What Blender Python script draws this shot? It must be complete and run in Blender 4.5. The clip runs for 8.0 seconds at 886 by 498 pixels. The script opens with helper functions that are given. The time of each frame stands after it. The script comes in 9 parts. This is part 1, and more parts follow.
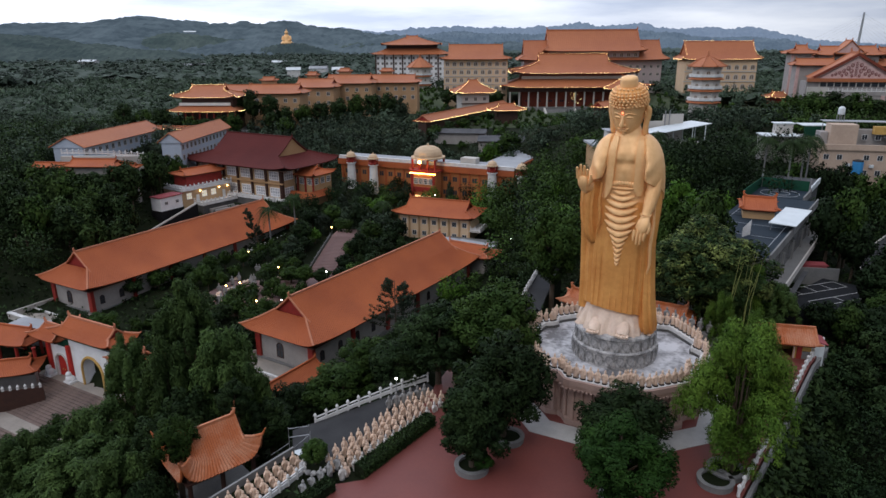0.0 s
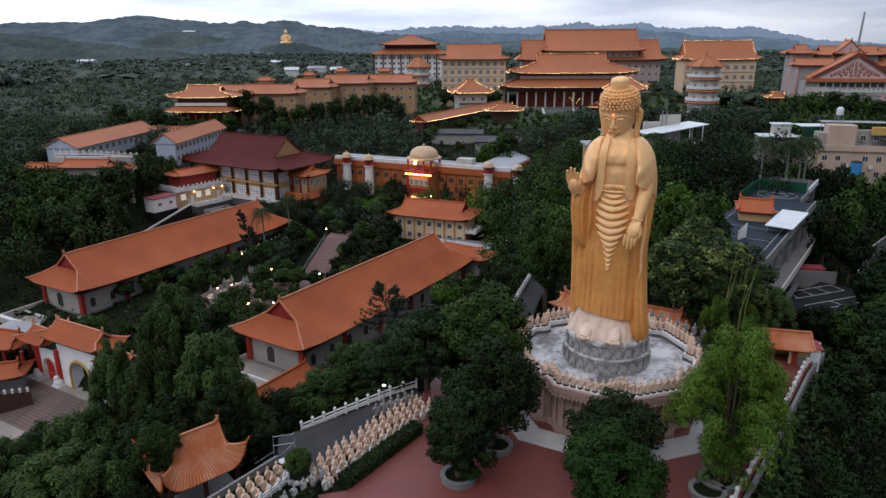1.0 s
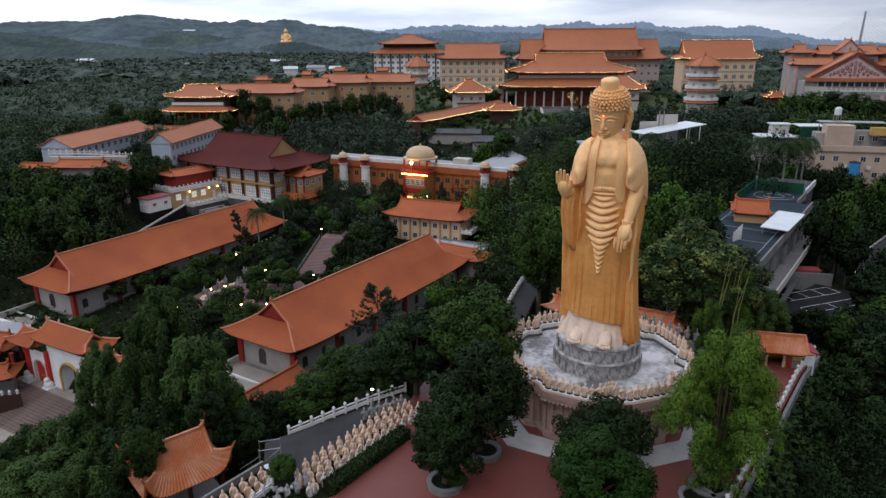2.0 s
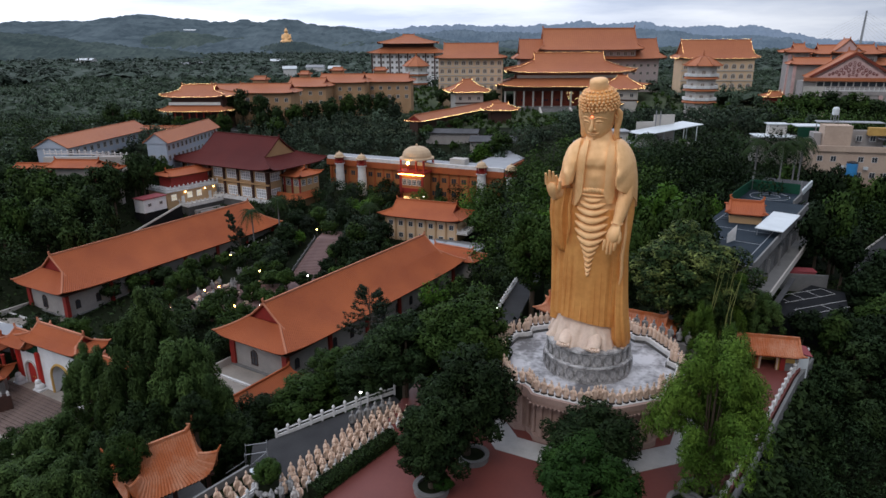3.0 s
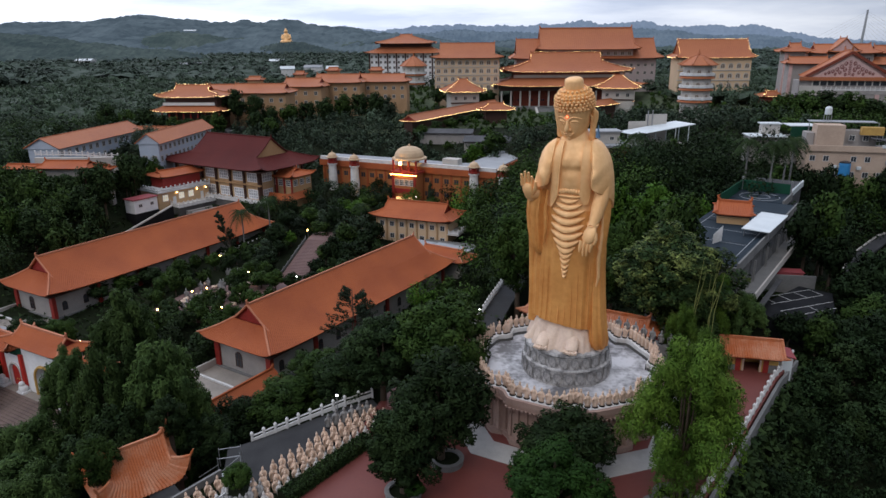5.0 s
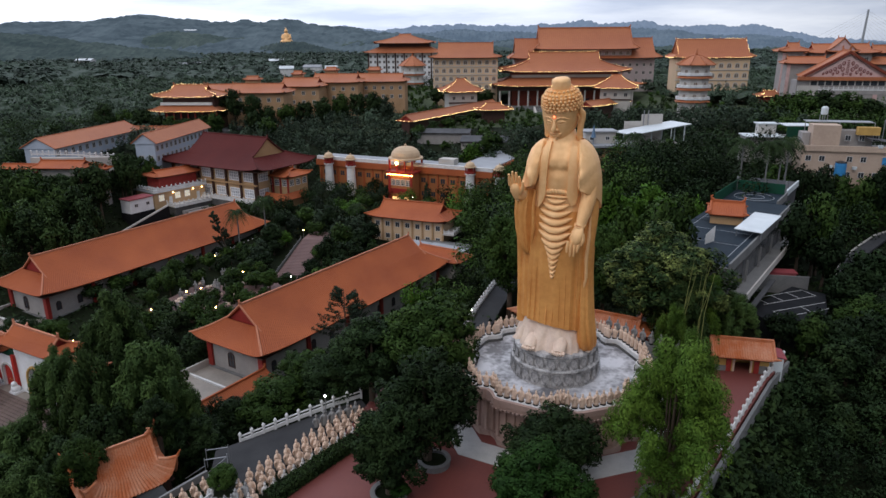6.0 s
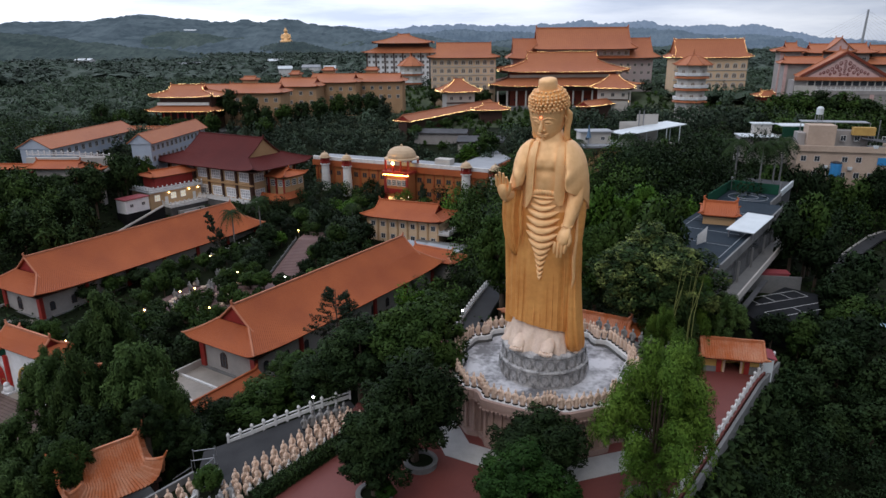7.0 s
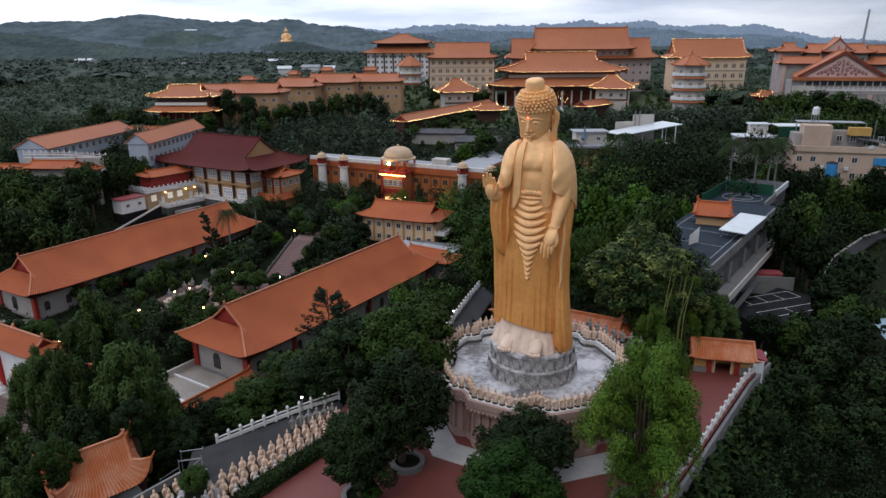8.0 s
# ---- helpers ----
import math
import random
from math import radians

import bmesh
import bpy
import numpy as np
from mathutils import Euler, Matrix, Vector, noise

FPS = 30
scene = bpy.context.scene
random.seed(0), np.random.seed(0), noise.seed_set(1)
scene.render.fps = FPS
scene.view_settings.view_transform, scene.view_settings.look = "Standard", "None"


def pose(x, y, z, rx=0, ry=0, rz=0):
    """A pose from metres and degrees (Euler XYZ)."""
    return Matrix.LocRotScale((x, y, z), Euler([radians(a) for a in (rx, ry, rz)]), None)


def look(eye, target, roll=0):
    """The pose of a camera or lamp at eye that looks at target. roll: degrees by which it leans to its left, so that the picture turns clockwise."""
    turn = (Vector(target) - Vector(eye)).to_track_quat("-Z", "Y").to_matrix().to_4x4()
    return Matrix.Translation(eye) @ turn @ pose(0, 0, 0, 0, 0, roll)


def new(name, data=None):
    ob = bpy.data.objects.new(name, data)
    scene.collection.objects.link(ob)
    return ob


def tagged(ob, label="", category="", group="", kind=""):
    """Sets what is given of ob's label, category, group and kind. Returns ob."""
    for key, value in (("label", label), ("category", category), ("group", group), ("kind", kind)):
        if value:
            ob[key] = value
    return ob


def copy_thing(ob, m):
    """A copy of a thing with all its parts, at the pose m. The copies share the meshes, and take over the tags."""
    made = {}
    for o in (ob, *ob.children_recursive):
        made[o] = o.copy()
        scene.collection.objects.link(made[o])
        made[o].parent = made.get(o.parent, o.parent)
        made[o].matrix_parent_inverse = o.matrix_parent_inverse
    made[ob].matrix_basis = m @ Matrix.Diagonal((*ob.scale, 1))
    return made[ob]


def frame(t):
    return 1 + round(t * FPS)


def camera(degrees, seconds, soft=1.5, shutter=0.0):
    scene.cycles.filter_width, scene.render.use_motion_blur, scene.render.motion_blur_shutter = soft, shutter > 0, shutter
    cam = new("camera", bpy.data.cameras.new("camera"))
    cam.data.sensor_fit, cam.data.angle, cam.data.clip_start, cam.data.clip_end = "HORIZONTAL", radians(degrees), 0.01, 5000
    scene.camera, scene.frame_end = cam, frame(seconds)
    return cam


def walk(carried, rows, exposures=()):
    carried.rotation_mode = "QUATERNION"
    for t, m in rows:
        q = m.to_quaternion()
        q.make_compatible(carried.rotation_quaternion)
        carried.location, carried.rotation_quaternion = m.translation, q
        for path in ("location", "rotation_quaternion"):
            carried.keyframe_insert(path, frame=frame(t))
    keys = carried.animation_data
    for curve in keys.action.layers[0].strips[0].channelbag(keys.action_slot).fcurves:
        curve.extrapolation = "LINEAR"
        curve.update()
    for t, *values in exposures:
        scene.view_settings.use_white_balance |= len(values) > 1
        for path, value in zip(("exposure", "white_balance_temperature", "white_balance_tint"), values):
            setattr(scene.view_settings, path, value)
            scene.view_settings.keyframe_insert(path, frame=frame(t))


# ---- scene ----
cam = camera(68.1, 8.0)
PATH = [
    (0, (-0.203, -0.824, 42.752), (-0.205, 1.087, 42.161), -0.3),
    (0.5, (0.601, 0.154, 42.795), (0.598, 2.064, 42.202), -0.3),
    (1, (1.392, 0.925, 42.844), (1.389, 2.836, 42.252), -0.3),
    (1.5, (2.171, 1.547, 42.906), (2.167, 3.457, 42.313), -0.3),
    (3, (4.544, 2.945, 42.952), (4.536, 4.854, 42.357), -0.3),
    (3.5, (5.362, 3.246, 42.934), (5.352, 5.155, 42.339), -0.4),
    (4, (6.163, 3.497, 42.903), (6.153, 5.406, 42.307), -0.4),
    (4.5, (6.942, 3.718, 42.87), (6.931, 5.627, 42.275), -0.4),
    (6, (9.341, 4.123, 42.875), (9.326, 6.032, 42.279), -0.4),
    (6.5, (10.086, 4.223, 42.882), (10.071, 6.132, 42.286), -0.4),
    (7, (10.898, 4.285, 42.905), (10.882, 6.194, 42.309), -0.4),
    (7.5, (11.719, 4.35, 42.912), (11.701, 6.259, 42.316), -0.4),
    (8, (12.501, 4.379, 42.941), (12.482, 6.287, 42.345), -0.4),
]
walk(cam, [(t, look(eye, target, roll)) for t, eye, target, roll in PATH])


# ---- world, sun ----
SUN_EL, SUN_ROT = radians(50), radians(200)
world = bpy.data.worlds.new("world")
scene.world = world
world.use_nodes = True
wn, wl = world.node_tree.nodes, world.node_tree.links
wn.clear()
w_out = wn.new("ShaderNodeOutputWorld")
w_bg = wn.new("ShaderNodeBackground")
w_sky = wn.new("ShaderNodeTexSky")
w_sky.sky_type = "NISHITA"
w_sky.sun_disc = False
w_sky.sun_elevation, w_sky.sun_rotation = SUN_EL, SUN_ROT
w_sky.altitude, w_sky.air_density, w_sky.dust_density = 100, 1.0, 3.0
w_tc = wn.new("ShaderNodeTexCoord")
w_map = wn.new("ShaderNodeMapping")
w_map.inputs["Scale"].default_value = (1.3, 1.3, 9.0)
w_noise = wn.new("ShaderNodeTexNoise")
w_noise.inputs["Scale"].default_value = 2.4
w_noise.inputs["Detail"].default_value = 7.0
w_noise.inputs["Roughness"].default_value = 0.55
w_ramp = wn.new("ShaderNodeValToRGB")
w_ramp.color_ramp.elements[0].position, w_ramp.color_ramp.elements[0].color = 0.36, (6.2, 7.1, 9.2, 1)
w_ramp.color_ramp.elements[1].position, w_ramp.color_ramp.elements[1].color = 0.66, (11.0, 11.6, 12.9, 1)
w_mix = wn.new("ShaderNodeMix")
w_mix.data_type = "RGBA"
w_mix.inputs["Factor"].default_value = 0.9
w_bg.inputs["Strength"].default_value = 0.098
wl.new(w_tc.outputs["Generated"], w_map.inputs["Vector"])
wl.new(w_map.outputs["Vector"], w_noise.inputs["Vector"])
wl.new(w_noise.outputs["Fac"], w_ramp.inputs["Fac"])
wl.new(w_sky.outputs["Color"], w_mix.inputs["A"])
# the western sky, ahead and to the left, is brightest at dusk
w_dot = wn.new("ShaderNodeVectorMath")
w_dot.operation = "DOT_PRODUCT"
w_dot.inputs[1].default_value = (-0.75, 0.65, 0.1)
w_glow = wn.new("ShaderNodeMapRange")
w_glow.inputs["From Min"].default_value, w_glow.inputs["From Max"].default_value = -0.2, 0.95
w_glow.inputs["To Min"].default_value, w_glow.inputs["To Max"].default_value = 0.45, 1.48
w_tint = wn.new("ShaderNodeVectorMath")
w_tint.operation = "SCALE"
wl.new(w_tc.outputs["Generated"], w_dot.inputs[0])
wl.new(w_dot.outputs["Value"], w_glow.inputs["Value"])
wl.new(w_ramp.outputs["Color"], w_tint.inputs[0])
# an overcast sky is brighter overhead than at the horizon
w_sep = wn.new("ShaderNodeSeparateXYZ")
w_up = wn.new("ShaderNodeMapRange")
w_up.inputs["From Min"].default_value, w_up.inputs["From Max"].default_value = 0.1, 1.0
w_up.inputs["To Min"].default_value, w_up.inputs["To Max"].default_value = 0.96, 1.75
w_mul = wn.new("ShaderNodeMath")
w_mul.operation = "MULTIPLY"
wl.new(w_tc.outputs["Generated"], w_sep.inputs["Vector"])
wl.new(w_sep.outputs["Z"], w_up.inputs["Value"])
wl.new(w_glow.outputs["Result"], w_mul.inputs[0])
wl.new(w_up.outputs["Result"], w_mul.inputs[1])
wl.new(w_mul.outputs["Value"], w_tint.inputs["Scale"])
wl.new(w_tint.outputs["Vector"], w_mix.inputs["B"])
wl.new(w_mix.outputs["Result"], w_bg.inputs["Color"])
wl.new(w_bg.outputs["Background"], w_out.inputs["Surface"])

sun_data = bpy.data.lights.new("sun", "SUN")
sun_data.energy, sun_data.angle, sun_data.color = 0.6, radians(25), (1.0, 0.95, 0.9)
sun = new("sun", sun_data)
sun.matrix_world = look((-34, -94, 119), (0, 0, 0))
scene.view_settings.exposure = 0.0

# ---- materials ----


def mat(name, col, col2=None, rough=0.75, metal=0.0, scale=0.6, fine=6.0, bump=0.15, spec=0.3, rand=0.0, island=0.0, coat=0.0, lo=0.5, hi=0.95):
    """A surface that varies between two colours at two scales, with fine relief."""
    m = bpy.data.materials.new(name)
    m.use_nodes = True
    nt = m.node_tree
    b = nt.nodes["Principled BSDF"]
    b.inputs["Roughness"].default_value, b.inputs["Metallic"].default_value = rough, metal
    b.inputs["Specular IOR Level"].default_value = spec
    b.inputs["Coat Weight"].default_value = coat
    col2 = col2 or tuple(c * 0.72 for c in col)
    tc = nt.nodes.new("ShaderNodeTexCoord")
    n1, n2 = nt.nodes.new("ShaderNodeTexNoise"), nt.nodes.new("ShaderNodeTexNoise")
    for n, s, d in ((n1, scale, 5.0), (n2, fine, 4.0)):
        n.inputs["Scale"].default_value, n.inputs["Detail"].default_value = s, d
        nt.links.new(tc.outputs["Object"], n.inputs["Vector"])
    add = nt.nodes.new("ShaderNodeMath")
    add.operation = "MULTIPLY_ADD"
    add.inputs[1].default_value = 0.45
    nt.links.new(n2.outputs["Fac"], add.inputs[0])
    nt.links.new(n1.outputs["Fac"], add.inputs[2])
    ramp = nt.nodes.new("ShaderNodeMapRange")
    ramp.inputs["From Min"].default_value, ramp.inputs["From Max"].default_value = lo, hi
    nt.links.new(add.outputs[0], ramp.inputs["Value"])
    mix = nt.nodes.new("ShaderNodeMix")
    mix.data_type = "RGBA"
    mix.inputs["A"].default_value, mix.inputs["B"].default_value = (*col, 1), (*col2, 1)
    nt.links.new(ramp.outputs["Result"], mix.inputs["Factor"])
    last = mix.outputs["Result"]
    if rand or island:
        src = nt.nodes.new("ShaderNodeObjectInfo").outputs["Random"] if rand else nt.nodes.new("ShaderNodeNewGeometry").outputs["Random Per Island"]
        amount = rand or island
        mr = nt.nodes.new("ShaderNodeMapRange")
        mr.inputs["To Min"].default_value, mr.inputs["To Max"].default_value = 1 - amount, 1 + amount
        nt.links.new(src, mr.inputs["Value"])
        hsv = nt.nodes.new("ShaderNodeHueSaturation")
        nt.links.new(mr.outputs["Result"], hsv.inputs["Value"])
        nt.links.new(last, hsv.inputs["Color"])
        last = hsv.outputs["Color"]
    nt.links.new(last, b.inputs["Base Color"])
    if bump:
        bp = nt.nodes.new("ShaderNodeBump")
        bp.inputs["Strength"].default_value, bp.inputs["Distance"].default_value = bump, 0.05
        nt.links.new(n2.outputs["Fac"], bp.inputs["Height"])
        nt.links.new(bp.outputs["Normal"], b.inputs["Normal"])
    return m


def leaf_mat(name, col, col2, spread=0.35, tree=0.25, scale=0.3, fine=1.2, lo=0.5):
    """Foliage: each leaf differs a little from the next, each tree from its neighbour."""
    m = mat(name, col, col2, rough=0.7, scale=scale, fine=fine, bump=0, spec=0.08, island=spread, lo=lo)
    nt = m.node_tree
    b = nt.nodes["Principled BSDF"]
    last = b.inputs["Base Color"].links[0].from_socket
    oi = nt.nodes.new("ShaderNodeObjectInfo")
    mr = nt.nodes.new("ShaderNodeMapRange")
    mr.inputs["To Min"].default_value, mr.inputs["To Max"].default_value = 1 - tree, 1 + tree
    nt.links.new(oi.outputs["Random"], mr.inputs["Value"])
    hsv = nt.nodes.new("ShaderNodeHueSaturation")
    nt.links.new(mr.outputs["Result"], hsv.inputs["Value"])
    nt.links.new(last, hsv.inputs["Color"])
    tone = nt.nodes.new("ShaderNodeAttribute")
    tone.attribute_name = "tone"
    add = nt.nodes.new("ShaderNodeMath")
    add.inputs[1].default_value = 1.0
    nt.links.new(tone.outputs["Fac"], add.inputs[0])
    warm = nt.nodes.new("ShaderNodeMix")
    warm.data_type, warm.blend_type = "RGBA", "MULTIPLY"
    warm.inputs["Factor"].default_value = 1.0
    nt.links.new(hsv.outputs["Color"], warm.inputs["A"])
    nt.links.new(add.outputs["Value"], warm.inputs["B"])
    nt.links.new(warm.outputs["Result"], b.inputs["Base Color"])
    return m


def glow(name, col, strength):
    m = bpy.data.materials.new(name)
    m.use_nodes = True
    b = m.node_tree.nodes["Principled BSDF"]
    b.inputs["Base Color"].default_value = (*col, 1)
    b.inputs["Emission Color"].default_value = (*col, 1)
    b.inputs["Emission Strength"].default_value = strength
    return m


M_TILE = mat("orange_glazed_tile", (0.42, 0.115, 0.04), (0.3, 0.076, 0.03), rough=0.65, scale=0.12, fine=3.5, spec=0.2, bump=0.5)
M_RIDGE = mat("pale_ridge_tile", (0.5, 0.2, 0.11), (0.42, 0.15, 0.08), rough=0.7, scale=0.5, fine=4.0)
M_TILE_RED = mat("dark_red_tile", (0.22, 0.045, 0.022), (0.16, 0.035, 0.02), rough=0.6, scale=0.4, fine=3.0)
M_TILE_NEAR = mat("weathered_orange_tile", (0.4, 0.105, 0.03), (0.5, 0.25, 0.15), rough=0.5, scale=0.45, fine=4.0, spec=0.35, bump=0.3, lo=0.62, hi=1.05)
M_TILE_FAR = mat("pale_orange_tile", (0.42, 0.145, 0.06), (0.34, 0.11, 0.05), rough=0.6, scale=0.05, fine=0.8)
M_TILE_MAROON = mat("maroon_roof_tile", (0.105, 0.023, 0.02), (0.08, 0.018, 0.017), rough=0.75, scale=0.1, fine=2.0, spec=0.1)
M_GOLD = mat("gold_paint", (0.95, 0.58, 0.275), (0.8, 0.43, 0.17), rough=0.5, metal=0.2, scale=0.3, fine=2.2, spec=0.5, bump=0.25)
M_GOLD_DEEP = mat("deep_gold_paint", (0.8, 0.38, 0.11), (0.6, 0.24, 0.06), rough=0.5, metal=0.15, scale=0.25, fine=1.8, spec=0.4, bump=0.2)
M_ROCK_PALE = mat("pale_painted_rock", (0.78, 0.61, 0.48), (0.6, 0.45, 0.36), rough=0.8, scale=0.7, fine=3.5, bump=0.8)
M_STONE_GREY = mat("grey_carved_stone", (0.17, 0.165, 0.165), (0.52, 0.5, 0.49), rough=0.8, scale=1.1, fine=5.0, bump=0.8, lo=0.58, hi=0.9)
M_POOL = mat("wet_grey_concrete", (0.15, 0.145, 0.15), (0.56, 0.55, 0.57), rough=0.45, scale=0.28, fine=1.6, spec=0.4, bump=0.25, lo=0.62, hi=0.86)
M_FIGURE = mat("beige_painted_figure", (0.72, 0.545, 0.43), (0.58, 0.41, 0.3), rough=0.6, scale=1.5, fine=8.0, rand=0.12)
M_FIGURE_GREY = mat("grey_stone_figure", (0.3, 0.29, 0.28), (0.2, 0.2, 0.2), rough=0.8, scale=1.5, fine=8.0, rand=0.15)
M_WHITE = mat("white_paint", (0.72, 0.71, 0.7), (0.55, 0.54, 0.53), rough=0.6, scale=0.8, fine=5.0)
M_DRUM = mat("pinkish_stone", (0.42, 0.29, 0.24), (0.32, 0.22, 0.19), rough=0.75, scale=0.5, fine=4.0, bump=0.3)
M_PLAZA = mat("red_paving", (0.185, 0.052, 0.042), (0.15, 0.042, 0.036), rough=0.55, scale=0.18, fine=2.5, spec=0.35)
M_PAVE_WHITE = mat("pale_paving", (0.5, 0.49, 0.48), (0.4, 0.39, 0.38), rough=0.6)
M_ASPHALT = mat("asphalt", (0.05, 0.05, 0.052), (0.034, 0.034, 0.036), rough=0.85, scale=0.3, fine=6.0, spec=0.06)
M_WALL_GREY = mat("grey_plaster", (0.36, 0.33, 0.31), (0.27, 0.25, 0.24), rough=0.85, scale=0.4, fine=3.0)
M_WALL_PALE = mat("pale_plaster", (0.52, 0.49, 0.45), (0.43, 0.40, 0.37), rough=0.85, scale=0.3, fine=3.0)
M_WALL_TAN = mat("tan_plaster", (0.46, 0.29, 0.15), (0.38, 0.23, 0.12), rough=0.85, scale=0.15, fine=2.0)
M_WALL_SAND = mat("sand_plaster", (0.46, 0.29, 0.165), (0.37, 0.225, 0.125), rough=0.85, scale=0.15, fine=2.0)
M_WALL_PEACH = mat("dull_peach_plaster", (0.54, 0.41, 0.32), (0.43, 0.32, 0.25), rough=0.85, scale=0.2, fine=2.0)
M_PAVE_BEIGE = mat("beige_paving", (0.33, 0.29, 0.25), (0.24, 0.21, 0.185), rough=0.8, scale=0.3, fine=2.5)
M_CONCRETE_DARK = mat("stained_dark_concrete", (0.13, 0.125, 0.12), (0.07, 0.07, 0.07), rough=0.85, scale=0.3, fine=3.0, bump=0.3)
M_METAL_BLUE = mat("pale_blue_sheet", (0.3, 0.42, 0.5), (0.22, 0.33, 0.42), rough=0.5, scale=0.4, fine=3.0)
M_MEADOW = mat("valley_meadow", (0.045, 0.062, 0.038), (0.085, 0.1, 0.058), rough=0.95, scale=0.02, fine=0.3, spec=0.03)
M_WALL_WARM = mat("warm_tan_plaster", (0.58, 0.39, 0.22), (0.48, 0.31, 0.17), rough=0.85, scale=0.15, fine=2.0)
# the pale tone puts reflected sky, and curtains behind, into the pane colour
M_PALE_PANE = mat("curtained_glass", (0.62, 0.63, 0.66), (0.2, 0.21, 0.24), rough=0.2, scale=0.6, fine=2.0, spec=0.6, bump=0)
M_ROOF_BLACK = mat("black_wet_slates", (0.012, 0.012, 0.013), (0.02, 0.02, 0.021), rough=0.85, scale=0.4, fine=3.0, spec=0.05)
M_WALL_ORANGE = mat("orange_plaster", (0.42, 0.16, 0.055), (0.34, 0.12, 0.045), rough=0.85, scale=0.15, fine=2.0)
M_WALL_LILAC = mat("pale_lilac_plaster", (0.44, 0.37, 0.36), (0.36, 0.31, 0.31), rough=0.85, scale=0.1, fine=1.0)
M_WALL_BLUE = mat("pale_blue_plaster", (0.42, 0.47, 0.55), (0.35, 0.4, 0.48), rough=0.85, scale=0.2, fine=2.0)
M_GATE_WHITE = mat("clean_white_plaster", (0.84, 0.84, 0.85), (0.7, 0.7, 0.71), rough=0.6, scale=0.5, fine=4.0)
M_DOOR_RED = mat("bright_red_lacquer", (0.5, 0.03, 0.02), (0.4, 0.025, 0.02), rough=0.45, scale=1.0, fine=5.0)
M_RED = mat("red_lacquer", (0.30, 0.03, 0.022), (0.22, 0.025, 0.02), rough=0.5, scale=1.0, fine=6.0)
M_BROWN = mat("dark_brown_timber", (0.065, 0.03, 0.022), (0.045, 0.022, 0.018), rough=0.6, scale=1.0, fine=6.0)
M_GLASS = mat("dark_window_glass", (0.035, 0.04, 0.048), (0.05, 0.055, 0.065), rough=0.12, scale=0.5, fine=2.0, spec=0.6, bump=0)
M_CONCRETE = mat("weathered_concrete", (0.21, 0.205, 0.2), (0.14, 0.14, 0.14), rough=0.85, scale=0.3, fine=3.0, bump=0.3)
M_ROOF_DARK = mat("dark_corrugated_roof", (0.10, 0.10, 0.105), (0.065, 0.065, 0.07), rough=0.7, scale=0.3, fine=3.0, spec=0.06)
M_WALL_CREAM = mat("warm_cream_plaster", (0.68, 0.5, 0.33), (0.58, 0.42, 0.28), rough=0.85, scale=0.1, fine=1.5)
M_ROOF_GREY = mat("grey_flat_roof", (0.34, 0.35, 0.37), (0.25, 0.26, 0.28), rough=0.7, scale=0.15, fine=2.0)
M_METAL_WHITE = mat("white_sheet_metal", (0.62, 0.66, 0.68), (0.52, 0.56, 0.58), rough=0.45, scale=0.4, fine=3.0, spec=0.5)
# asphalt darkened to stand in for tree shade on the car park
M_PITCH = mat("fresh_black_asphalt", (0.017, 0.018, 0.02), (0.026, 0.027, 0.03), rough=0.9, scale=0.3, fine=5.0, spec=0.03)
M_COURT = mat("dark_blue_court", (0.018, 0.027, 0.037), (0.03, 0.041, 0.053), rough=0.7, scale=0.2, fine=2.0, spec=0.06)
M_COURT_GREEN = mat("green_court", (0.012, 0.075, 0.042), (0.016, 0.055, 0.036), rough=0.7, scale=0.2, fine=2.0, spec=0.06)
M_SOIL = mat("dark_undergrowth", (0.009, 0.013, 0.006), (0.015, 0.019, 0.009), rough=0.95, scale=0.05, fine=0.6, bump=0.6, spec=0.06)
M_BARK = mat("bark", (0.09, 0.065, 0.045), (0.06, 0.045, 0.032), rough=0.9, scale=1.0, fine=8.0, bump=0.6)
M_STEEL = mat("galvanised_steel", (0.35, 0.35, 0.36), (0.28, 0.28, 0.29), rough=0.4, metal=0.7)
M_RUST = mat("red_sheet", (0.3, 0.06, 0.07), (0.24, 0.05, 0.055), rough=0.6)
M_BLUE_TANK = mat("blue_plastic", (0.05, 0.28, 0.6), rough=0.4)
M_OCHRE = mat("ochre_paint", (0.55, 0.34, 0.1), (0.45, 0.27, 0.08), rough=0.7)
M_RELIEF = mat("pink_stone_relief", (0.62, 0.43, 0.4), (0.5, 0.32, 0.3), rough=0.8, scale=0.6, fine=3.0)
M_CREAM_DOME = mat("cream_dome", (0.58, 0.42, 0.27), (0.48, 0.34, 0.22), rough=0.7, scale=0.4)
L_DARK = leaf_mat("dark_broadleaf", (0.014, 0.028, 0.0105), (0.03, 0.051, 0.0155), spread=0.28)
# darker copy of the L_DARK leaves, standing in for shade on the slopes
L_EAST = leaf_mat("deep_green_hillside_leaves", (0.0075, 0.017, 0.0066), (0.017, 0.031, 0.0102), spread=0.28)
L_NEAR = leaf_mat("glossy_dark_broadleaf", (0.0095, 0.0205, 0.0075), (0.023, 0.0405, 0.012), spread=0.42)
L_MID = leaf_mat("green_broadleaf", (0.018, 0.04, 0.009), (0.04, 0.07, 0.014), spread=0.28)
L_LIGHT = leaf_mat("light_green_bamboo", (0.036, 0.078, 0.011), (0.088, 0.145, 0.02), spread=0.3)
L_FRESH = leaf_mat("fresh_green_broadleaf", (0.0095, 0.028, 0.0055), (0.023, 0.056, 0.0095), spread=0.28)
L_TIPS = leaf_mat("leaves_with_pale_tips", (0.018, 0.036, 0.011), (0.165, 0.195, 0.055), spread=0.5, scale=1.1, fine=5.0, lo=0.7)
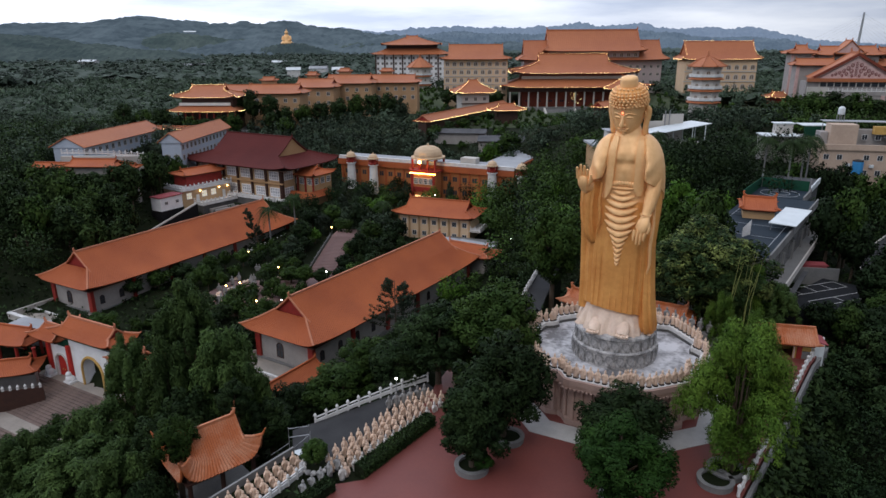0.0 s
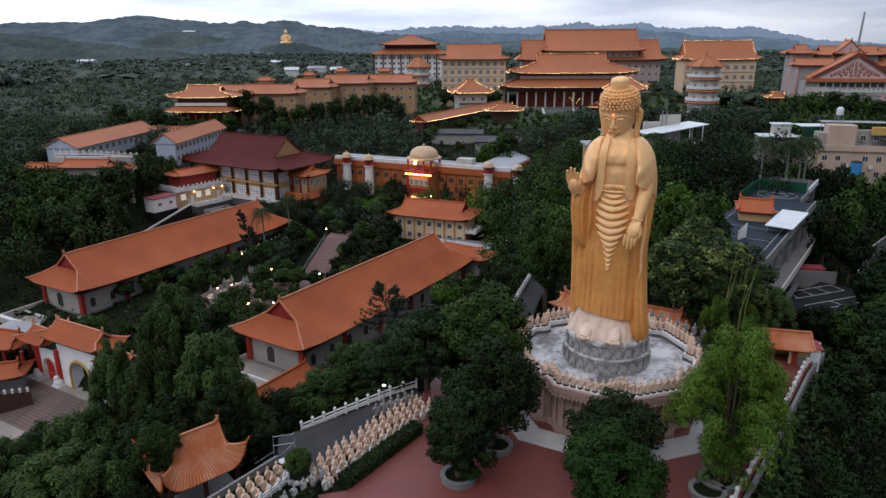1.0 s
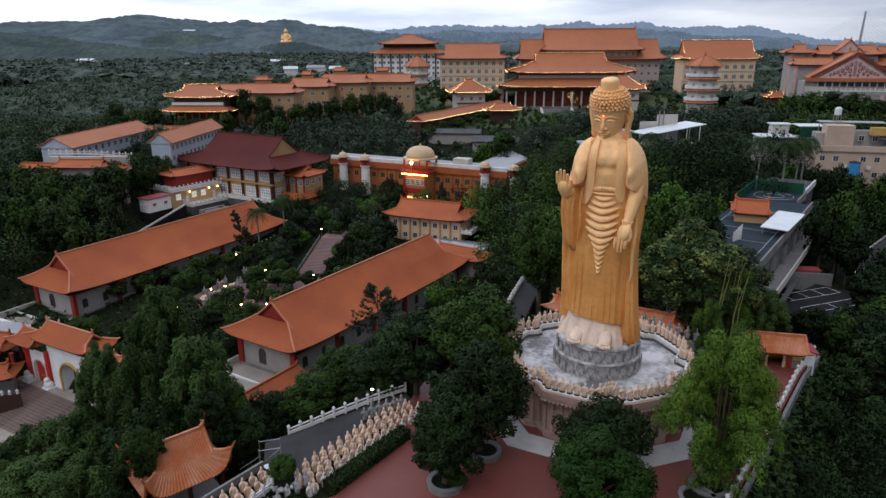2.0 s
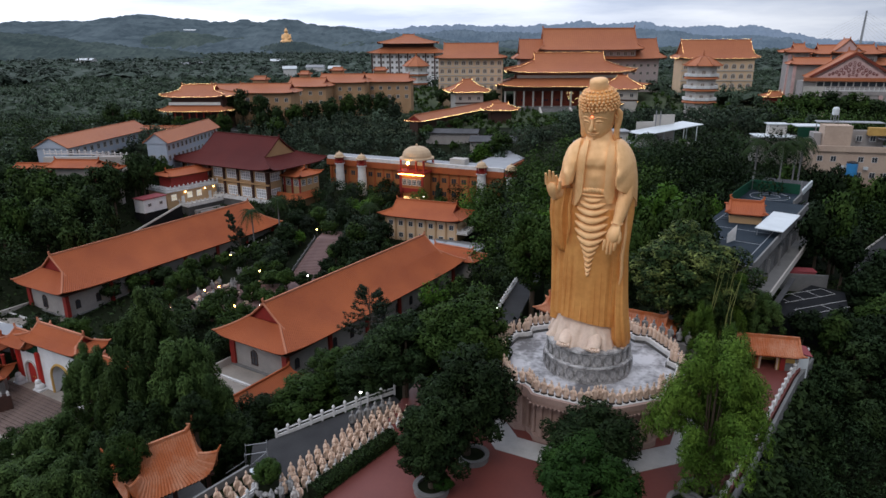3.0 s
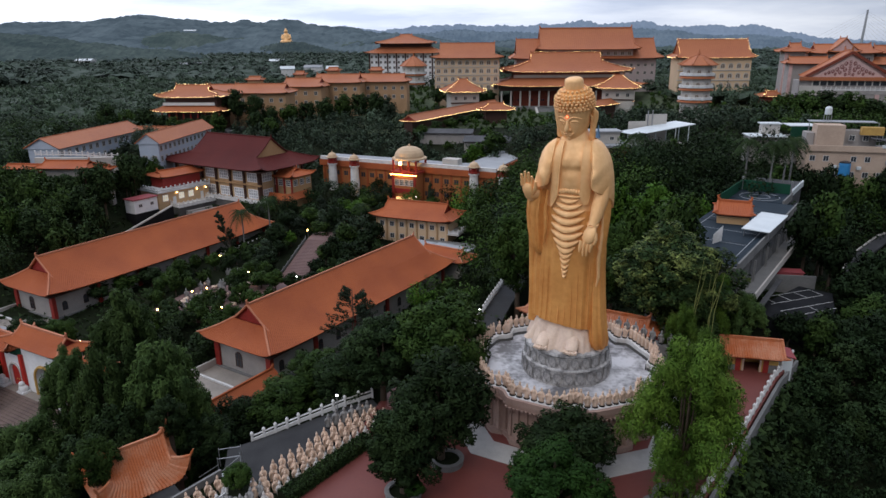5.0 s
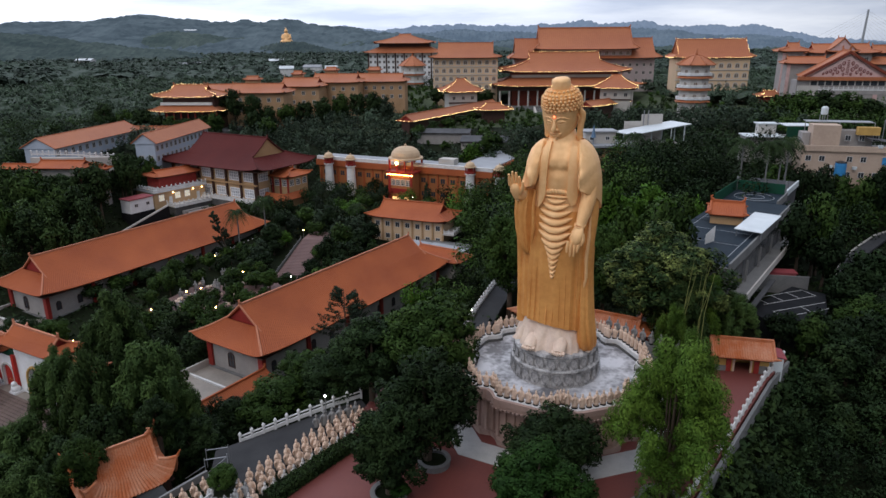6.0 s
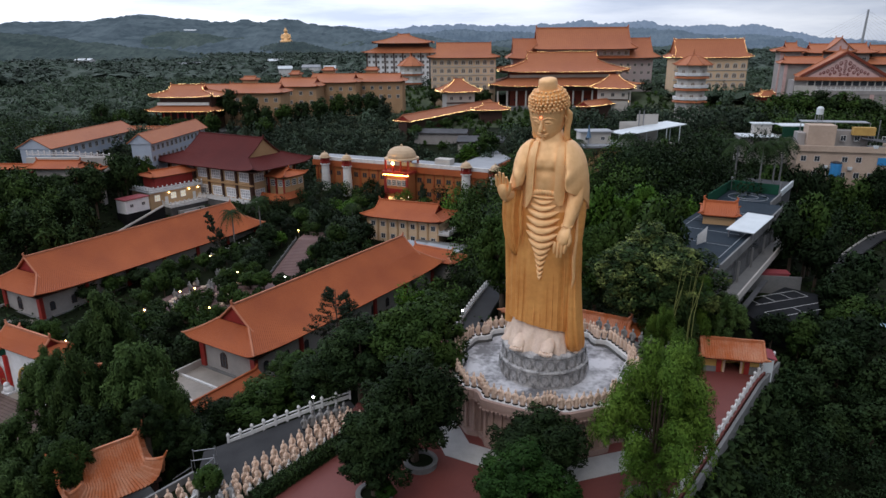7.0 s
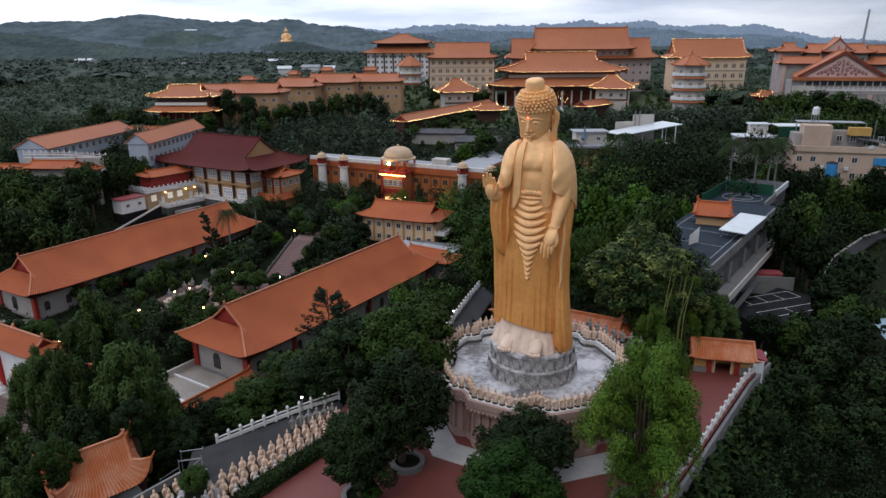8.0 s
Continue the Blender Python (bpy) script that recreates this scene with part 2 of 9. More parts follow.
L_PLUME = leaf_mat("green_bamboo", (0.024, 0.047, 0.014), (0.06, 0.098, 0.026), spread=0.28)
L_BRIGHT = leaf_mat("bright_green_leaves", (0.035, 0.085, 0.01), (0.06, 0.12, 0.016))
L_BLUE = leaf_mat("bluish_conifer", (0.022, 0.036, 0.022), (0.034, 0.048, 0.028))
# far leaves are paler and bluer: distance haze put into their colour
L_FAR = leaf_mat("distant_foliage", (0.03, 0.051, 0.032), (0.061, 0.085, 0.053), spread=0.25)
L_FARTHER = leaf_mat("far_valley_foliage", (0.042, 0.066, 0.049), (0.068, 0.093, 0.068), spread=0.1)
G_WARM = glow("warm_bulb", (1.0, 0.72, 0.3), 9.0)
G_GARDEN = glow("warm_garden_globe", (1.0, 0.5, 0.14), 30.0)
G_WHITE = glow("white_lamp", (1.0, 0.97, 0.9), 14.0)
G_AMBER = glow("amber_lamp", (1.0, 0.55, 0.12), 22.0)


# ---- mesh helpers ----


def link_mesh(name, bm, material, smooth=False):
    me = bpy.data.meshes.new(name)
    bmesh.ops.recalc_face_normals(bm, faces=bm.faces)
    bm.to_mesh(me)
    bm.free()
    for m in material if isinstance(material, (list, tuple)) else [material]:
        me.materials.append(m)
    if smooth:
        me.shade_smooth()
    return new(name, me)


def part(name, bm, material, parent, label="", smooth=False, kind=""):
    ob = link_mesh(name, bm, material, smooth)
    ob.parent = parent
    return tagged(ob, label, kind=kind)


def again(ob, parent, m):
    """The same mesh once more, as another part."""
    o = bpy.data.objects.new(ob.name.split(".")[0], ob.data)
    scene.collection.objects.link(o)
    o.parent = parent
    o.matrix_basis = m
    for key in ("label", "kind"):
        if key in ob:
            o[key] = ob[key]
    return o


def thing(name, label, category, m=None, group="", kind=""):
    e = new(name)
    e.empty_display_size = 0.5
    if m is not None:
        e.matrix_basis = m
    return tagged(e, label, category, group, kind)


def box(bm, x0, x1, y0, y1, z0, z1, bevel=0.0):
    vs = [bm.verts.new((x, y, z)) for z in (z0, z1) for y in (y0, y1) for x in (x0, x1)]
    fs = [bm.faces.new([vs[i] for i in q]) for q in ((0, 2, 3, 1), (4, 5, 7, 6), (0, 1, 5, 4), (2, 6, 7, 3), (0, 4, 6, 2), (1, 3, 7, 5))]
    if bevel:
        es = {e for f in fs for e in f.edges}
        bmesh.ops.bevel(bm, geom=list(es), offset=bevel, segments=1, affect="EDGES")
    return vs


def boxes(*rows, bevel=0.0):
    bm = bmesh.new()
    for r in rows:
        box(bm, *r, bevel=bevel)
    return bm


def lathe(bm, profile, n=16, at=(0, 0, 0), sx=1.0, sy=1.0, turn=0.0):
    """Rings of n points about z; profile rows are (radius, height)."""
    rings = []
    for r, z in profile:
        rings.append([bm.verts.new((at[0] + sx * r * math.cos(turn + 2 * math.pi * i / n), at[1] + sy * r * math.sin(turn + 2 * math.pi * i / n), at[2] + z)) for i in range(n)])
    for a, b in zip(rings, rings[1:]):
        for i in range(n):
            bm.faces.new((a[i], a[(i + 1) % n], b[(i + 1) % n], b[i]))
    bm.faces.new(rings[0][::-1])
    bm.faces.new(rings[-1])
    return rings


def tube(bm, pts, radii, n=8, flat=1.0):
    """A tube along points, with a radius at each; flat squashes it sideways."""
    pts = [Vector(p) for p in pts]
    if not hasattr(radii, "__len__"):
        radii = [radii] * len(pts)
    radii = [float(r) for r in radii]
    rings, side = [], None
    for i, p in enumerate(pts):
        d = (pts[min(i + 1, len(pts) - 1)] - pts[max(i - 1, 0)]).normalized()
        if side is None:
            side = d.cross(Vector((0, 0, 1)))
            side = side if side.length > 0.3 else Vector((1, 0, 0))
        side = (side - d * side.dot(d)).normalized()
        up = side.cross(d)
        rings.append([bm.verts.new(p + radii[i] * (math.cos(2 * math.pi * k / n) * side + flat * math.sin(2 * math.pi * k / n) * up)) for k in range(n)])
    for a, b in zip(rings, rings[1:]):
        for k in range(n):
            bm.faces.new((a[k], a[(k + 1) % n], b[(k + 1) % n], b[k]))
    bm.faces.new(rings[0][::-1])
    bm.faces.new(rings[-1])


def ball(bm, c, r, seg=8, rings=6, sz=1.0):
    prof = [(r * math.sin(math.pi * (i + 0.04) / (rings + 0.08)), -r * sz * math.cos(math.pi * (i + 0.04) / (rings + 0.08))) for i in range(rings + 1)]
    lathe(bm, prof, seg, c)


def bar(bm, a, b, w, h):
    """A straight bar of width w and height h from a to b."""
    a, b = Vector(a), Vector(b)
    d = (b - a).normalized()
    s = d.cross(Vector((0, 0, 1)))
    s = (s.normalized() if s.length > 1e-3 else Vector((1, 0, 0))) * w / 2
    u = s.cross(d).normalized() * h / 2
    vs = [bm.verts.new(p + i * s + j * u) for p in (a, b) for i, j in ((-1, -1), (1, -1), (1, 1), (-1, 1))]
    for q in ((0, 1, 2, 3), (7, 6, 5, 4), (0, 4, 5, 1), (1, 5, 6, 2), (2, 6, 7, 3), (3, 7, 4, 0)):
        bm.faces.new([vs[i] for i in q])


def smooth(a, b, x):
    t = np.clip((x - a) / (b - a), 0.0, 1.0)
    return t * t * (3 - 2 * t)


# ---- the lie of the land ----


def ground_z(x, y):
    """Height of the ground: a wooded valley, the statue's terrace above it, rising land behind."""
    x, y = np.asarray(x, float), np.asarray(y, float)
    west = np.interp(y, [0, 60, 110, 150, 195, 240, 290, 340, 420, 800, 1300, 2000], [-16, -16, -23, -20, -17, -12, -3, 3, 6, 12, 18, 20])
    east = np.interp(y, [0, 60, 85, 110, 140, 200, 300, 420, 800, 1300, 2000], [-22, -20, -14, -3, 0, 7, 11, 12, 13, 18, 20])
    z = west + (east - west) * smooth(5, 60, x)
    edge = -16 + np.clip(y - 70, 0, 40) * 0.75
    dx = np.maximum(np.maximum(edge - x, x - (31.0 + (y - 58) * 0.72)), 0)
    dy = np.maximum(np.maximum(45 - y, y - 112), 0)
    d = np.hypot(dx, dy)
    plaza = smooth(10, 0.5, d)
    z = z + (-4.0 - z) * plaza
    a = radians(31)
    sx, sy = (x + 72.0) * math.cos(a) - (y - 119.0) * math.sin(a), (x + 72.0) * math.sin(a) + (y - 119.0) * math.cos(a)
    stair = smooth(3, 0, np.maximum(np.maximum(np.abs(sx + 2) - 15.5, 0), np.maximum(np.maximum(sy + 0.5, -29 - sy), 0)))
    z = z + (np.minimum(z, -25.5 + np.minimum(sy + 4, 0) * 0.36) - z) * stair
    # the sloping path beside the figure beds is cut into the bank
    p, q = (x + 21) * 0.938 + (y - 73.5) * 0.346, (y - 73.5) * 0.938 - (x + 21) * 0.346
    z = z + (np.minimum(z, -8.6) - z) * smooth(7.5, 5.5, np.abs(q)) * smooth(-5, -2, p) * smooth(22, 19, p)
    z = z + (np.minimum(z, -8.0) - z) * smooth(82, 98, x) * smooth(194, 180, y)
    # the slope east of the car park steps down in terraces
    side = (x - 97) * 0.72 - (y - 141) * 0.69
    z = z - 5.5 * smooth(4, 22, side) * smooth(84, 96, x) * smooth(194, 180, y)
    z = z + 11 * smooth(-88, -112, x) * smooth(150, 195, y) * smooth(330, 260, y)
    z = z + (np.minimum(z, 4.2) - z) * smooth(0, 12, x) * smooth(138, 120, x) * smooth(290, 318, y) * smooth(456, 438, y)
    z = z + 1.2 * np.sin(x * 0.031 + 1.0) * np.sin(y * 0.027) * smooth(250, 500, y)
    return z


def gz(x, y):
    return float(ground_z(x, y))


# ---- ground, hills ----


def sheet_mesh(name, xs, ys, zf, material, label, category):
    gx, gy = np.meshgrid(xs, ys)
    z = zf(gx, gy)
    n, m = len(xs), len(ys)
    verts = np.stack([gx.ravel(), gy.ravel(), z.ravel()], 1)
    i = (np.arange(m - 1)[:, None] * n + np.arange(n - 1)[None, :]).ravel()
    faces = np.stack([i, i + 1, i + 1 + n, i + n], 1)
    me = bpy.data.meshes.new(name)
    me.from_pydata(verts.tolist(), [], faces.tolist())
    me.materials.append(material)
    me.shade_smooth()
    return tagged(new(name, me), label, category, kind="structure")


land_x = np.concatenate([np.linspace(-4600, -420, 30), np.linspace(-400, -140, 40), np.linspace(-136, 136, 120), np.linspace(140, 400, 40), np.linspace(420, 4600, 30)])
land_y = np.concatenate([np.linspace(-2500, -60, 12), np.linspace(-50, 240, 125), np.linspace(244, 520, 70), np.linspace(540, 4800, 60)])
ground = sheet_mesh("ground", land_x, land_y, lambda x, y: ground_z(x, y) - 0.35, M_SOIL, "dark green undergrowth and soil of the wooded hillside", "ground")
# paler meadow ground behind the halls, so gaps between far crowns stay light
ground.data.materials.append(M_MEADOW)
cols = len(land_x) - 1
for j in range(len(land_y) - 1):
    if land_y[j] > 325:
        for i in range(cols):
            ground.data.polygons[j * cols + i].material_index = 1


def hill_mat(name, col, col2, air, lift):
    """Wooded slopes far off; bluish colours and a faint surface glow stand in for haze."""
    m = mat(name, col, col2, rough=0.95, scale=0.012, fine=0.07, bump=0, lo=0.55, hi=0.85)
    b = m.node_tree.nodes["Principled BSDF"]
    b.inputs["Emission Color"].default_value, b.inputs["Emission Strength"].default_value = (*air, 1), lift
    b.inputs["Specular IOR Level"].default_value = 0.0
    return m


def hills(name, y_mid, depth, slopes, tops, x_range, material, label, seed, rough):
    """A range of hills; tops are crest heights at the tangents of the bearing given by slopes."""
    xs = np.linspace(*x_range, 400)
    ys = np.linspace(y_mid - depth, y_mid + depth * 0.3, 38)

    def zf(x, y):
        jag = np.array([noise.fractal(Vector((a * 12 / y_mid + seed, seed, 0)), 0.8, 2.0, 5) for a in x[0]])
        crest = np.interp(x / y_mid, slopes, tops) + jag[None, :] * y_mid * 0.0022
        k = (y - y_mid) / depth
        spur = np.array([[noise.fractal(Vector((a * 0.004 + seed, b * 0.004, seed)), 0.9, 2.1, 6) for a, b in zip(ra, rb)] for ra, rb in zip(x, y)])
        body = np.clip(1 - np.abs(k) ** 1.4, 0, 1)
        trees = np.random.default_rng(int(seed * 10)).uniform(0, 1, x.shape) ** 2
        return 5 + (crest - 5) * body + spur * rough * (0.25 + body * (1 - 0.72 * body)) + trees * y_mid * 0.0032

    o = sheet_mesh(name, xs, ys, zf, material, label, "hills")
    o.data.shade_flat()
    return o


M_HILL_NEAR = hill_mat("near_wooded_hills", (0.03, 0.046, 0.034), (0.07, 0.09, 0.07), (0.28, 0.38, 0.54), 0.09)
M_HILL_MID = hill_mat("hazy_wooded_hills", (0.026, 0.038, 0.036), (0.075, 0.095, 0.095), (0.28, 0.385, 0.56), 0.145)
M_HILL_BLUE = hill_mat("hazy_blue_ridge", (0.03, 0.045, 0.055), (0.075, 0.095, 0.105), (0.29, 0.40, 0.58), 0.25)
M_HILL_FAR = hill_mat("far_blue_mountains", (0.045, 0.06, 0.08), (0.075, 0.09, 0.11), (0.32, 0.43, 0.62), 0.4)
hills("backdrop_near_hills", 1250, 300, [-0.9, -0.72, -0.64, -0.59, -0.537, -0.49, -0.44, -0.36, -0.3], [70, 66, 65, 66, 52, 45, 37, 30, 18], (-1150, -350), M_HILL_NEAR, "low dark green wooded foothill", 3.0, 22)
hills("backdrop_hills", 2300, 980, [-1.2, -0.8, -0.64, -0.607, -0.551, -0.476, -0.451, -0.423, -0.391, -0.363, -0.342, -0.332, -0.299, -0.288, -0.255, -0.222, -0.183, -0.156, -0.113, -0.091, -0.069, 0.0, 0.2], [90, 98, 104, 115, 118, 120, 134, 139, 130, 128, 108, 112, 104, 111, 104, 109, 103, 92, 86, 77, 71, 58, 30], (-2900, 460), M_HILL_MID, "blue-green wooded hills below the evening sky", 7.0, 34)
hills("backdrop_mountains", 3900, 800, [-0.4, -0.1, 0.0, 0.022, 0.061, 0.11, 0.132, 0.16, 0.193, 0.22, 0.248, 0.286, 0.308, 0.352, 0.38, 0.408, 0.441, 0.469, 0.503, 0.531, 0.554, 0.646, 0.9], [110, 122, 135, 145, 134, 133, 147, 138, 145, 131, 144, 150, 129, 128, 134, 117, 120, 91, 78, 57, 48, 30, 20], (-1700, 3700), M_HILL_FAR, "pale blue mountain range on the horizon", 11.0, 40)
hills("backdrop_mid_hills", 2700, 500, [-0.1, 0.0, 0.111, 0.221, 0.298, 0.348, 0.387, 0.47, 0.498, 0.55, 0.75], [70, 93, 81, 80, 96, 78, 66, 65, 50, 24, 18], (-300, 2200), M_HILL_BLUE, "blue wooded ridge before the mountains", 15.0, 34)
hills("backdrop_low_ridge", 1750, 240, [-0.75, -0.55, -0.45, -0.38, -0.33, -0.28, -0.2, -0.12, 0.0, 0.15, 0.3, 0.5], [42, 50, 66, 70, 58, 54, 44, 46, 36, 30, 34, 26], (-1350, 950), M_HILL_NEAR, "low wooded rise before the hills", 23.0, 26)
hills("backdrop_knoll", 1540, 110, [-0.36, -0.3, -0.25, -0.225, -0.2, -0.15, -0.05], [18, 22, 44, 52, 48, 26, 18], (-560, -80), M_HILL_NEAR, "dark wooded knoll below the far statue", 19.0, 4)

# ---- the statue's terrace ----
PZ = -3.5
CX, CY, OCT = 23.3, 81.8, radians(-5)


def octagon(r, at=(0.0, 0.0)):
    return [(at[0] + r * math.cos(OCT + i * math.pi / 4), at[1] + r * math.sin(OCT + i * math.pi / 4)) for i in range(8)]


def lobed(r, n=12, dip=1.7):
    """The basin's outline: an octagon whose corners are drawn in with a soft double curve."""
    pts = []
    for i in range(8):
        a, b = Vector(octagon(r)[i]), Vector(octagon(r)[(i + 1) % 8])
        out = ((a + b) / 2).normalized()
        for k in range(n):
            t = k / n
            edge = min(t, 1 - t)
            off = dip * (smooth(0.02, 0.2, edge) - 0.68)
            pts.append(a.lerp(b, t) + out * float(off))
    return [(p.x, p.y) for p in pts]


def prism(bm, poly, z0, z1):
    lo, hi = [bm.verts.new((x, y, z0)) for x, y in poly], [bm.verts.new((x, y, z1)) for x, y in poly]
    n = len(poly)
    for i in range(n):
        bm.faces.new((lo[i], lo[(i + 1) % n], hi[(i + 1) % n], hi[i]))
    bm.faces.new(lo[::-1])
    bm.faces.new(hi)


def ring_prism(bm, outer, inner, z0, z1):
    n = len(outer)
    v = [[bm.verts.new((x, y, z)) for x, y in p] for p, z in ((outer, z0), (outer, z1), (inner, z1), (inner, z0))]
    for a, b in zip(v, v[1:] + v[:1]):
        for i in range(n):
            bm.faces.new((a[i], a[(i + 1) % n], b[(i + 1) % n], b[i]))


bm = bmesh.new()
prism(bm, [(-15.5, 46), (22, 46), (31.5, 58.2), (42.0, 71.6), (55.0, 88.5), (61.0, 95.2), (48, 103), (10, 106), (2, 92), (-1.5, 83), (-4.8, 71.5), (-9.2, 61.6), (-15.5, 60)], -9.0, PZ)
tagged(link_mesh("plaza", bm, M_PLAZA), "dull red paved terrace below the tall statue", "terrace", kind="structure")
bm = bmesh.new()
ring_prism(bm, octagon(16.8, (CX, CY)), octagon(13.0, (CX, CY)), PZ - 0.5, PZ + 0.06)
tagged(link_mesh("pavement", bm, M_PAVE_WHITE), "pale paved band round the statue's drum", "pavement", kind="structure")

drum = thing("basin_drum", "octagonal pinkish stone drum that carries the statue's basin", "plinth", pose(CX, CY, 0))
bm = bmesh.new()
prism(bm, lobed(11.6), PZ, 2.0)
part("drum_wall", bm, M_DRUM, drum)
for k, (r, z0, z1) in enumerate(((12.2, PZ, PZ + 0.7), (12.0, 1.2, 1.65), (12.5, 1.65, 2.05), (12.95, 2.05, 2.5))):
    bm = bmesh.new()
    ring_prism(bm, lobed(r), lobed(11.3), z0, z1)
    part("moulding", bm, M_DRUM, drum)
slat = None
ring = lobed(11.75, 8)
for i, (x, y) in enumerate(ring):
    m = pose(x, y, 0, 0, 0, math.degrees(math.atan2(y, x)))
    if slat is None:
        slat = part("pilaster", boxes((-0.12, 0.22, -0.22, 0.22, PZ + 0.7, 1.2), bevel=0.04), M_DRUM, drum)
        slat.matrix_basis = m
    else:
        again(slat, drum, m)
bm = bmesh.new()
drip = lobed(12.96, 19)
for x, y in drip:
    a = math.atan2(y, x)
    lathe(bm, [(0.05, 1.75), (0.17, 1.85), (0.19, 2.06)], 6, (x, y, 0))
part("lotus_petal_trim", bm, M_DRUM, drum, "scalloped petal trim under the basin's rim", kind="stuff")

basin = thing("basin", "grey wet concrete basin with a white rim wall", "basin", pose(CX, CY, 0))
bm = bmesh.new()
prism(bm, lobed(12.6), 1.9, 2.4)
part("basin_floor", bm, M_POOL, basin, "wet grey stained concrete floor")
bm = bmesh.new()
ring_prism(bm, lobed(13.05), lobed(12.62), 2.5, 3.25)
part("outer_rim", bm, M_DRUM, basin, "pinkish stone outer rim")
bm = bmesh.new()
ring_prism(bm, lobed(12.615), lobed(11.3), 1.95, 3.3)
part("basin_rim", bm, M_WHITE, basin, "white painted rim wall")
# the shadow line inside the rim, built as a dark band
bm = bmesh.new()
ring_prism(bm, lobed(11.295), lobed(11.15), 1.95, 2.75)
part("wet_skirting", bm, M_CONCRETE_DARK, basin, "dark band for the shadow at the foot of the rim wall")

pedestal = thing("statue_pedestal", "round grey carved stone pedestal in two tiers", "pedestal", pose(CX - 0.1, CY - 0.3, 0))
bm = bmesh.new()
lathe(bm, [(5.62, 2.3), (5.5, 4.35), (5.68, 4.45), (5.66, 4.62), (5.4, 4.72)], 48)
part("lower_tier", bm, M_STONE_GREY, pedestal)
bm = bmesh.new()
lathe(bm, [(5.2, 4.7), (5.2, 6.15), (5.34, 6.3), (5.25, 6.55), (4.9, 6.7), (3.0, 6.75)], 48)
part("upper_tier", bm, M_STONE_GREY, pedestal)
petal = None
for tier, (r, z, h, w, cnt) in enumerate(((5.62, 2.85, 1.4, 0.52, 26), (5.28, 4.75, 1.35, 0.52, 24))):
    petal = None
    for i in range(cnt):
        m = pose(0, 0, z, 0, 0, 360 * i / cnt) @ pose(r, 0, 0)
        if petal is None:
            bm = bmesh.new()
            rows = [(0.42, 0.0), (0.5, 0.35), (0.5, 0.75), (0.36, 0.95), (0.1, 1.0)]
            vs = [[bm.verts.new((0.13 * math.cos(a) * math.sin(math.pi * min(0.25 + t * 0.6, 1)) + 0.05 * math.cos(5 * a) * (1 - t) + 0.03, w * wv / 0.5 * math.sin(a), t * h)) for a in (-1.4, -0.7, 0, 0.7, 1.4)] for wv, t in rows]
            for a, b in zip(vs, vs[1:]):
                for k in range(4):
                    bm.faces.new((a[k], a[k + 1], b[k + 1], b[k]))
            petal = part("carved_panel", bm, M_STONE_GREY, pedestal, smooth=True)
            petal.matrix_basis = m
        else:
            again(petal, pedestal, m)


# ---- the tall standing statue, one mesh ----


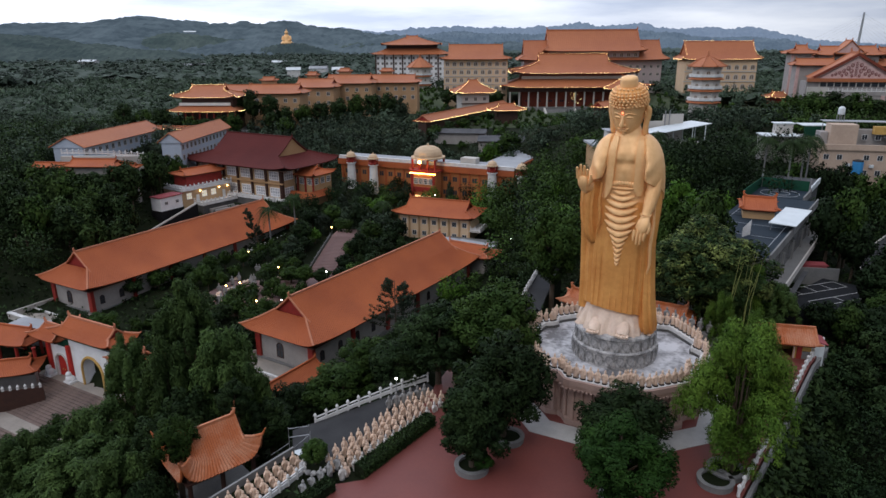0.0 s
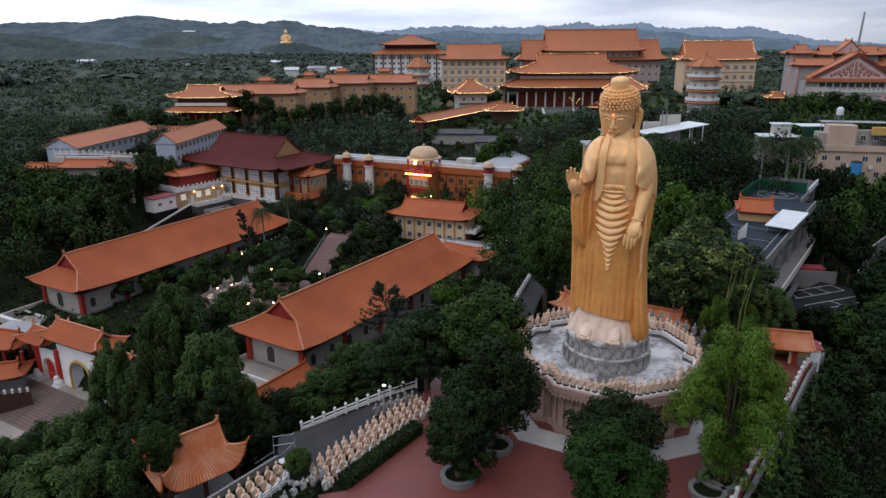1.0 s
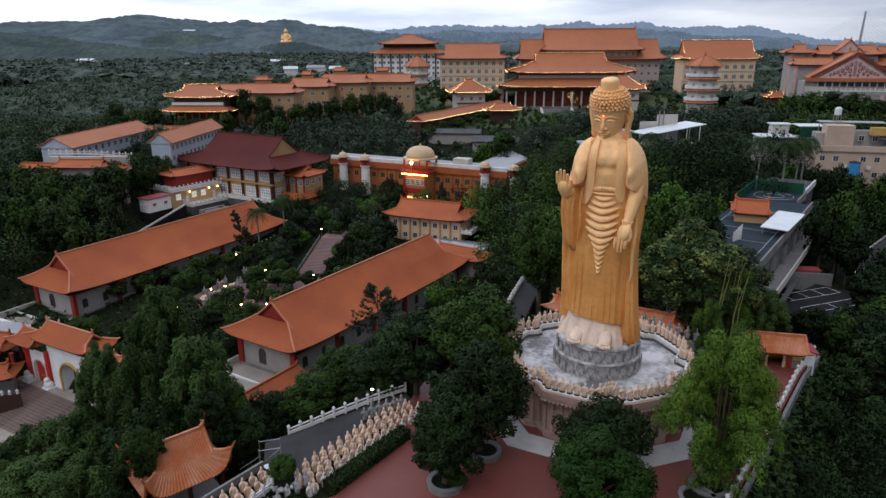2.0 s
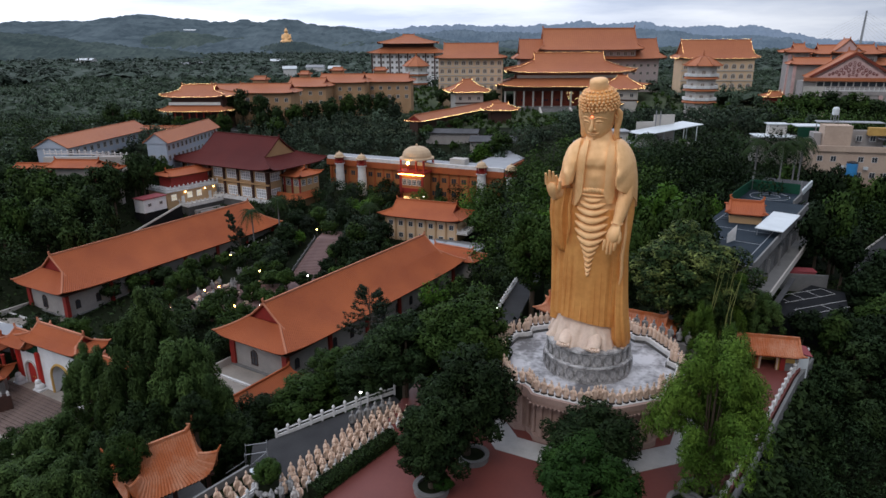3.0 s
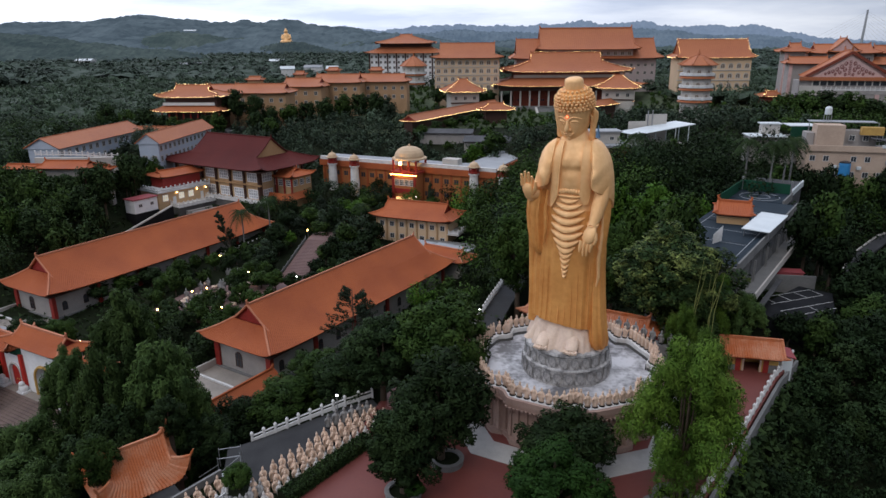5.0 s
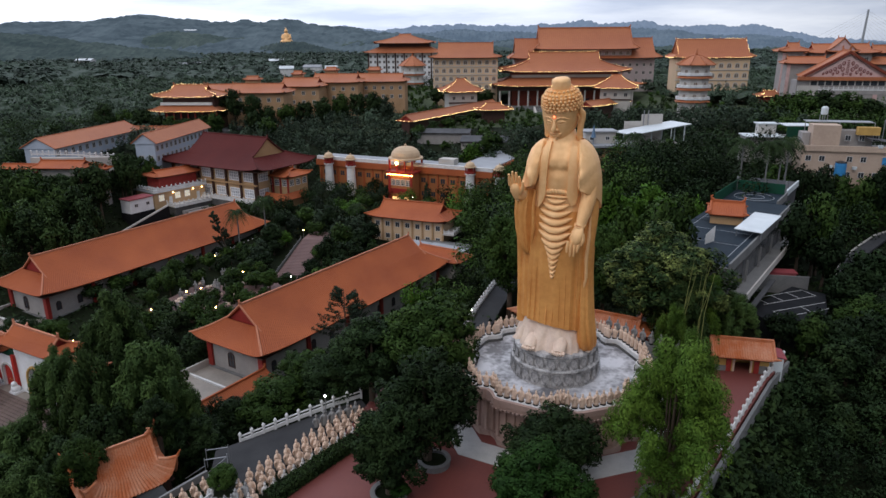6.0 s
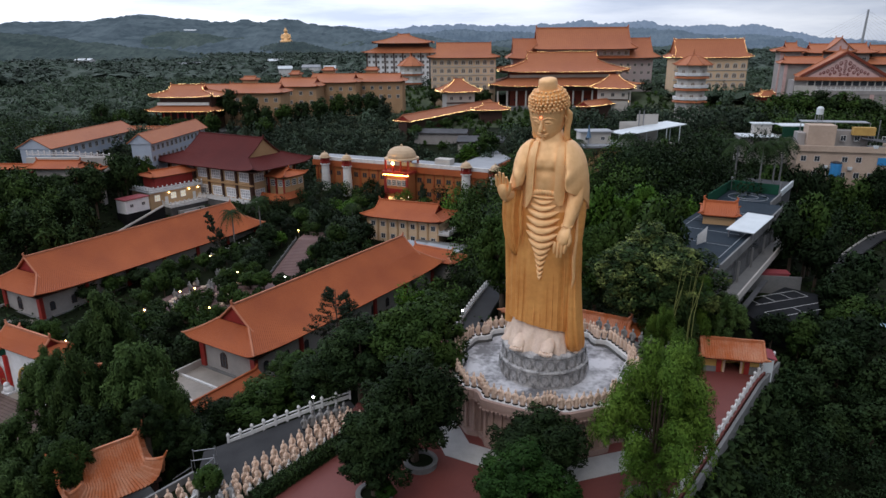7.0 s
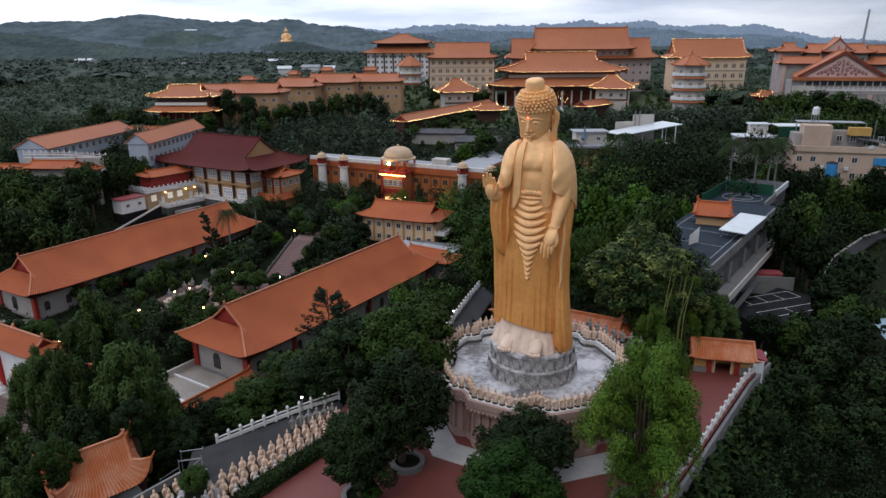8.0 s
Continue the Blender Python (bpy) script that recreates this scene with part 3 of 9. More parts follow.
def statue_mesh():
    bm = bmesh.new()
    pale, deep, rock = 0, 1, 2

    def mark(start, index):
        bm.faces.ensure_lookup_table()
        for f in bm.faces[start:]:
            f.material_index = index

    # body: a loft of rounded rectangles, with upright folds in the skirt
    rows = [(2.4, 4.3, 2.95), (3.5, 4.3, 2.9), (6, 4.3, 2.8), (9, 4.35, 2.75), (12, 4.3, 2.7), (14, 4.1, 2.65), (16, 3.8, 2.6), (18, 3.6, 2.5), (20, 3.5, 2.4), (22, 3.5, 2.4), (23.4, 3.4, 2.25), (24.2, 3.1, 2.05), (24.9, 2.4, 1.8), (25.4, 1.7, 1.55), (26.6, 1.3, 1.4)]
    zs = [r[0] for r in rows]
    ws, ds = [r[1] for r in rows], [r[2] for r in rows]
    n, m = 220, 110

    def body(a, z):
        w, d = np.interp(z, zs, ws), np.interp(z, zs, ds)
        c, s = math.cos(a), math.sin(a)
        k = (abs(c) ** 2.5 + abs(s) ** 2.5) ** (-1 / 2.5)
        fold = 0.0
        if z < 19.5:
            amp = 0.1 * float(smooth(19.5, 12, z))
            w1 = a * 17 + 0.6 * math.sin(z * 0.2)
            fold = amp * (math.sin(w1) + 0.35 * math.sin(2 * w1 + 0.9) + 0.5 * math.sin(a * 31 + 1.3))
            front = float(smooth(0.75, 1.0, -s))
            fold *= 1 - 0.6 * front
        x, y = (w * k + fold) * c, (d * k + fold) * s
        # breast, with a crease below it, and the belly
        if z > 19 and s < 0:
            for bx in (-0.55, 1.2):
                y -= 0.32 * math.exp(-((x - bx) / 0.75) ** 2) * float(smooth(22.1, 22.75, z) * smooth(24.6, 23.2, z))
            y -= 0.25 * math.exp(-((x - 0.3) / 1.0) ** 2) * float(smooth(19.0, 20.6, z) * smooth(22.3, 21.2, z))
        return Vector((x, y, z))

    start = len(bm.faces)
    rings = []
    for j in range(m + 1):
        ring = []
        for i in range(n):
            # the hem rises towards the raised arm
            a = 2 * math.pi * i / n
            hem = 2.95 - 0.5 * math.cos(a)
            ring.append(bm.verts.new(body(a, hem + (26.6 - hem) * j / m)))
        rings.append(ring)
    for a, b in zip(rings, rings[1:]):
        for i in range(n):
            f = bm.faces.new((a[i], a[(i + 1) % n], b[(i + 1) % n], b[i]))
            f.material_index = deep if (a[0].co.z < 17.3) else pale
    bm.faces.new(rings[0][::-1])
    bm.faces.new(rings[-1])

    def front_y(x, z):
        w, d = float(np.interp(z, zs, ws)), float(np.interp(z, zs, ds))
        return -d * max(1 - abs(x / w) ** 2.5, 0.02) ** (1 / 2.5)

    # head, bowed a little and turned to the figure's right
    start = len(bm.faces)
    head_from = len(bm.verts)
    prof = [(25.62, 0.3, 0.22, -1.35), (25.72, 0.68, 0.45, -1.25), (26.0, 1.05, 0.85, -0.98), (26.4, 1.38, 1.25, -0.68), (26.9, 1.62, 1.62, -0.36), (27.5, 1.8, 1.86, -0.16), (28.1, 1.92, 1.95, -0.1), (28.8, 2.02, 2.02, -0.08), (29.6, 2.1, 2.1, -0.05), (30.4, 1.9, 1.9, -0.05)]
    hr = []
    for z, rx, ry, yc in prof:
        hr.append([])
        for i in range(48):
            a = 2 * math.pi * i / 48
            c, s = math.cos(a), math.sin(a)
            k = (abs(c) ** 2.3 + abs(s) ** 2.3) ** (-1 / 2.3)
            hr[-1].append(bm.verts.new((rx * k * c, yc + ry * k * s, z)))
    for p, q in zip(hr, hr[1:]):
        for i in range(48):
            bm.faces.new((p[i], p[(i + 1) % 48], q[(i + 1) % 48], q[i]))
    bm.faces.new(hr[0][::-1])
    lathe(bm, [(1.3, 24.6), (1.28, 26.6)], 32, at=(0, -0.05, 0))
    mark(start, pale)
    start = len(bm.faces)
    # hair cap: the deeper gold stands in for shade between the curls
    lathe(bm, [(1.98, 29.2), (2.1, 29.3), (2.16, 29.7), (2.12, 30.3), (1.95, 30.8), (1.6, 31.2), (1.2, 31.35), (0.9, 31.38)], 40, at=(0, -0.05, 0))
    mark(start, deep)
    start = len(bm.faces)
    lathe(bm, [(1.07, 31.3), (1.06, 32.2), (0.98, 32.42), (0.8, 32.54), (0.3, 32.6)], 40, at=(0, -0.05, 0))
    mark(start, pale)
    start = len(bm.faces)
    for row, z in enumerate(np.linspace(29.28, 31.25, 7)):
        r = float(np.interp(z, [29.2, 29.6, 30.2, 30.7, 31.25], [2.12, 2.18, 2.14, 1.97, 1.45]))
        cnt = int(2 * math.pi * r / 0.44)
        for i in range(cnt):
            a = 2 * math.pi * (i + 0.5 * (row % 2)) / cnt
            out = r + random.uniform(0.04, 0.12)
            ball(bm, (out * math.cos(a), -0.05 + out * math.sin(a), z + random.uniform(-0.06, 0.06)), random.uniform(0.16, 0.2), 7, 5)
    mark(start, pale)
    start = len(bm.faces)
    # brow line, lids, nose, lips
    def face_y(x, z):
        rx, ry, yc = (float(np.interp(z, [p[0] for p in prof], [p[i] for p in prof])) for i in (1, 2, 3))
        return yc - ry * max(1 - abs(x / rx) ** 2.3, 0.05) ** (1 / 2.3)

    for sx in (-1, 1):
        tube(bm, [(sx * x, face_y(x, z) - 0.01, z) for x, z in ((0.14, 28.2), (0.35, 28.42), (0.7, 28.56), (1.05, 28.52), (1.4, 28.36), (1.65, 28.2))], [0.07, 0.09, 0.09, 0.08, 0.06, 0.03], 6)
        tube(bm, [(sx * x, face_y(x, z) + 0.04, z) for x, z in ((0.3, 27.95), (0.55, 28.06), (0.9, 28.08), (1.25, 27.96))], [0.05, 0.17, 0.17, 0.05], 8)
        tube(bm, [(sx * x, face_y(x, z) + 0.01, z) for x, z in ((0.3, 27.88), (0.55, 27.78), (0.9, 27.78), (1.28, 27.9))], [0.04, 0.06, 0.06, 0.03], 6)
        ball(bm, (sx * 0.26, -2.12, 27.1), 0.2, 8, 6)
        # long ears
        tube(bm, [(sx * 1.95, 0.1, 28.7), (sx * 2.2, 0.12, 28.95), (sx * 2.36, 0.2, 28.6), (sx * 2.34, 0.2, 28.0), (sx * 2.2, 0.1, 27.3), (sx * 2.12, 0.0, 26.6), (sx * 2.06, -0.05, 25.8), (sx * 1.98, -0.1, 25.35)], [0.12, 0.2, 0.24, 0.24, 0.22, 0.2, 0.24, 0.12], 10, 1.7)
        tube(bm, [(sx * 2.02, -0.25, 28.5), (sx * 2.2, -0.2, 28.1), (sx * 2.05, -0.25, 27.6)], [0.1, 0.13, 0.08], 8)
    tube(bm, [(0, -2.0, 28.3), (0, -2.1, 27.8), (0, -2.34, 27.3), (0, -2.36, 27.1), (0, -2.1, 26.95)], [0.13, 0.18, 0.27, 0.25, 0.1], 10)
    tube(bm, [(x, face_y(x, 26.6) - 0.05, 26.58 + 0.05 * math.cos(x * 7) + 0.28 * x * x) for x in np.linspace(-0.72, 0.72, 9)], [0.03] + [0.12] * 7 + [0.03], 8)
    tube(bm, [(x, face_y(x, 26.36) - 0.07, 26.36 + 0.3 * x * x) for x in np.linspace(-0.48, 0.48, 7)], [0.03] + [0.12] * 5 + [0.03], 8)
    ball(bm, (0, -1.62, 25.98), 0.34, 12, 8)
    for z in (25.0, 25.35):
        tube(bm, [(1.34 * math.sin(a), -0.05 - 1.36 * math.cos(a), z) for a in np.linspace(-1.2, 1.2, 11)], 0.06, 6)
    mark(start, pale)
    start = len(bm.faces)
    ball(bm, (0, -2.1, 28.62), 0.14, 8, 6)
    mark(start, 3)
    bm.verts.ensure_lookup_table()
    head = bm.verts[head_from:]
    bmesh.ops.rotate(bm, verts=head, cent=(0, -0.1, 26), matrix=Matrix.Rotation(radians(-10), 3, "Z") @ Matrix.Rotation(radians(11), 3, "X"))
    bmesh.ops.translate(bm, verts=head, vec=(-0.1, 0.25, 0))

    # the outer robe: a shell over both shoulders and upper arms, open in front
    start = len(bm.faces)
    cz = [17.0, 18.5, 20.0, 21.5, 23.0, 23.8, 24.4, 24.9, 25.3, 25.55]
    cl = [4.25, 4.2, 4.05, 3.9, 3.65, 3.42, 3.12, 2.7, 2.2, 1.75]
    cr = [4.45, 4.45, 4.4, 4.25, 3.95, 3.65, 3.3, 2.9, 2.45, 2.0]
    cd = [2.5, 2.5, 2.45, 2.4, 2.25, 2.1, 1.95, 1.8, 1.65, 1.5]

    def cape(a, z, lift):
        c, s = math.cos(a), math.sin(a)
        w, d = np.interp(z, cz, cr if c > 0 else cl), np.interp(z, cz, cd)
        k = (abs(c) ** 2.6 + abs(s) ** 2.6) ** (-1 / 2.6)
        x, y = (w + lift) * k * c, (d + lift) * k * s
        if s < 0:
            low = float(smooth(24.6, 21.5, z))
            mid = 3.1 if c > 0 else -2.95
            y -= (0.2 + 0.75 * low) * math.exp(-((x - mid) / 0.95) ** 2)
            # slack folds across the upper arm
            y -= 0.1 * low * math.sin((z * 1.0 - abs(x) * 1.3) * 2.6) * math.exp(-((x - mid) / 1.2) ** 2)
        return Vector((x, y, z))

    def cut(sign, z, x_in):
        lo, hi = (-math.pi / 2, 0.0) if sign > 0 else (-math.pi, -math.pi / 2)
        for _ in range(30):
            mid = (lo + hi) / 2
            if cape(mid, z, 0).x < x_in:
                lo = mid
            else:
                hi = mid
        return lo

    cols, layers = 150, 44
    grid = []
    for lift in (0.4, 0.0):
        grid.append([])
        for i in range(cols + 1):
            u = i / cols
            hem = float(np.interp(u, [0, 0.03, 0.1, 0.2, 0.3, 0.5, 0.75, 0.84, 0.9, 0.95, 1], [20.35, 20.05, 19.95, 19.9, 18.6, 16.5, 17.4, 18.4, 19.1, 19.5, 20.2]))
            col = []
            for j in range(layers + 1):
                z = hem + (25.55 - hem) * (j / layers) ** 0.9
                aL = cut(-1, z, float(np.interp(z, [19.9, 20.5, 22.4, 25.2], [-2.5, -2.25, -1.87, -1.6])))
                aR = cut(1, z, float(np.interp(z, [19.9, 20.5, 22.4, 25.2], [3.0, 2.8, 2.72, 2.1])))
                a = aL + (aR - 2 * math.pi - aL) * u
                col.append(bm.verts.new(cape(a, z, lift)))
            grid[-1].append(col)
    outer, inner = grid
    for i in range(cols):
        for j in range(layers):
            bm.faces.new((outer[i + 1][j], outer[i][j], outer[i][j + 1], outer[i + 1][j + 1]))
            bm.faces.new((inner[i][j], inner[i + 1][j], inner[i + 1][j + 1], inner[i][j + 1]))
        bm.faces.new((outer[i][0], outer[i + 1][0], inner[i + 1][0], inner[i][0]))
    for i in (0, cols):
        for j in range(layers):
            bm.faces.new((outer[i][j], inner[i][j], inner[i][j + 1], outer[i][j + 1]))
    mark(start, pale)
    # raised forearm and hand
    start = len(bm.faces)
    tube(bm, [(-3.3, -0.6, 21.0), (-3.6, -1.2, 19.6), (-4.0, -2.0, 18.9), (-4.5, -2.8, 18.8)], [1.1, 1.05, 0.85, 0.62], 16)
    tube(bm, [(-4.5, -2.8, 18.6), (-4.65, -3.0, 19.3), (-4.7, -3.1, 20.0), (-4.7, -3.1, 20.4)], [0.6, 0.82, 0.9, 0.6], 14, 0.55)
    for i, (dx, top) in enumerate(((-0.66, 21.5), (-0.24, 21.85), (0.2, 21.75), (0.6, 21.3))):
        tube(bm, [(-4.7 + dx * 0.9, -3.1, 20.1), (-4.7 + dx, -3.22, 20.8), (-4.7 + dx * 1.02, -3.5, top)], [0.24, 0.22, 0.13], 10)
    tube(bm, [(-4.05, -3.1, 19.3), (-3.6, -3.35, 19.9), (-3.6, -3.5, 20.7)], [0.3, 0.26, 0.14], 10)
    # lowered forearm and hand
    tube(bm, [(3.7, -0.9, 20.4), (3.75, -1.6, 19.0), (3.6, -2.4, 17.6), (3.4, -3.05, 16.3), (3.35, -3.2, 16.0)], [0.95, 0.9, 0.78, 0.58, 0.56], 18)
    tube(bm, [(3.35 + 0.62 * math.cos(a), -3.13 - 0.5 * math.sin(a), 16.25 - 0.25 * math.sin(a)) for a in np.linspace(-0.4, 3.6, 14)], 0.08, 6)
    tube(bm, [(3.35, -3.2, 16.1), (3.2, -3.5, 15.3), (3.0, -3.72, 14.5), (2.9, -3.8, 14.1)], [0.55, 0.85, 0.86, 0.5], 14, 0.5)
    for dx, low in ((-0.62, 13.0), (-0.22, 12.55), (0.2, 12.6), (0.58, 13.1)):
        tube(bm, [(2.95 + dx, -3.78, 14.3), (2.85 + dx, -3.98, 13.6), (2.8 + dx, -4.0, low)], [0.25, 0.22, 0.12], 10)
    tube(bm, [(3.75, -3.6, 15.3), (3.95, -3.85, 14.6), (3.8, -3.95, 14.0)], [0.28, 0.24, 0.13], 10)
    mark(start, pale)

    # hanging sleeve below the raised arm: a fluted pocket with a rounded end
    start = len(bm.faces)
    fl = []
    for z, cx_, cy_, rx, ry in ((19.7, -3.55, -1.1, 1.2, 1.35), (18.4, -3.75, -1.25, 1.35, 1.4), (16.5, -3.85, -1.3, 1.3, 1.4), (14.5, -3.75, -1.3, 1.2, 1.4), (13.0, -3.55, -1.4, 1.05, 1.3), (12.2, -3.35, -1.5, 0.85, 1.1), (11.7, -3.2, -1.6, 0.55, 0.8), (11.5, -3.1, -1.7, 0.2, 0.3)):
        fl.append([])
        for i in range(72):
            a = 2 * math.pi * i / 72
            f = 1 + 0.055 * math.sin(a * 11 + z * 0.12) + 0.03 * math.sin(a * 19)
            fl[-1].append(bm.verts.new((cx_ + rx * f * math.cos(a), cy_ + ry * f * math.sin(a), z)))
    for p, q in zip(fl, fl[1:]):
        for i in range(72):
            bm.faces.new((q[i], q[(i + 1) % 72], p[(i + 1) % 72], p[i]))
    bm.faces.new(fl[-1])
    bm.faces.new(fl[0][::-1])
    tube(bm, [(-4.55, -0.9, 19.0), (-4.75, -0.8, 17.4), (-4.5, -0.4, 12), (-4.3, -0.3, 6), (-4.25, -0.2, 2.0)], [0.45, 0.6, 0.62, 0.65, 0.75], 14)
    tube(bm, [(-2.4, -2.45, 19.6), (-2.5, -2.7, 17.5), (-2.3, -2.75, 15.0), (-2.6, -2.75, 13.0)], [0.12, 0.2, 0.2, 0.08], 10)
    # the other sleeve, behind the lowered hand, with a zigzag edge
    tube(bm, [(3.75, -0.3, 19.0), (3.75, -0.5, 17.0), (3.65, -0.8, 14.0), (3.6, -1.0, 11.0), (3.5, -1.0, 8.6), (3.45, -0.9, 7.6)], [1.0, 1.05, 0.98, 0.85, 0.6, 0.2], 18)
    # the robe's long tail, which reaches the pedestal beside the feet
    tail = []
    for z, cx_, cy_, rx, ry in ((13.0, 3.7, -0.2, 0.6, 1.1), (10.0, 3.75, -0.3, 0.75, 1.4), (7.0, 3.85, -0.4, 0.85, 1.6), (4.5, 4.0, -0.5, 0.95, 1.75), (2.5, 4.2, -0.6, 1.05, 1.85), (1.0, 4.4, -0.7, 1.1, 1.8), (0.2, 4.5, -0.7, 0.95, 1.6), (-0.1, 4.45, -0.7, 0.5, 1.0)):
        tail.append([])
        for i in range(48):
            a = 2 * math.pi * i / 48
            k = 1 + 0.07 * math.sin(a * 7 + z * 0.15) + 0.04 * math.sin(a * 13)
            tail[-1].append(bm.verts.new((cx_ + rx * k * math.cos(a), cy_ + ry * k * math.sin(a), z)))
    for p, q in zip(tail, tail[1:]):
        for i in range(48):
            bm.faces.new((q[i], q[(i + 1) % 48], p[(i + 1) % 48], p[i]))
    bm.faces.new(tail[-1])
    mark(start, deep)
    start = len(bm.faces)
    tube(bm, [(4.1, -1.6, 17.5), (4.15, -1.75, 14.5), (4.0, -1.95, 12.0), (4.1, -1.85, 9.5), (3.8, -1.7, 7.8)], [0.1, 0.2, 0.22, 0.2, 0.08], 8)
    # lapels: broad flat bands from the neck to the waist, their ends cut on a slant
    def band(edge, thick):
        prev = None
        for x0, x1, z0, z1 in edge:
            cur = []
            for k, t in ((0, 0.0), (1, 0.0), (1, 0.25), (1, 0.5), (1, 0.75), (1, 1.0), (0, 1.0)):
                x, z = x0 + (x1 - x0) * t, z0 + (z1 - z0) * t
                cur.append(bm.verts.new((x, front_y(x, z) + 0.06 - (thick + 0.12 + 0.06 * math.sin(math.pi * t)) * k, z)))
            if prev:
                for k in range(6):
                    bm.faces.new((prev[k], cur[k], cur[k + 1], prev[k + 1]))
            else:
                bm.faces.new(cur)
            prev = cur
        bm.faces.new(prev[::-1])

    zl = [25.4, 24.6, 23.5, 22.3, 21.0, 19.9, 19.3]
    band([(-1.95 + 0.35 * float(smooth(24.2, 25.4, z)), float(np.interp(z, [19, 22, 25.4], [-1.05, -0.95, -0.78])), z, z) for z in zl] + [(-1.96, -1.2, 18.4, 18.8), (-1.9, -1.5, 17.65, 18.1)], 0.38)
    band([(float(np.interp(z, [19, 22, 25.4], [1.52, 1.5, 1.5])), 2.68 - 0.45 * float(smooth(24.2, 25.4, z)), z, z) for z in zl] + [(1.75, 2.62, 18.7, 18.9), (2.05, 2.5, 18.25, 18.35)], 0.38)
    # knot at the waist, like a row of petals
    for x in np.linspace(-0.9, 1.4, 8):
        ball(bm, (x, front_y(x, 19.6) + 0.02, 19.62 + 0.1 * math.cos((x - 0.25) * 2)), 0.3, 8, 6, 1.3)
    tube(bm, [(x, front_y(x, 19.2) - 0.05, 19.15 - 0.1 * math.cos(x - 0.25)) for x in np.linspace(-1.2, 1.7, 11)], 0.17, 8)
    mark(start, pale)
    # the swags of the robe, each overlapping the next
    start = len(bm.faces)
    for z, w, sag, r in ((18.75, 1.15, 0.3, 0.2), (18.2, 1.6, 0.45, 0.28), (17.5, 1.9, 0.55, 0.34), (16.65, 2.0, 0.62, 0.38), (15.75, 2.0, 0.65, 0.4), (14.85, 1.95, 0.65, 0.4), (13.9, 1.6, 0.6, 0.38), (13.05, 1.15, 0.55, 0.34), (12.3, 0.85, 0.5, 0.3), (11.55, 0.66, 0.45, 0.28), (10.85, 0.52, 0.42, 0.25), (10.2, 0.42, 0.38, 0.22), (9.6, 0.3, 0.3, 0.18)):
        prev = None
        for t in np.linspace(-1, 1, 21):
            x = 0.2 + w * t
            sg = z - sag * (1 - t * t)
            fat = r * (0.15 + 0.85 * (1 - abs(t) ** 2.5))
            y0 = front_y(x, z) - 0.02 - 0.14 * (1 - t * t)
            cur = [bm.verts.new((x, y0 + dy * fat, sg + dz * fat)) for dy, dz in ((0.5, 1.5), (-0.35, 1.15), (-0.85, 0.55), (-1.1, -0.1), (-1.15, -0.65), (-0.85, -0.95), (0.5, -0.85))]
            if prev:
                for k in range(6):
                    bm.faces.new((prev[k], prev[k + 1], cur[k + 1], cur[k]))
            prev = cur
    mark(start, pale)
    # long upright folds of the skirt
    start = len(bm.faces)
    for x, z1, r in ((-2.6, 13.0, 0.13), (-1.9, 11.5, 0.09), (-1.2, 8.5, 0.09), (-0.35, 6.5, 0.12), (0.45, 6.8, 0.1), (1.2, 9.0, 0.09), (1.9, 11.0, 0.1), (2.5, 12.0, 0.13), (3.2, 13, 0.12)):
        tube(bm, [(x * 1.02, front_y(x, 3.1) - 0.02, 3.0 - 0.11 * x), (x, front_y(x, 4.4) - 0.04, 4.4), (x * 0.97, front_y(x, z1 - 2) - 0.02, z1 - 2), (x * 0.95, front_y(x, z1) + 0.1, z1)], [r, r, r * 0.7, 0.05], 8)
    mark(start, deep)
    # pale under-robe that spreads in folds over the pedestal, and the toes
    start = len(bm.faces)
    rr = []
    for j, (z, w, d) in enumerate(((-0.15, 5.0, 4.2), (0.25, 4.95, 4.05), (0.8, 4.7, 3.7), (1.4, 4.4, 3.3), (2.0, 4.15, 2.95), (2.6, 3.95, 2.65), (3.3, 3.7, 2.4))):
        rr.append([])
        for i in range(150):
            a = 2 * math.pi * i / 150
            p = Vector((w * math.cos(a), d * math.sin(a), z))
            low = float(smooth(3.2, 0.3, z))
            w1 = a * 13 + 0.5 * math.sin(a * 3)
            bulge = 0.34 * low * (math.sin(w1) + 0.4 * math.sin(2 * w1 + 1.0)) + low * (0.5 * noise.noise(p * 0.6) + 0.25 * noise.noise(p * 1.7))
            k = 1 + bulge / w
            rr[-1].append(bm.verts.new((p.x * k, p.y * k, z)))
    for a, b in zip(rr, rr[1:]):
        for i in range(150):
            bm.faces.new((a[i], a[(i + 1) % 150], b[(i + 1) % 150], b[i]))
    bm.faces.new(rr[0][::-1])
    bm.faces.new(rr[-1])
    for sx in (-1, 1):
        x0 = sx * 1.75
        tube(bm, [(x0, -2.6, 1.3), (x0 * 1.03, -3.4, 0.9), (x0 * 1.06, -4.2, 0.5), (x0 * 1.08, -4.6, 0.35)], [0.7, 0.85, 0.8, 0.5], 14, 0.6)
        for k in range(5):
            x = x0 * 1.08 + (k - 2) * 0.34
            tube(bm, [(x, -4.35, 0.35), (x * 1.0, -4.8 - 0.1 * (2 - abs(k - 2)), 0.2)], [0.21, 0.17], 8)
    mark(start, rock)
    return bm


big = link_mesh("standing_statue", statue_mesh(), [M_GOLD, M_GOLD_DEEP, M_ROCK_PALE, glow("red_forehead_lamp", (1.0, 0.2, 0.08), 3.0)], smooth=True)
big.data.set_sharp_from_angle(angle=radians(50))
big.matrix_basis = pose(CX - 0.4, CY - 0.6, 6.75, 0, 0, -26)
tagged(big, "towering gold-painted standing statue in a long folded robe", "statue")

# ---- small standing figures ----


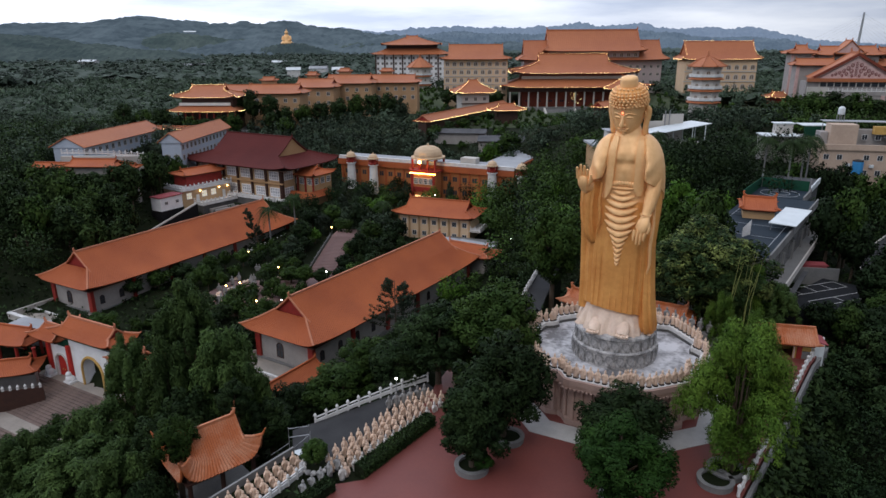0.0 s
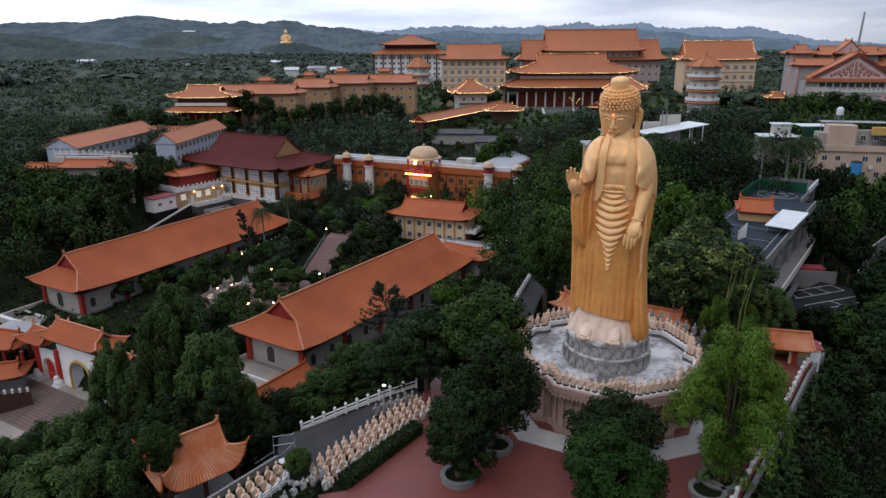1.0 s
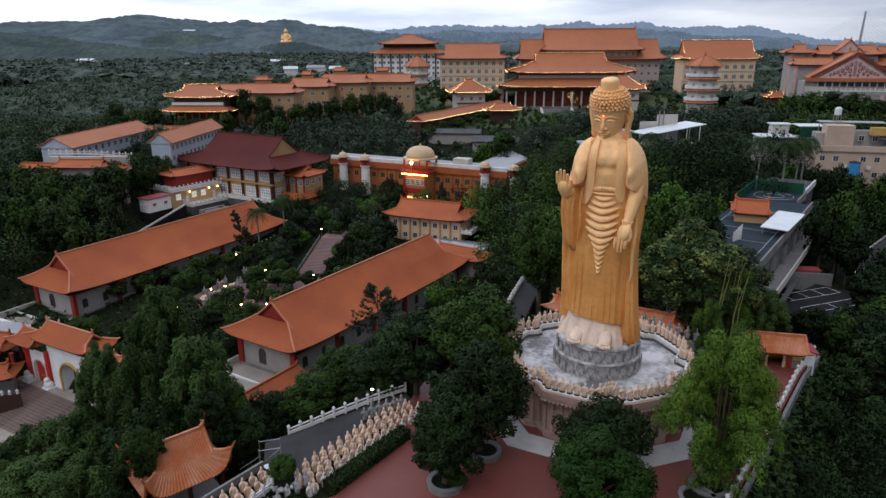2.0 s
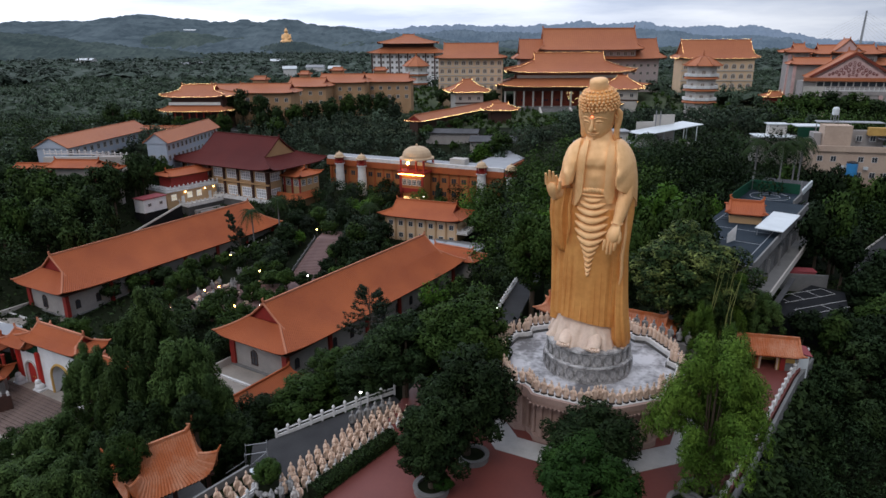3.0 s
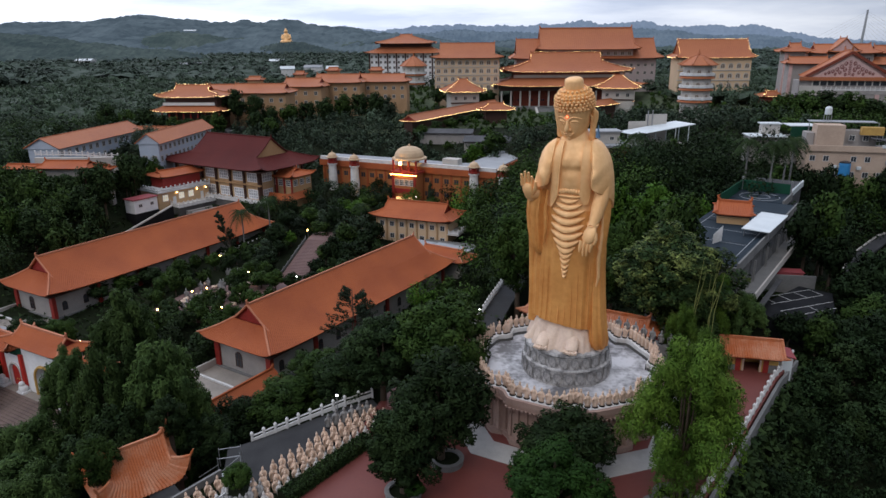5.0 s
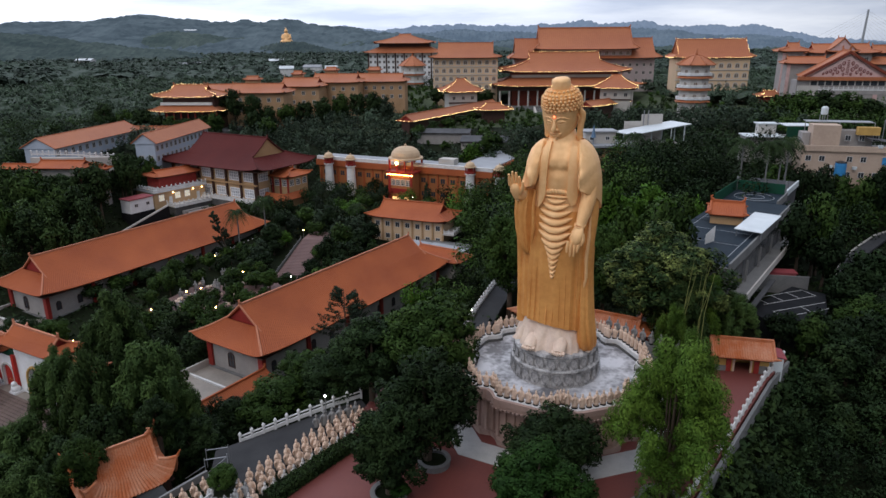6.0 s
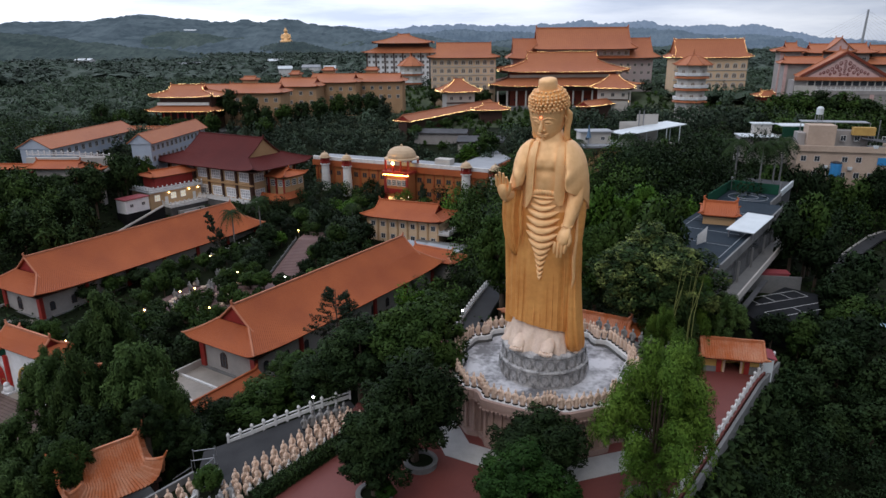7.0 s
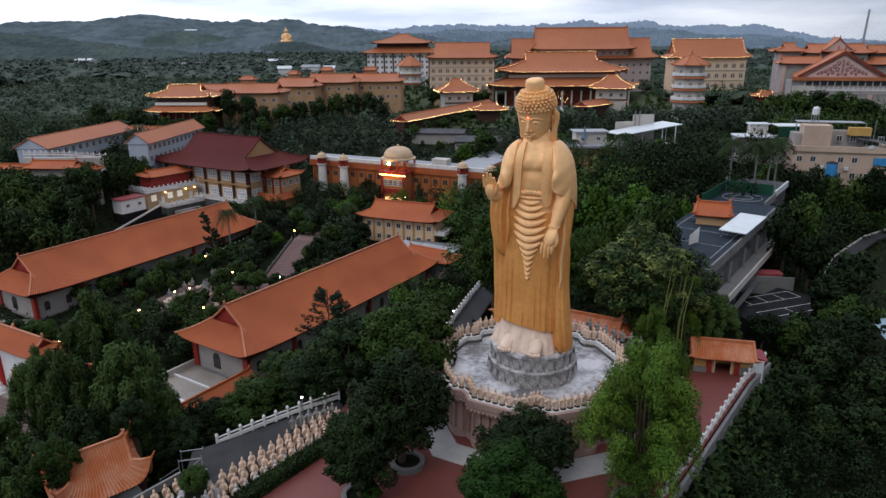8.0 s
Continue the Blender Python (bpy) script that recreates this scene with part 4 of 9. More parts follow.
def small_figure(name, material, label, group):
    bm = bmesh.new()
    lathe(bm, [(0.36, 0.0), (0.4, 0.08), (0.34, 0.14)], 10)
    foot = len(bm.faces)
    lathe(bm, [(0.34, 0.12), (0.33, 0.4), (0.29, 0.85), (0.31, 1.15), (0.33, 1.34), (0.22, 1.48), (0.1, 1.55), (0.1, 1.6)], 10, sy=0.78)
    ball(bm, (0, 0, 1.74), 0.17, 8, 6, 1.2)
    ball(bm, (0, 0, 1.96), 0.1, 6, 4)
    tube(bm, [(-0.26, 0, 1.34), (-0.36, -0.08, 1.05), (-0.36, -0.28, 1.15), (-0.32, -0.32, 1.4)], [0.12, 0.14, 0.11, 0.06], 6)
    tube(bm, [(0.26, 0, 1.34), (0.36, -0.08, 1.02), (0.34, -0.28, 0.85), (0.28, -0.32, 0.65)], [0.12, 0.14, 0.11, 0.06], 6)
    tube(bm, [(-0.36, -0.1, 1.1), (-0.36, -0.12, 0.5)], [0.13, 0.05], 6)
    tube(bm, [(0.38, -0.08, 1.0), (0.36, -0.12, 0.4)], [0.13, 0.05], 6)
    bm.faces.ensure_lookup_table()
    for f in bm.faces[:foot]:
        f.material_index = 1
    return tagged(link_mesh(name, bm, [material, M_ROOF_BLACK], smooth=True), label, "statue", group)


fig = small_figure("small_statue", M_FIGURE, "small beige standing figure on the basin's rim wall", "figures round the basin")
first = True
path = lobed(12.05, 40)
length = [0.0]
for a, b in zip(path, path[1:] + path[:1]):
    length.append(length[-1] + math.dist(a, b))
count = 100
for i in range(count):
    s = length[-1] * (i + 0.3) / count
    k = max(j for j in range(len(path)) if length[j] <= s)
    a, b = path[k], path[(k + 1) % len(path)]
    t = (s - length[k]) / (length[k + 1] - length[k])
    x, y = a[0] + (b[0] - a[0]) * t, a[1] + (b[1] - a[1]) * t
    m = pose(CX + x, CY + y, 3.3, 0, 0, math.degrees(math.atan2(y, x)) + 90 + random.uniform(-6, 6)) @ Matrix.Scale(random.uniform(0.95, 1.05), 4)
    if first:
        fig.matrix_basis, first = m, False
    else:
        copy_thing(fig, m)


# ---- hip-and-gable roofs with upturned corners ----
FOOT = []


def roof(parent, m, Lr, Le, W, H, g=0.45, up=0.8, tile=M_TILE, rib=0.4, amp=0.07, c=0.3, ridge=0.45, gable_mat=M_RED, trim=None, soffit=M_BROWN, lights=None, light_r=0.12, light_step=1.2, finials=True):
    """Main ridge along local x. Lr, Le: half lengths of ridge and eaves; W: half width; H: rise; g: how far down the gable reaches."""
    trim = trim or tile
    FOOT.append(((parent.matrix_basis @ m).inverted(), Le, W))

    def zs(s):
        return H * (1 - ((1 + c) * s - c * s * s))

    def half(s):
        return Lr if s <= g else Lr + (Le - Lr) * (s - g) / (1 - g)

    def lift(a, s):
        return up * abs(a) ** 7 * s * s

    def grid(bm, rows):
        vs = [[bm.verts.new(p) for p in r] for r in rows]
        for a, b in zip(vs, vs[1:]):
            for k in range(len(a) - 1):
                bm.faces.new((a[k], a[k + 1], b[k + 1], b[k]))

    ns = 9
    ss = sorted(set([i / ns for i in range(ns + 1)] + [g]))
    nx = max(8, int(2 * Le / rib) * 2)
    for sign in (-1, 1):
        bm = bmesh.new()
        grid(bm, [[(half(s) * (2 * k / nx - 1), sign * W * s, zs(s) + lift(2 * k / nx - 1, s) + (amp if k % 2 else 0)) for k in range(nx + 1)] for s in ss])
        o = part("roof_slope", bm, tile, parent)
        o.matrix_basis = m
        mod = o.modifiers.new("thickness", "SOLIDIFY")
        mod.thickness, mod.offset = 0.22, 0.0
        if g < 0.999:
            bm = bmesh.new()
            ny = max(6, int(2 * W / rib) * 2)
            grid(bm, [[(sign * half(s), W * s * (2 * k / ny - 1), zs(s) + lift(2 * k / ny - 1, s) + (amp if k % 2 else 0)) for k in range(ny + 1)] for s in ss if s >= g - 1e-6 and (s > 0.01 or g > 0.01)])
            o = part("end_slope", bm, tile, parent)
            o.matrix_basis = m
            mod = o.modifiers.new("thickness", "SOLIDIFY")
            mod.thickness, mod.offset = 0.22, 0.0
        if g > 0.02:
            bm = bmesh.new()
            x = sign * (Lr - 0.45)
            pts = [(W * s, zs(s) - 0.12) for s in ss if s <= g + 1e-6]
            poly = [(-y, z) for y, z in reversed(pts)] + pts[1:]
            a, b = [bm.verts.new((x, y, z)) for y, z in poly], [bm.verts.new((x - sign * 0.25, y, z)) for y, z in poly]
            bm.faces.new(a)
            bm.faces.new(b[::-1])
            for i in range(len(a)):
                bm.faces.new((a[i], a[(i + 1) % len(a)], b[(i + 1) % len(a)], b[i]))
            o = part("gable", bm, gable_mat, parent)
            o.matrix_basis = m
            for sy in (-1, 1):
                bm = bmesh.new()
                tube(bm, [(sign * Lr, sy * W * s, zs(s) + ridge * 0.45) for s in ss if s <= g + 1e-6] + [(sign * Lr, sy * W * (g + 0.12), zs(g + 0.12) + ridge * 0.5)] * (g < 0.85), ridge * 0.5, 6)
                part("gable_ridge", bm, trim, parent).matrix_basis = m
        if g < 0.999:
            for sy in (-1, 1):
                bm = bmesh.new()
                pts = [(sign * half(s), sy * W * s, zs(s) + lift(1, s) + ridge * 0.4) for s in ss if s >= g - 1e-6]
                e = Vector(pts[-1]) + 0.5 * (Vector(pts[-1]) - Vector(pts[-2])).normalized() + Vector((0, 0, 0.25 * up))
                tube(bm, pts + [tuple(e)], [ridge * 0.48] * len(pts) + [ridge * 0.2], 6)
                part("hip_ridge", bm, trim, parent).matrix_basis = m
        if finials and Lr > 0.5:
            bm = bmesh.new()
            x = sign * Lr
            tube(bm, [(x - sign * 0.9 * ridge, 0, H + ridge), (x, 0, H + ridge * 1.6), (x + sign * 0.3 * ridge, 0, H + ridge * 2.6), (x - sign * 0.5 * ridge, 0, H + ridge * 3.0)], [ridge * 0.5, ridge * 0.6, ridge * 0.4, ridge * 0.15], 6)
            part("ridge_finial", bm, trim, parent).matrix_basis = m
    bm = bmesh.new()
    if Lr > 0.5:
        box(bm, -Lr - 0.1, Lr + 0.1, -ridge * 0.4, ridge * 0.4, H - 0.1, H + ridge * 1.1)
    else:
        lathe(bm, [(0.5, H - 0.1), (0.6, H + 0.3), (0.25, H + 0.7), (0.35, H + 1.0), (0.05, H + 1.6)], 8)
    part("main_ridge", bm, trim, parent).matrix_basis = m
    if soffit:
        bm = boxes((-Le + 0.5, Le - 0.5, -W + 0.5, W - 0.5, -0.35, -0.12))
        part("soffit", bm, soffit, parent).matrix_basis = m
    if lights:
        bm = bmesh.new()
        pts = []
        k = int(2 * Le / light_step)
        if "e" in lights:
            for i in range(k + 1):
                a = 2 * i / k - 1
                pts += [(a * Le, -W - 0.1, lift(a, 1) + 0.15)]
            k2 = int(2 * W / light_step)
            for sx in (-1, 1):
                pts += [(sx * Le, W * (2 * i / k2 - 1), lift(2 * i / k2 - 1, 1) + 0.15) for i in range(k2 + 1)]
        if "h" in lights:
            for sx in (-1, 1):
                for s in np.linspace(0, 1, max(6, int(W * 1.3 / light_step))):
                    pts.append((sx * half(s), -W * s, zs(s) + lift(1, s) + ridge + 0.1))
        if "r" in lights:
            kr = int(2 * Lr / light_step)
            pts += [(Lr * (2 * i / max(kr, 1) - 1), 0, H + ridge * 1.2) for i in range(kr + 1)]
        for p in pts:
            p = Vector(p) + Vector((random.uniform(-0.2, 0.2) * light_step, 0, random.uniform(-0.1, 0.1)))
            ball(bm, p, light_r * random.uniform(0.6, 1.15), 5, 3)
        part("light_string", bm, G_WARM, parent, "string of small warm bulbs along the eaves", kind="stuff").matrix_basis = m


def skirt_roof(parent, m, Lo, Wo, Li, Wi, z0, z1, up=0.6, tile=M_TILE, rib=0.4, amp=0.07, ridge=0.4, lights=False, light_r=0.12, light_step=1.2):
    """A lower roof that runs round all four sides of a body."""
    for axis in (0, 1):
        A, B, a, b = (Lo, Wo, Li, Wi) if axis == 0 else (Wo, Lo, Wi, Li)
        n = max(8, int(2 * A / rib) * 2)
        for sign in (-1, 1):
            bm = bmesh.new()
            rows = []
            for s in (0, 0.33, 0.66, 1):
                hl, off = a + (A - a) * s, b + (B - b) * s
                z = z1 + (z0 - z1) * (1.25 * s - 0.25 * s * s)
                r = [(hl * (2 * k / n - 1), sign * off, z + up * abs(2 * k / n - 1) ** 7 * s * s + (amp if k % 2 else 0)) for k in range(n + 1)]
                rows.append([bm.verts.new(p if axis == 0 else (p[1], p[0], p[2])) for p in r])
            for p, q in zip(rows, rows[1:]):
                for k in range(n):
                    bm.faces.new((p[k], p[k + 1], q[k + 1], q[k]))
            o = part("skirt_roof", bm, tile, parent)
            o.matrix_basis = m
            mod = o.modifiers.new("thickness", "SOLIDIFY")
            mod.thickness, mod.offset = 0.22, 0.0
    for sx in (-1, 1):
        for sy in (-1, 1):
            bm = bmesh.new()
            tube(bm, [(sx * (Li + (Lo - Li) * s), sy * (Wi + (Wo - Wi) * s), z1 + (z0 - z1) * (1.25 * s - 0.25 * s * s) + up * s * s + ridge * 0.4) for s in (0, 0.33, 0.66, 1, 1.08)], ridge * 0.45, 6)
            part("hip_ridge", bm, tile, parent).matrix_basis = m
    if lights:
        bm = bmesh.new()
        for i in range(int(2 * Lo / light_step) + 1):
            a = 2 * i / int(2 * Lo / light_step) - 1
            ball(bm, (a * Lo, -Wo - 0.1, z0 + up * abs(a) ** 7 + 0.15), light_r * random.uniform(0.6, 1.15), 5, 3)
        for i in range(int(2 * Wo / light_step) + 1):
            a = 2 * i / int(2 * Wo / light_step) - 1
            for sx in (-1, 1):
                ball(bm, (sx * Lo, a * Wo, z0 + up * abs(a) ** 7 + 0.15), light_r * random.uniform(0.6, 1.15), 5, 3)
        part("light_string", bm, G_WARM, parent, "string of small warm bulbs along the eaves", kind="stuff").matrix_basis = m


# ---- windows ----


def window_mesh(w, h, arched=False, mullions=1, bars=1, frame_w=0.09):
    """A framed window in the plane y = 0, looking to -y; x across, z up from the sill."""
    fr, gl = bmesh.new(), bmesh.new()
    if arched:
        r = w / 2
        pts = [(-r, 0), (r, 0)] + [(r * math.cos(a), h - r + r * math.sin(a)) for a in np.linspace(0, math.pi, 9)]
        inner = [(x * (1 - 2 * frame_w / w), frame_w + (z - frame_w) * (1 - frame_w / h) if z > 0 else frame_w) for x, z in pts]
        n = len(pts)
        lo = [fr.verts.new((x, -0.1, z)) for x, z in pts]
        li = [fr.verts.new((x, -0.1, z)) for x, z in inner]
        bo = [fr.verts.new((x, 0.02, z)) for x, z in pts]
        bi = [fr.verts.new((x, 0.02, z)) for x, z in inner]
        for i in range(n):
            j = (i + 1) % n
            fr.faces.new((lo[i], lo[j], li[j], li[i]))
            fr.faces.new((lo[i], bo[i], bo[j], lo[j]))
            fr.faces.new((li[i], li[j], bi[j], bi[i]))
        gl.faces.new([gl.verts.new((x, -0.03, z)) for x, z in inner])
    else:
        for r in ((-w / 2, w / 2, -0.1, 0.02, 0, frame_w), (-w / 2, w / 2, -0.1, 0.02, h - frame_w, h), (-w / 2, -w / 2 + frame_w, -0.1, 0.02, frame_w, h - frame_w), (w / 2 - frame_w, w / 2, -0.1, 0.02, frame_w, h - frame_w)):
            box(fr, *r)
        box(gl, -w / 2 + frame_w, w / 2 - frame_w, -0.04, 0.0, frame_w, h - frame_w)
    for i in range(mullions):
        x = -w / 2 + w * (i + 1) / (mullions + 1)
        box(fr, x - frame_w * 0.35, x + frame_w * 0.35, -0.08, -0.035, frame_w, h - (frame_w if not arched else w * 0.12))
    for i in range(bars):
        z = h * (i + 1) / (bars + 1)
        box(fr, -w / 2 + frame_w, w / 2 - frame_w, -0.075, -0.035, z - frame_w * 0.35, z + frame_w * 0.35)
    return fr, gl


class WindowKind:
    """One window shape that is repeated on a building; each repeat is a window part with a pane."""

    def __init__(self, frame_mat, glass_mat, *args, **kw):
        fr, gl = window_mesh(*args, **kw)
        self.meshes = []
        for name, b, mt in (("window", fr, frame_mat), ("pane", gl, glass_mat)):
            me = bpy.data.meshes.new(name)
            b.to_mesh(me)
            b.free()
            me.materials.append(mt)
            self.meshes.append(me)

    def put(self, parent, m):
        o = bpy.data.objects.new("window", self.meshes[0])
        p = bpy.data.objects.new("pane", self.meshes[1])
        for q in (o, p):
            scene.collection.objects.link(q)
        o.parent, p.parent = parent, o
        o.matrix_basis = m


def side_pose(side, L, W):
    """The plane of one outer wall of a body 2L by 2W: s front (-y), n back, e (+x), w (-x)."""
    return {"s": pose(0, -W, 0), "n": pose(0, W, 0, 0, 0, 180), "e": pose(L, 0, 0, 0, 0, 90), "w": pose(-L, 0, 0, 0, 0, -90)}[side]


def window_row(parent, kind, side, L, W, z, count, span=None, skip=()):
    half = (L if side in "sn" else W) if span is None else span
    for i in range(count):
        if i not in skip:
            kind.put(parent, side_pose(side, L, W) @ pose(-half + 2 * half * (i + 0.5) / count, -0.004, z))


def columns(parent, material, side, L, W, z0, z1, count, r=0.3, off=0.3, square=True, span=None):
    half = (L if side in "sn" else W) if span is None else span
    base = None
    for i in range(count):
        m = side_pose(side, L, W) @ pose(-half + 2 * half * i / max(count - 1, 1), -off, 0)
        if base is None:
            bm = bmesh.new()
            if square:
                box(bm, -r, r, -r * 0.6, r * 0.6, z0, z1)
            else:
                lathe(bm, [(r * 1.3, z0), (r * 1.3, z0 + 0.3), (r, z0 + 0.4), (r, z1 - 0.3), (r * 1.25, z1 - 0.2), (r * 1.25, z1)], 10)
            base = part("column", bm, material, parent)
            base.matrix_basis = m
        else:
            again(base, parent, m)


# ---- the two long halls with orange roofs ----
WIN_DARK = WindowKind(M_BROWN, M_GLASS, 1.3, 2.3, arched=True, mullions=1, bars=1)
WIN_SQ = WindowKind(M_WHITE, M_GLASS, 1.5, 1.6, mullions=1, bars=0)
WIN_LONG = WindowKind(M_WHITE, M_GLASS, 2.2, 2.3, mullions=2, bars=2, frame_w=0.16)


def long_hall(cx, cy, yaw, L, zg, ze, zr, label):
    h = thing("long_hall", label, "hall", pose(cx, cy, 0, 0, 0, yaw), group="long halls")
    Lw, Ww = L - 2.2, 7.6
    part("wall", boxes((-Lw, Lw, -Ww, Ww, zg - 6, ze + 0.2)), M_WALL_GREY, h)
    part("plinth", boxes((-Lw - 0.5, Lw + 0.5, -Ww - 0.5, Ww + 0.5, zg - 6, zg + 0.6)), M_CONCRETE, h)
    roof(h, pose(0, 0, ze), L - 4.4, L, 10.2, zr - ze, g=0.42, up=0.9, rib=0.5, amp=0.12, trim=M_RIDGE)
    n = int(Lw / 2.6)
    for side in "sn":
        window_row(h, WIN_DARK, side, Lw, Ww, zg + 2.0, n)
        columns(h, M_RED, side, Lw, Ww, zg + 0.6, ze - 0.1, n // 2 + 1, r=0.45, off=0.25)
        bm = boxes((-Lw, Lw, -Ww - 0.12, -Ww - 0.004, ze - 1.0, ze - 0.55) if side == "s" else (-Lw, Lw, Ww + 0.004, Ww + 0.12, ze - 1.0, ze - 0.55))
        part("lintel_band", bm, M_BROWN, h)
    for side in "ew":
        WIN_DARK.put(h, side_pose(side, Lw, Ww) @ pose(-1.4, -0.004, zg + 1.5) @ Matrix.Scale(1.45, 4))
        columns(h, M_RED, side, Lw, Ww, zg + 0.6, ze - 0.1, 2, r=0.4, off=0.2, span=Ww - 0.4)
    return h


def along(yaw, front, dist):
    a = radians(yaw)
    return front[0] + math.cos(a) * dist, front[1] + math.sin(a) * dist


HALL_B, YAW_B = (-34.2, 120.4), 57.9
hx, hy = along(YAW_B, HALL_B, 33.2)
long_hall(hx, hy, YAW_B, 33.2, -20.5, -13.5, -6.2, "long grey hall under a bright orange tiled roof")
hx, hy = along(61, (-94.8, 151.8), 37.5)
long_hall(hx, hy, 61, 37.5, -20.5, -13.5, -6.2, "long grey hall under an orange tiled roof beside dark trees")

# forecourt terraces before the halls' end walls


def forecourt(front, yaw, depth, roofed):
    t = thing("forecourt", "pale walled terrace before the end of a long hall", "terrace", pose(front[0], front[1], 0, 0, 0, yaw), group="forecourts")
    FOOT.append(((t.matrix_basis @ pose(1 - depth / 2, -1.5 if roofed else 0.5, 0)).inverted(), depth / 2 + (4.0 if roofed else 1.5), 11.5 if roofed else 9.0))
    part("terrace_slab", boxes((-depth, 2.0, -7.4, 8.4, -28, -20.3)), M_PAVE_BEIGE, t)
    part("coping", boxes((-depth - 0.5, -depth + 0.5, -7.4, 8.9, -19.19, -18.9), (-3.2, -2.8, -7.4, 8.38, -20.29, -19.9)), M_WHITE, t)
    part("side_wall", boxes((-depth, 2.0, 8.4, 8.8, -28, -18.9)), M_WALL_PALE, t)
    part("front_wall", boxes((-depth - 0.4, -depth, -7.4, 8.8, -28, -19.2)), M_WALL_PALE, t)
    if roofed:
        part("gallery_wall", boxes((-depth - 5, 2.0, -10.6, -7.45, -28, -18.2)), M_WALL_PALE, t)
        roof(t, pose(-depth / 2 - 2.5, -9.0, -18.2), depth / 2 + 4.0, depth / 2 + 5.2, 3.0, 1.9, g=0.4, up=0.4, rib=0.42, amp=0.06)
    return t


forecourt(HALL_B, YAW_B, 10.0, True)
# lower wing behind the far end of the nearer hall, with a flat roof beside it
wing = thing("hall_wing", "low wing with an orange tiled roof at the hall's far end", "annex", pose(*along(YAW_B, HALL_B, 70.5), 0, 0, 0, YAW_B - 90))
part("wall", boxes((-3.0, 11.0, -2.6, 2.6, -26, -13.4)), M_WALL_GREY, wing)
part("flat_roof", boxes((-9.5, -3.02, -3.4, 7.5, -26, -12.6), (-2.98, 9.0, 2.62, 8.5, -26, -12.7)), M_ROOF_GREY, wing, "pale grey flat roof")
roof(wing, pose(4.2, 0, -13.4), 6.2, 8.6, 4.2, 2.3, g=0.5, up=0.5, rib=0.5, amp=0.1, trim=M_RIDGE)
forecourt((-94.8, 151.8), 61, 9.0, False)

# ---- gate with three arches and its stair ----
gate = thing("temple_gate", "white triple-arched temple gate with tiered orange roofs", "gate", pose(-71.4, 120.8, 0, 0, 0, -28))
bm = bmesh.new()


def arch_wall(bm, x0, x1, z0, z1, ax, aw, ah, y0, y1):
    """A wall from x0 to x1 with one arched opening through it."""
    r = aw / 2
    arc = [(ax - r, z0)] + [(ax + r * math.cos(a), z0 + ah - r + r * math.sin(a)) for a in np.linspace(math.pi, 0, 13)] + [(ax + r, z0)]
    outer = [(x0, z0)] + [(x0 + (x1 - x0) * i / 12, z1) for i in range(13)] + [(x1, z0)]
    vs = [[bm.verts.new((x, y, z)) for x, z in p] for p in (outer, arc) for y in (y0, y1)]
    o0, o1, a0, a1 = vs
    for i in range(len(arc) - 1):
        bm.faces.new((o0[i], o0[i + 1], a0[i + 1], a0[i]))
        bm.faces.new((o1[i], a1[i], a1[i + 1], o1[i + 1]))
        bm.faces.new((o0[i], o1[i], o1[i + 1], o0[i + 1]))
        bm.faces.new((a0[i], a0[i + 1], a1[i + 1], a1[i]))


GZ = -24.0
for k, (x, half, w, h, top) in enumerate(((-10.2, 3.6, 3.3, 5.0, -16.6), (0, 6.6, 6.0, 6.4, -14.6), (10.2, 3.6, 3.3, 5.0, -16.6))):
    bm = bmesh.new()
    arch_wall(bm, x - half, x + half, GZ, top, x, w, h, -1.2, 1.2)
    part("arch_wall", bm, M_GATE_WHITE, gate)
    r = w / 2 + 0.3
    bm = bmesh.new()
    tube(bm, [(x - r, -1.25, GZ)] + [(x + r * math.cos(a), -1.25, GZ + h - w / 2 + r * math.sin(a)) for a in np.linspace(math.pi, 0, 13)] + [(x + r, -1.25, GZ)], 0.3 if k == 1 else 0.2, 6)
    part("arch_surround", bm, M_WALL_PALE if k != 1 else M_OCHRE, gate)
    if k != 1:
        for sx in (-1, 1):
            bm = bmesh.new()
            rr_ = w / 2 - 0.06
            arc = [(rr_ * math.cos(a), GZ + h - w / 2 + rr_ * math.sin(a)) for a in np.linspace(math.pi / 2, 0, 7)]
            poly = [(0.03, GZ)] + [(max(px, 0.03), pz) for px, pz in arc] + [(rr_, GZ)]
            a, b = [bm.verts.new((x + sx * px, -0.9, pz)) for px, pz in poly], [bm.verts.new((x + sx * px, -0.7, pz)) for px, pz in poly]
            bm.faces.new(a)
            bm.faces.new(b[::-1])
            for q in range(len(a)):
                bm.faces.new((a[q], a[(q + 1) % len(a)], b[(q + 1) % len(a)], b[q]))
            part("gate_door", bm, M_DOOR_RED, gate, "bright red lacquered door leaf")
            bm = bmesh.new()
            ball(bm, (x + sx * 0.35, -0.98, GZ + 1.6), 0.14, 8, 5)
            part("door_knob", bm, M_OCHRE, gate, "gilt door knob")
for x in (-13.6, -6.8, 6.8, 13.6):
    bm = boxes((x - 0.5, x + 0.5, -1.75, -1.15, GZ + 1.0, -16.0), bevel=0.05)
    part("pilaster", bm, M_DOOR_RED, gate)
    bm = bmesh.new()
    ball(bm, (x, -2.1, GZ + 0.85), 0.95, 10, 6)
    ball(bm, (x, -2.3, GZ + 1.9), 0.6, 10, 6)
    box(bm, x - 1.1, x + 1.1, -3.0, -1.2, GZ - 0.1, GZ + 0.35)
    part("drum_stone", bm, M_GATE_WHITE, gate)
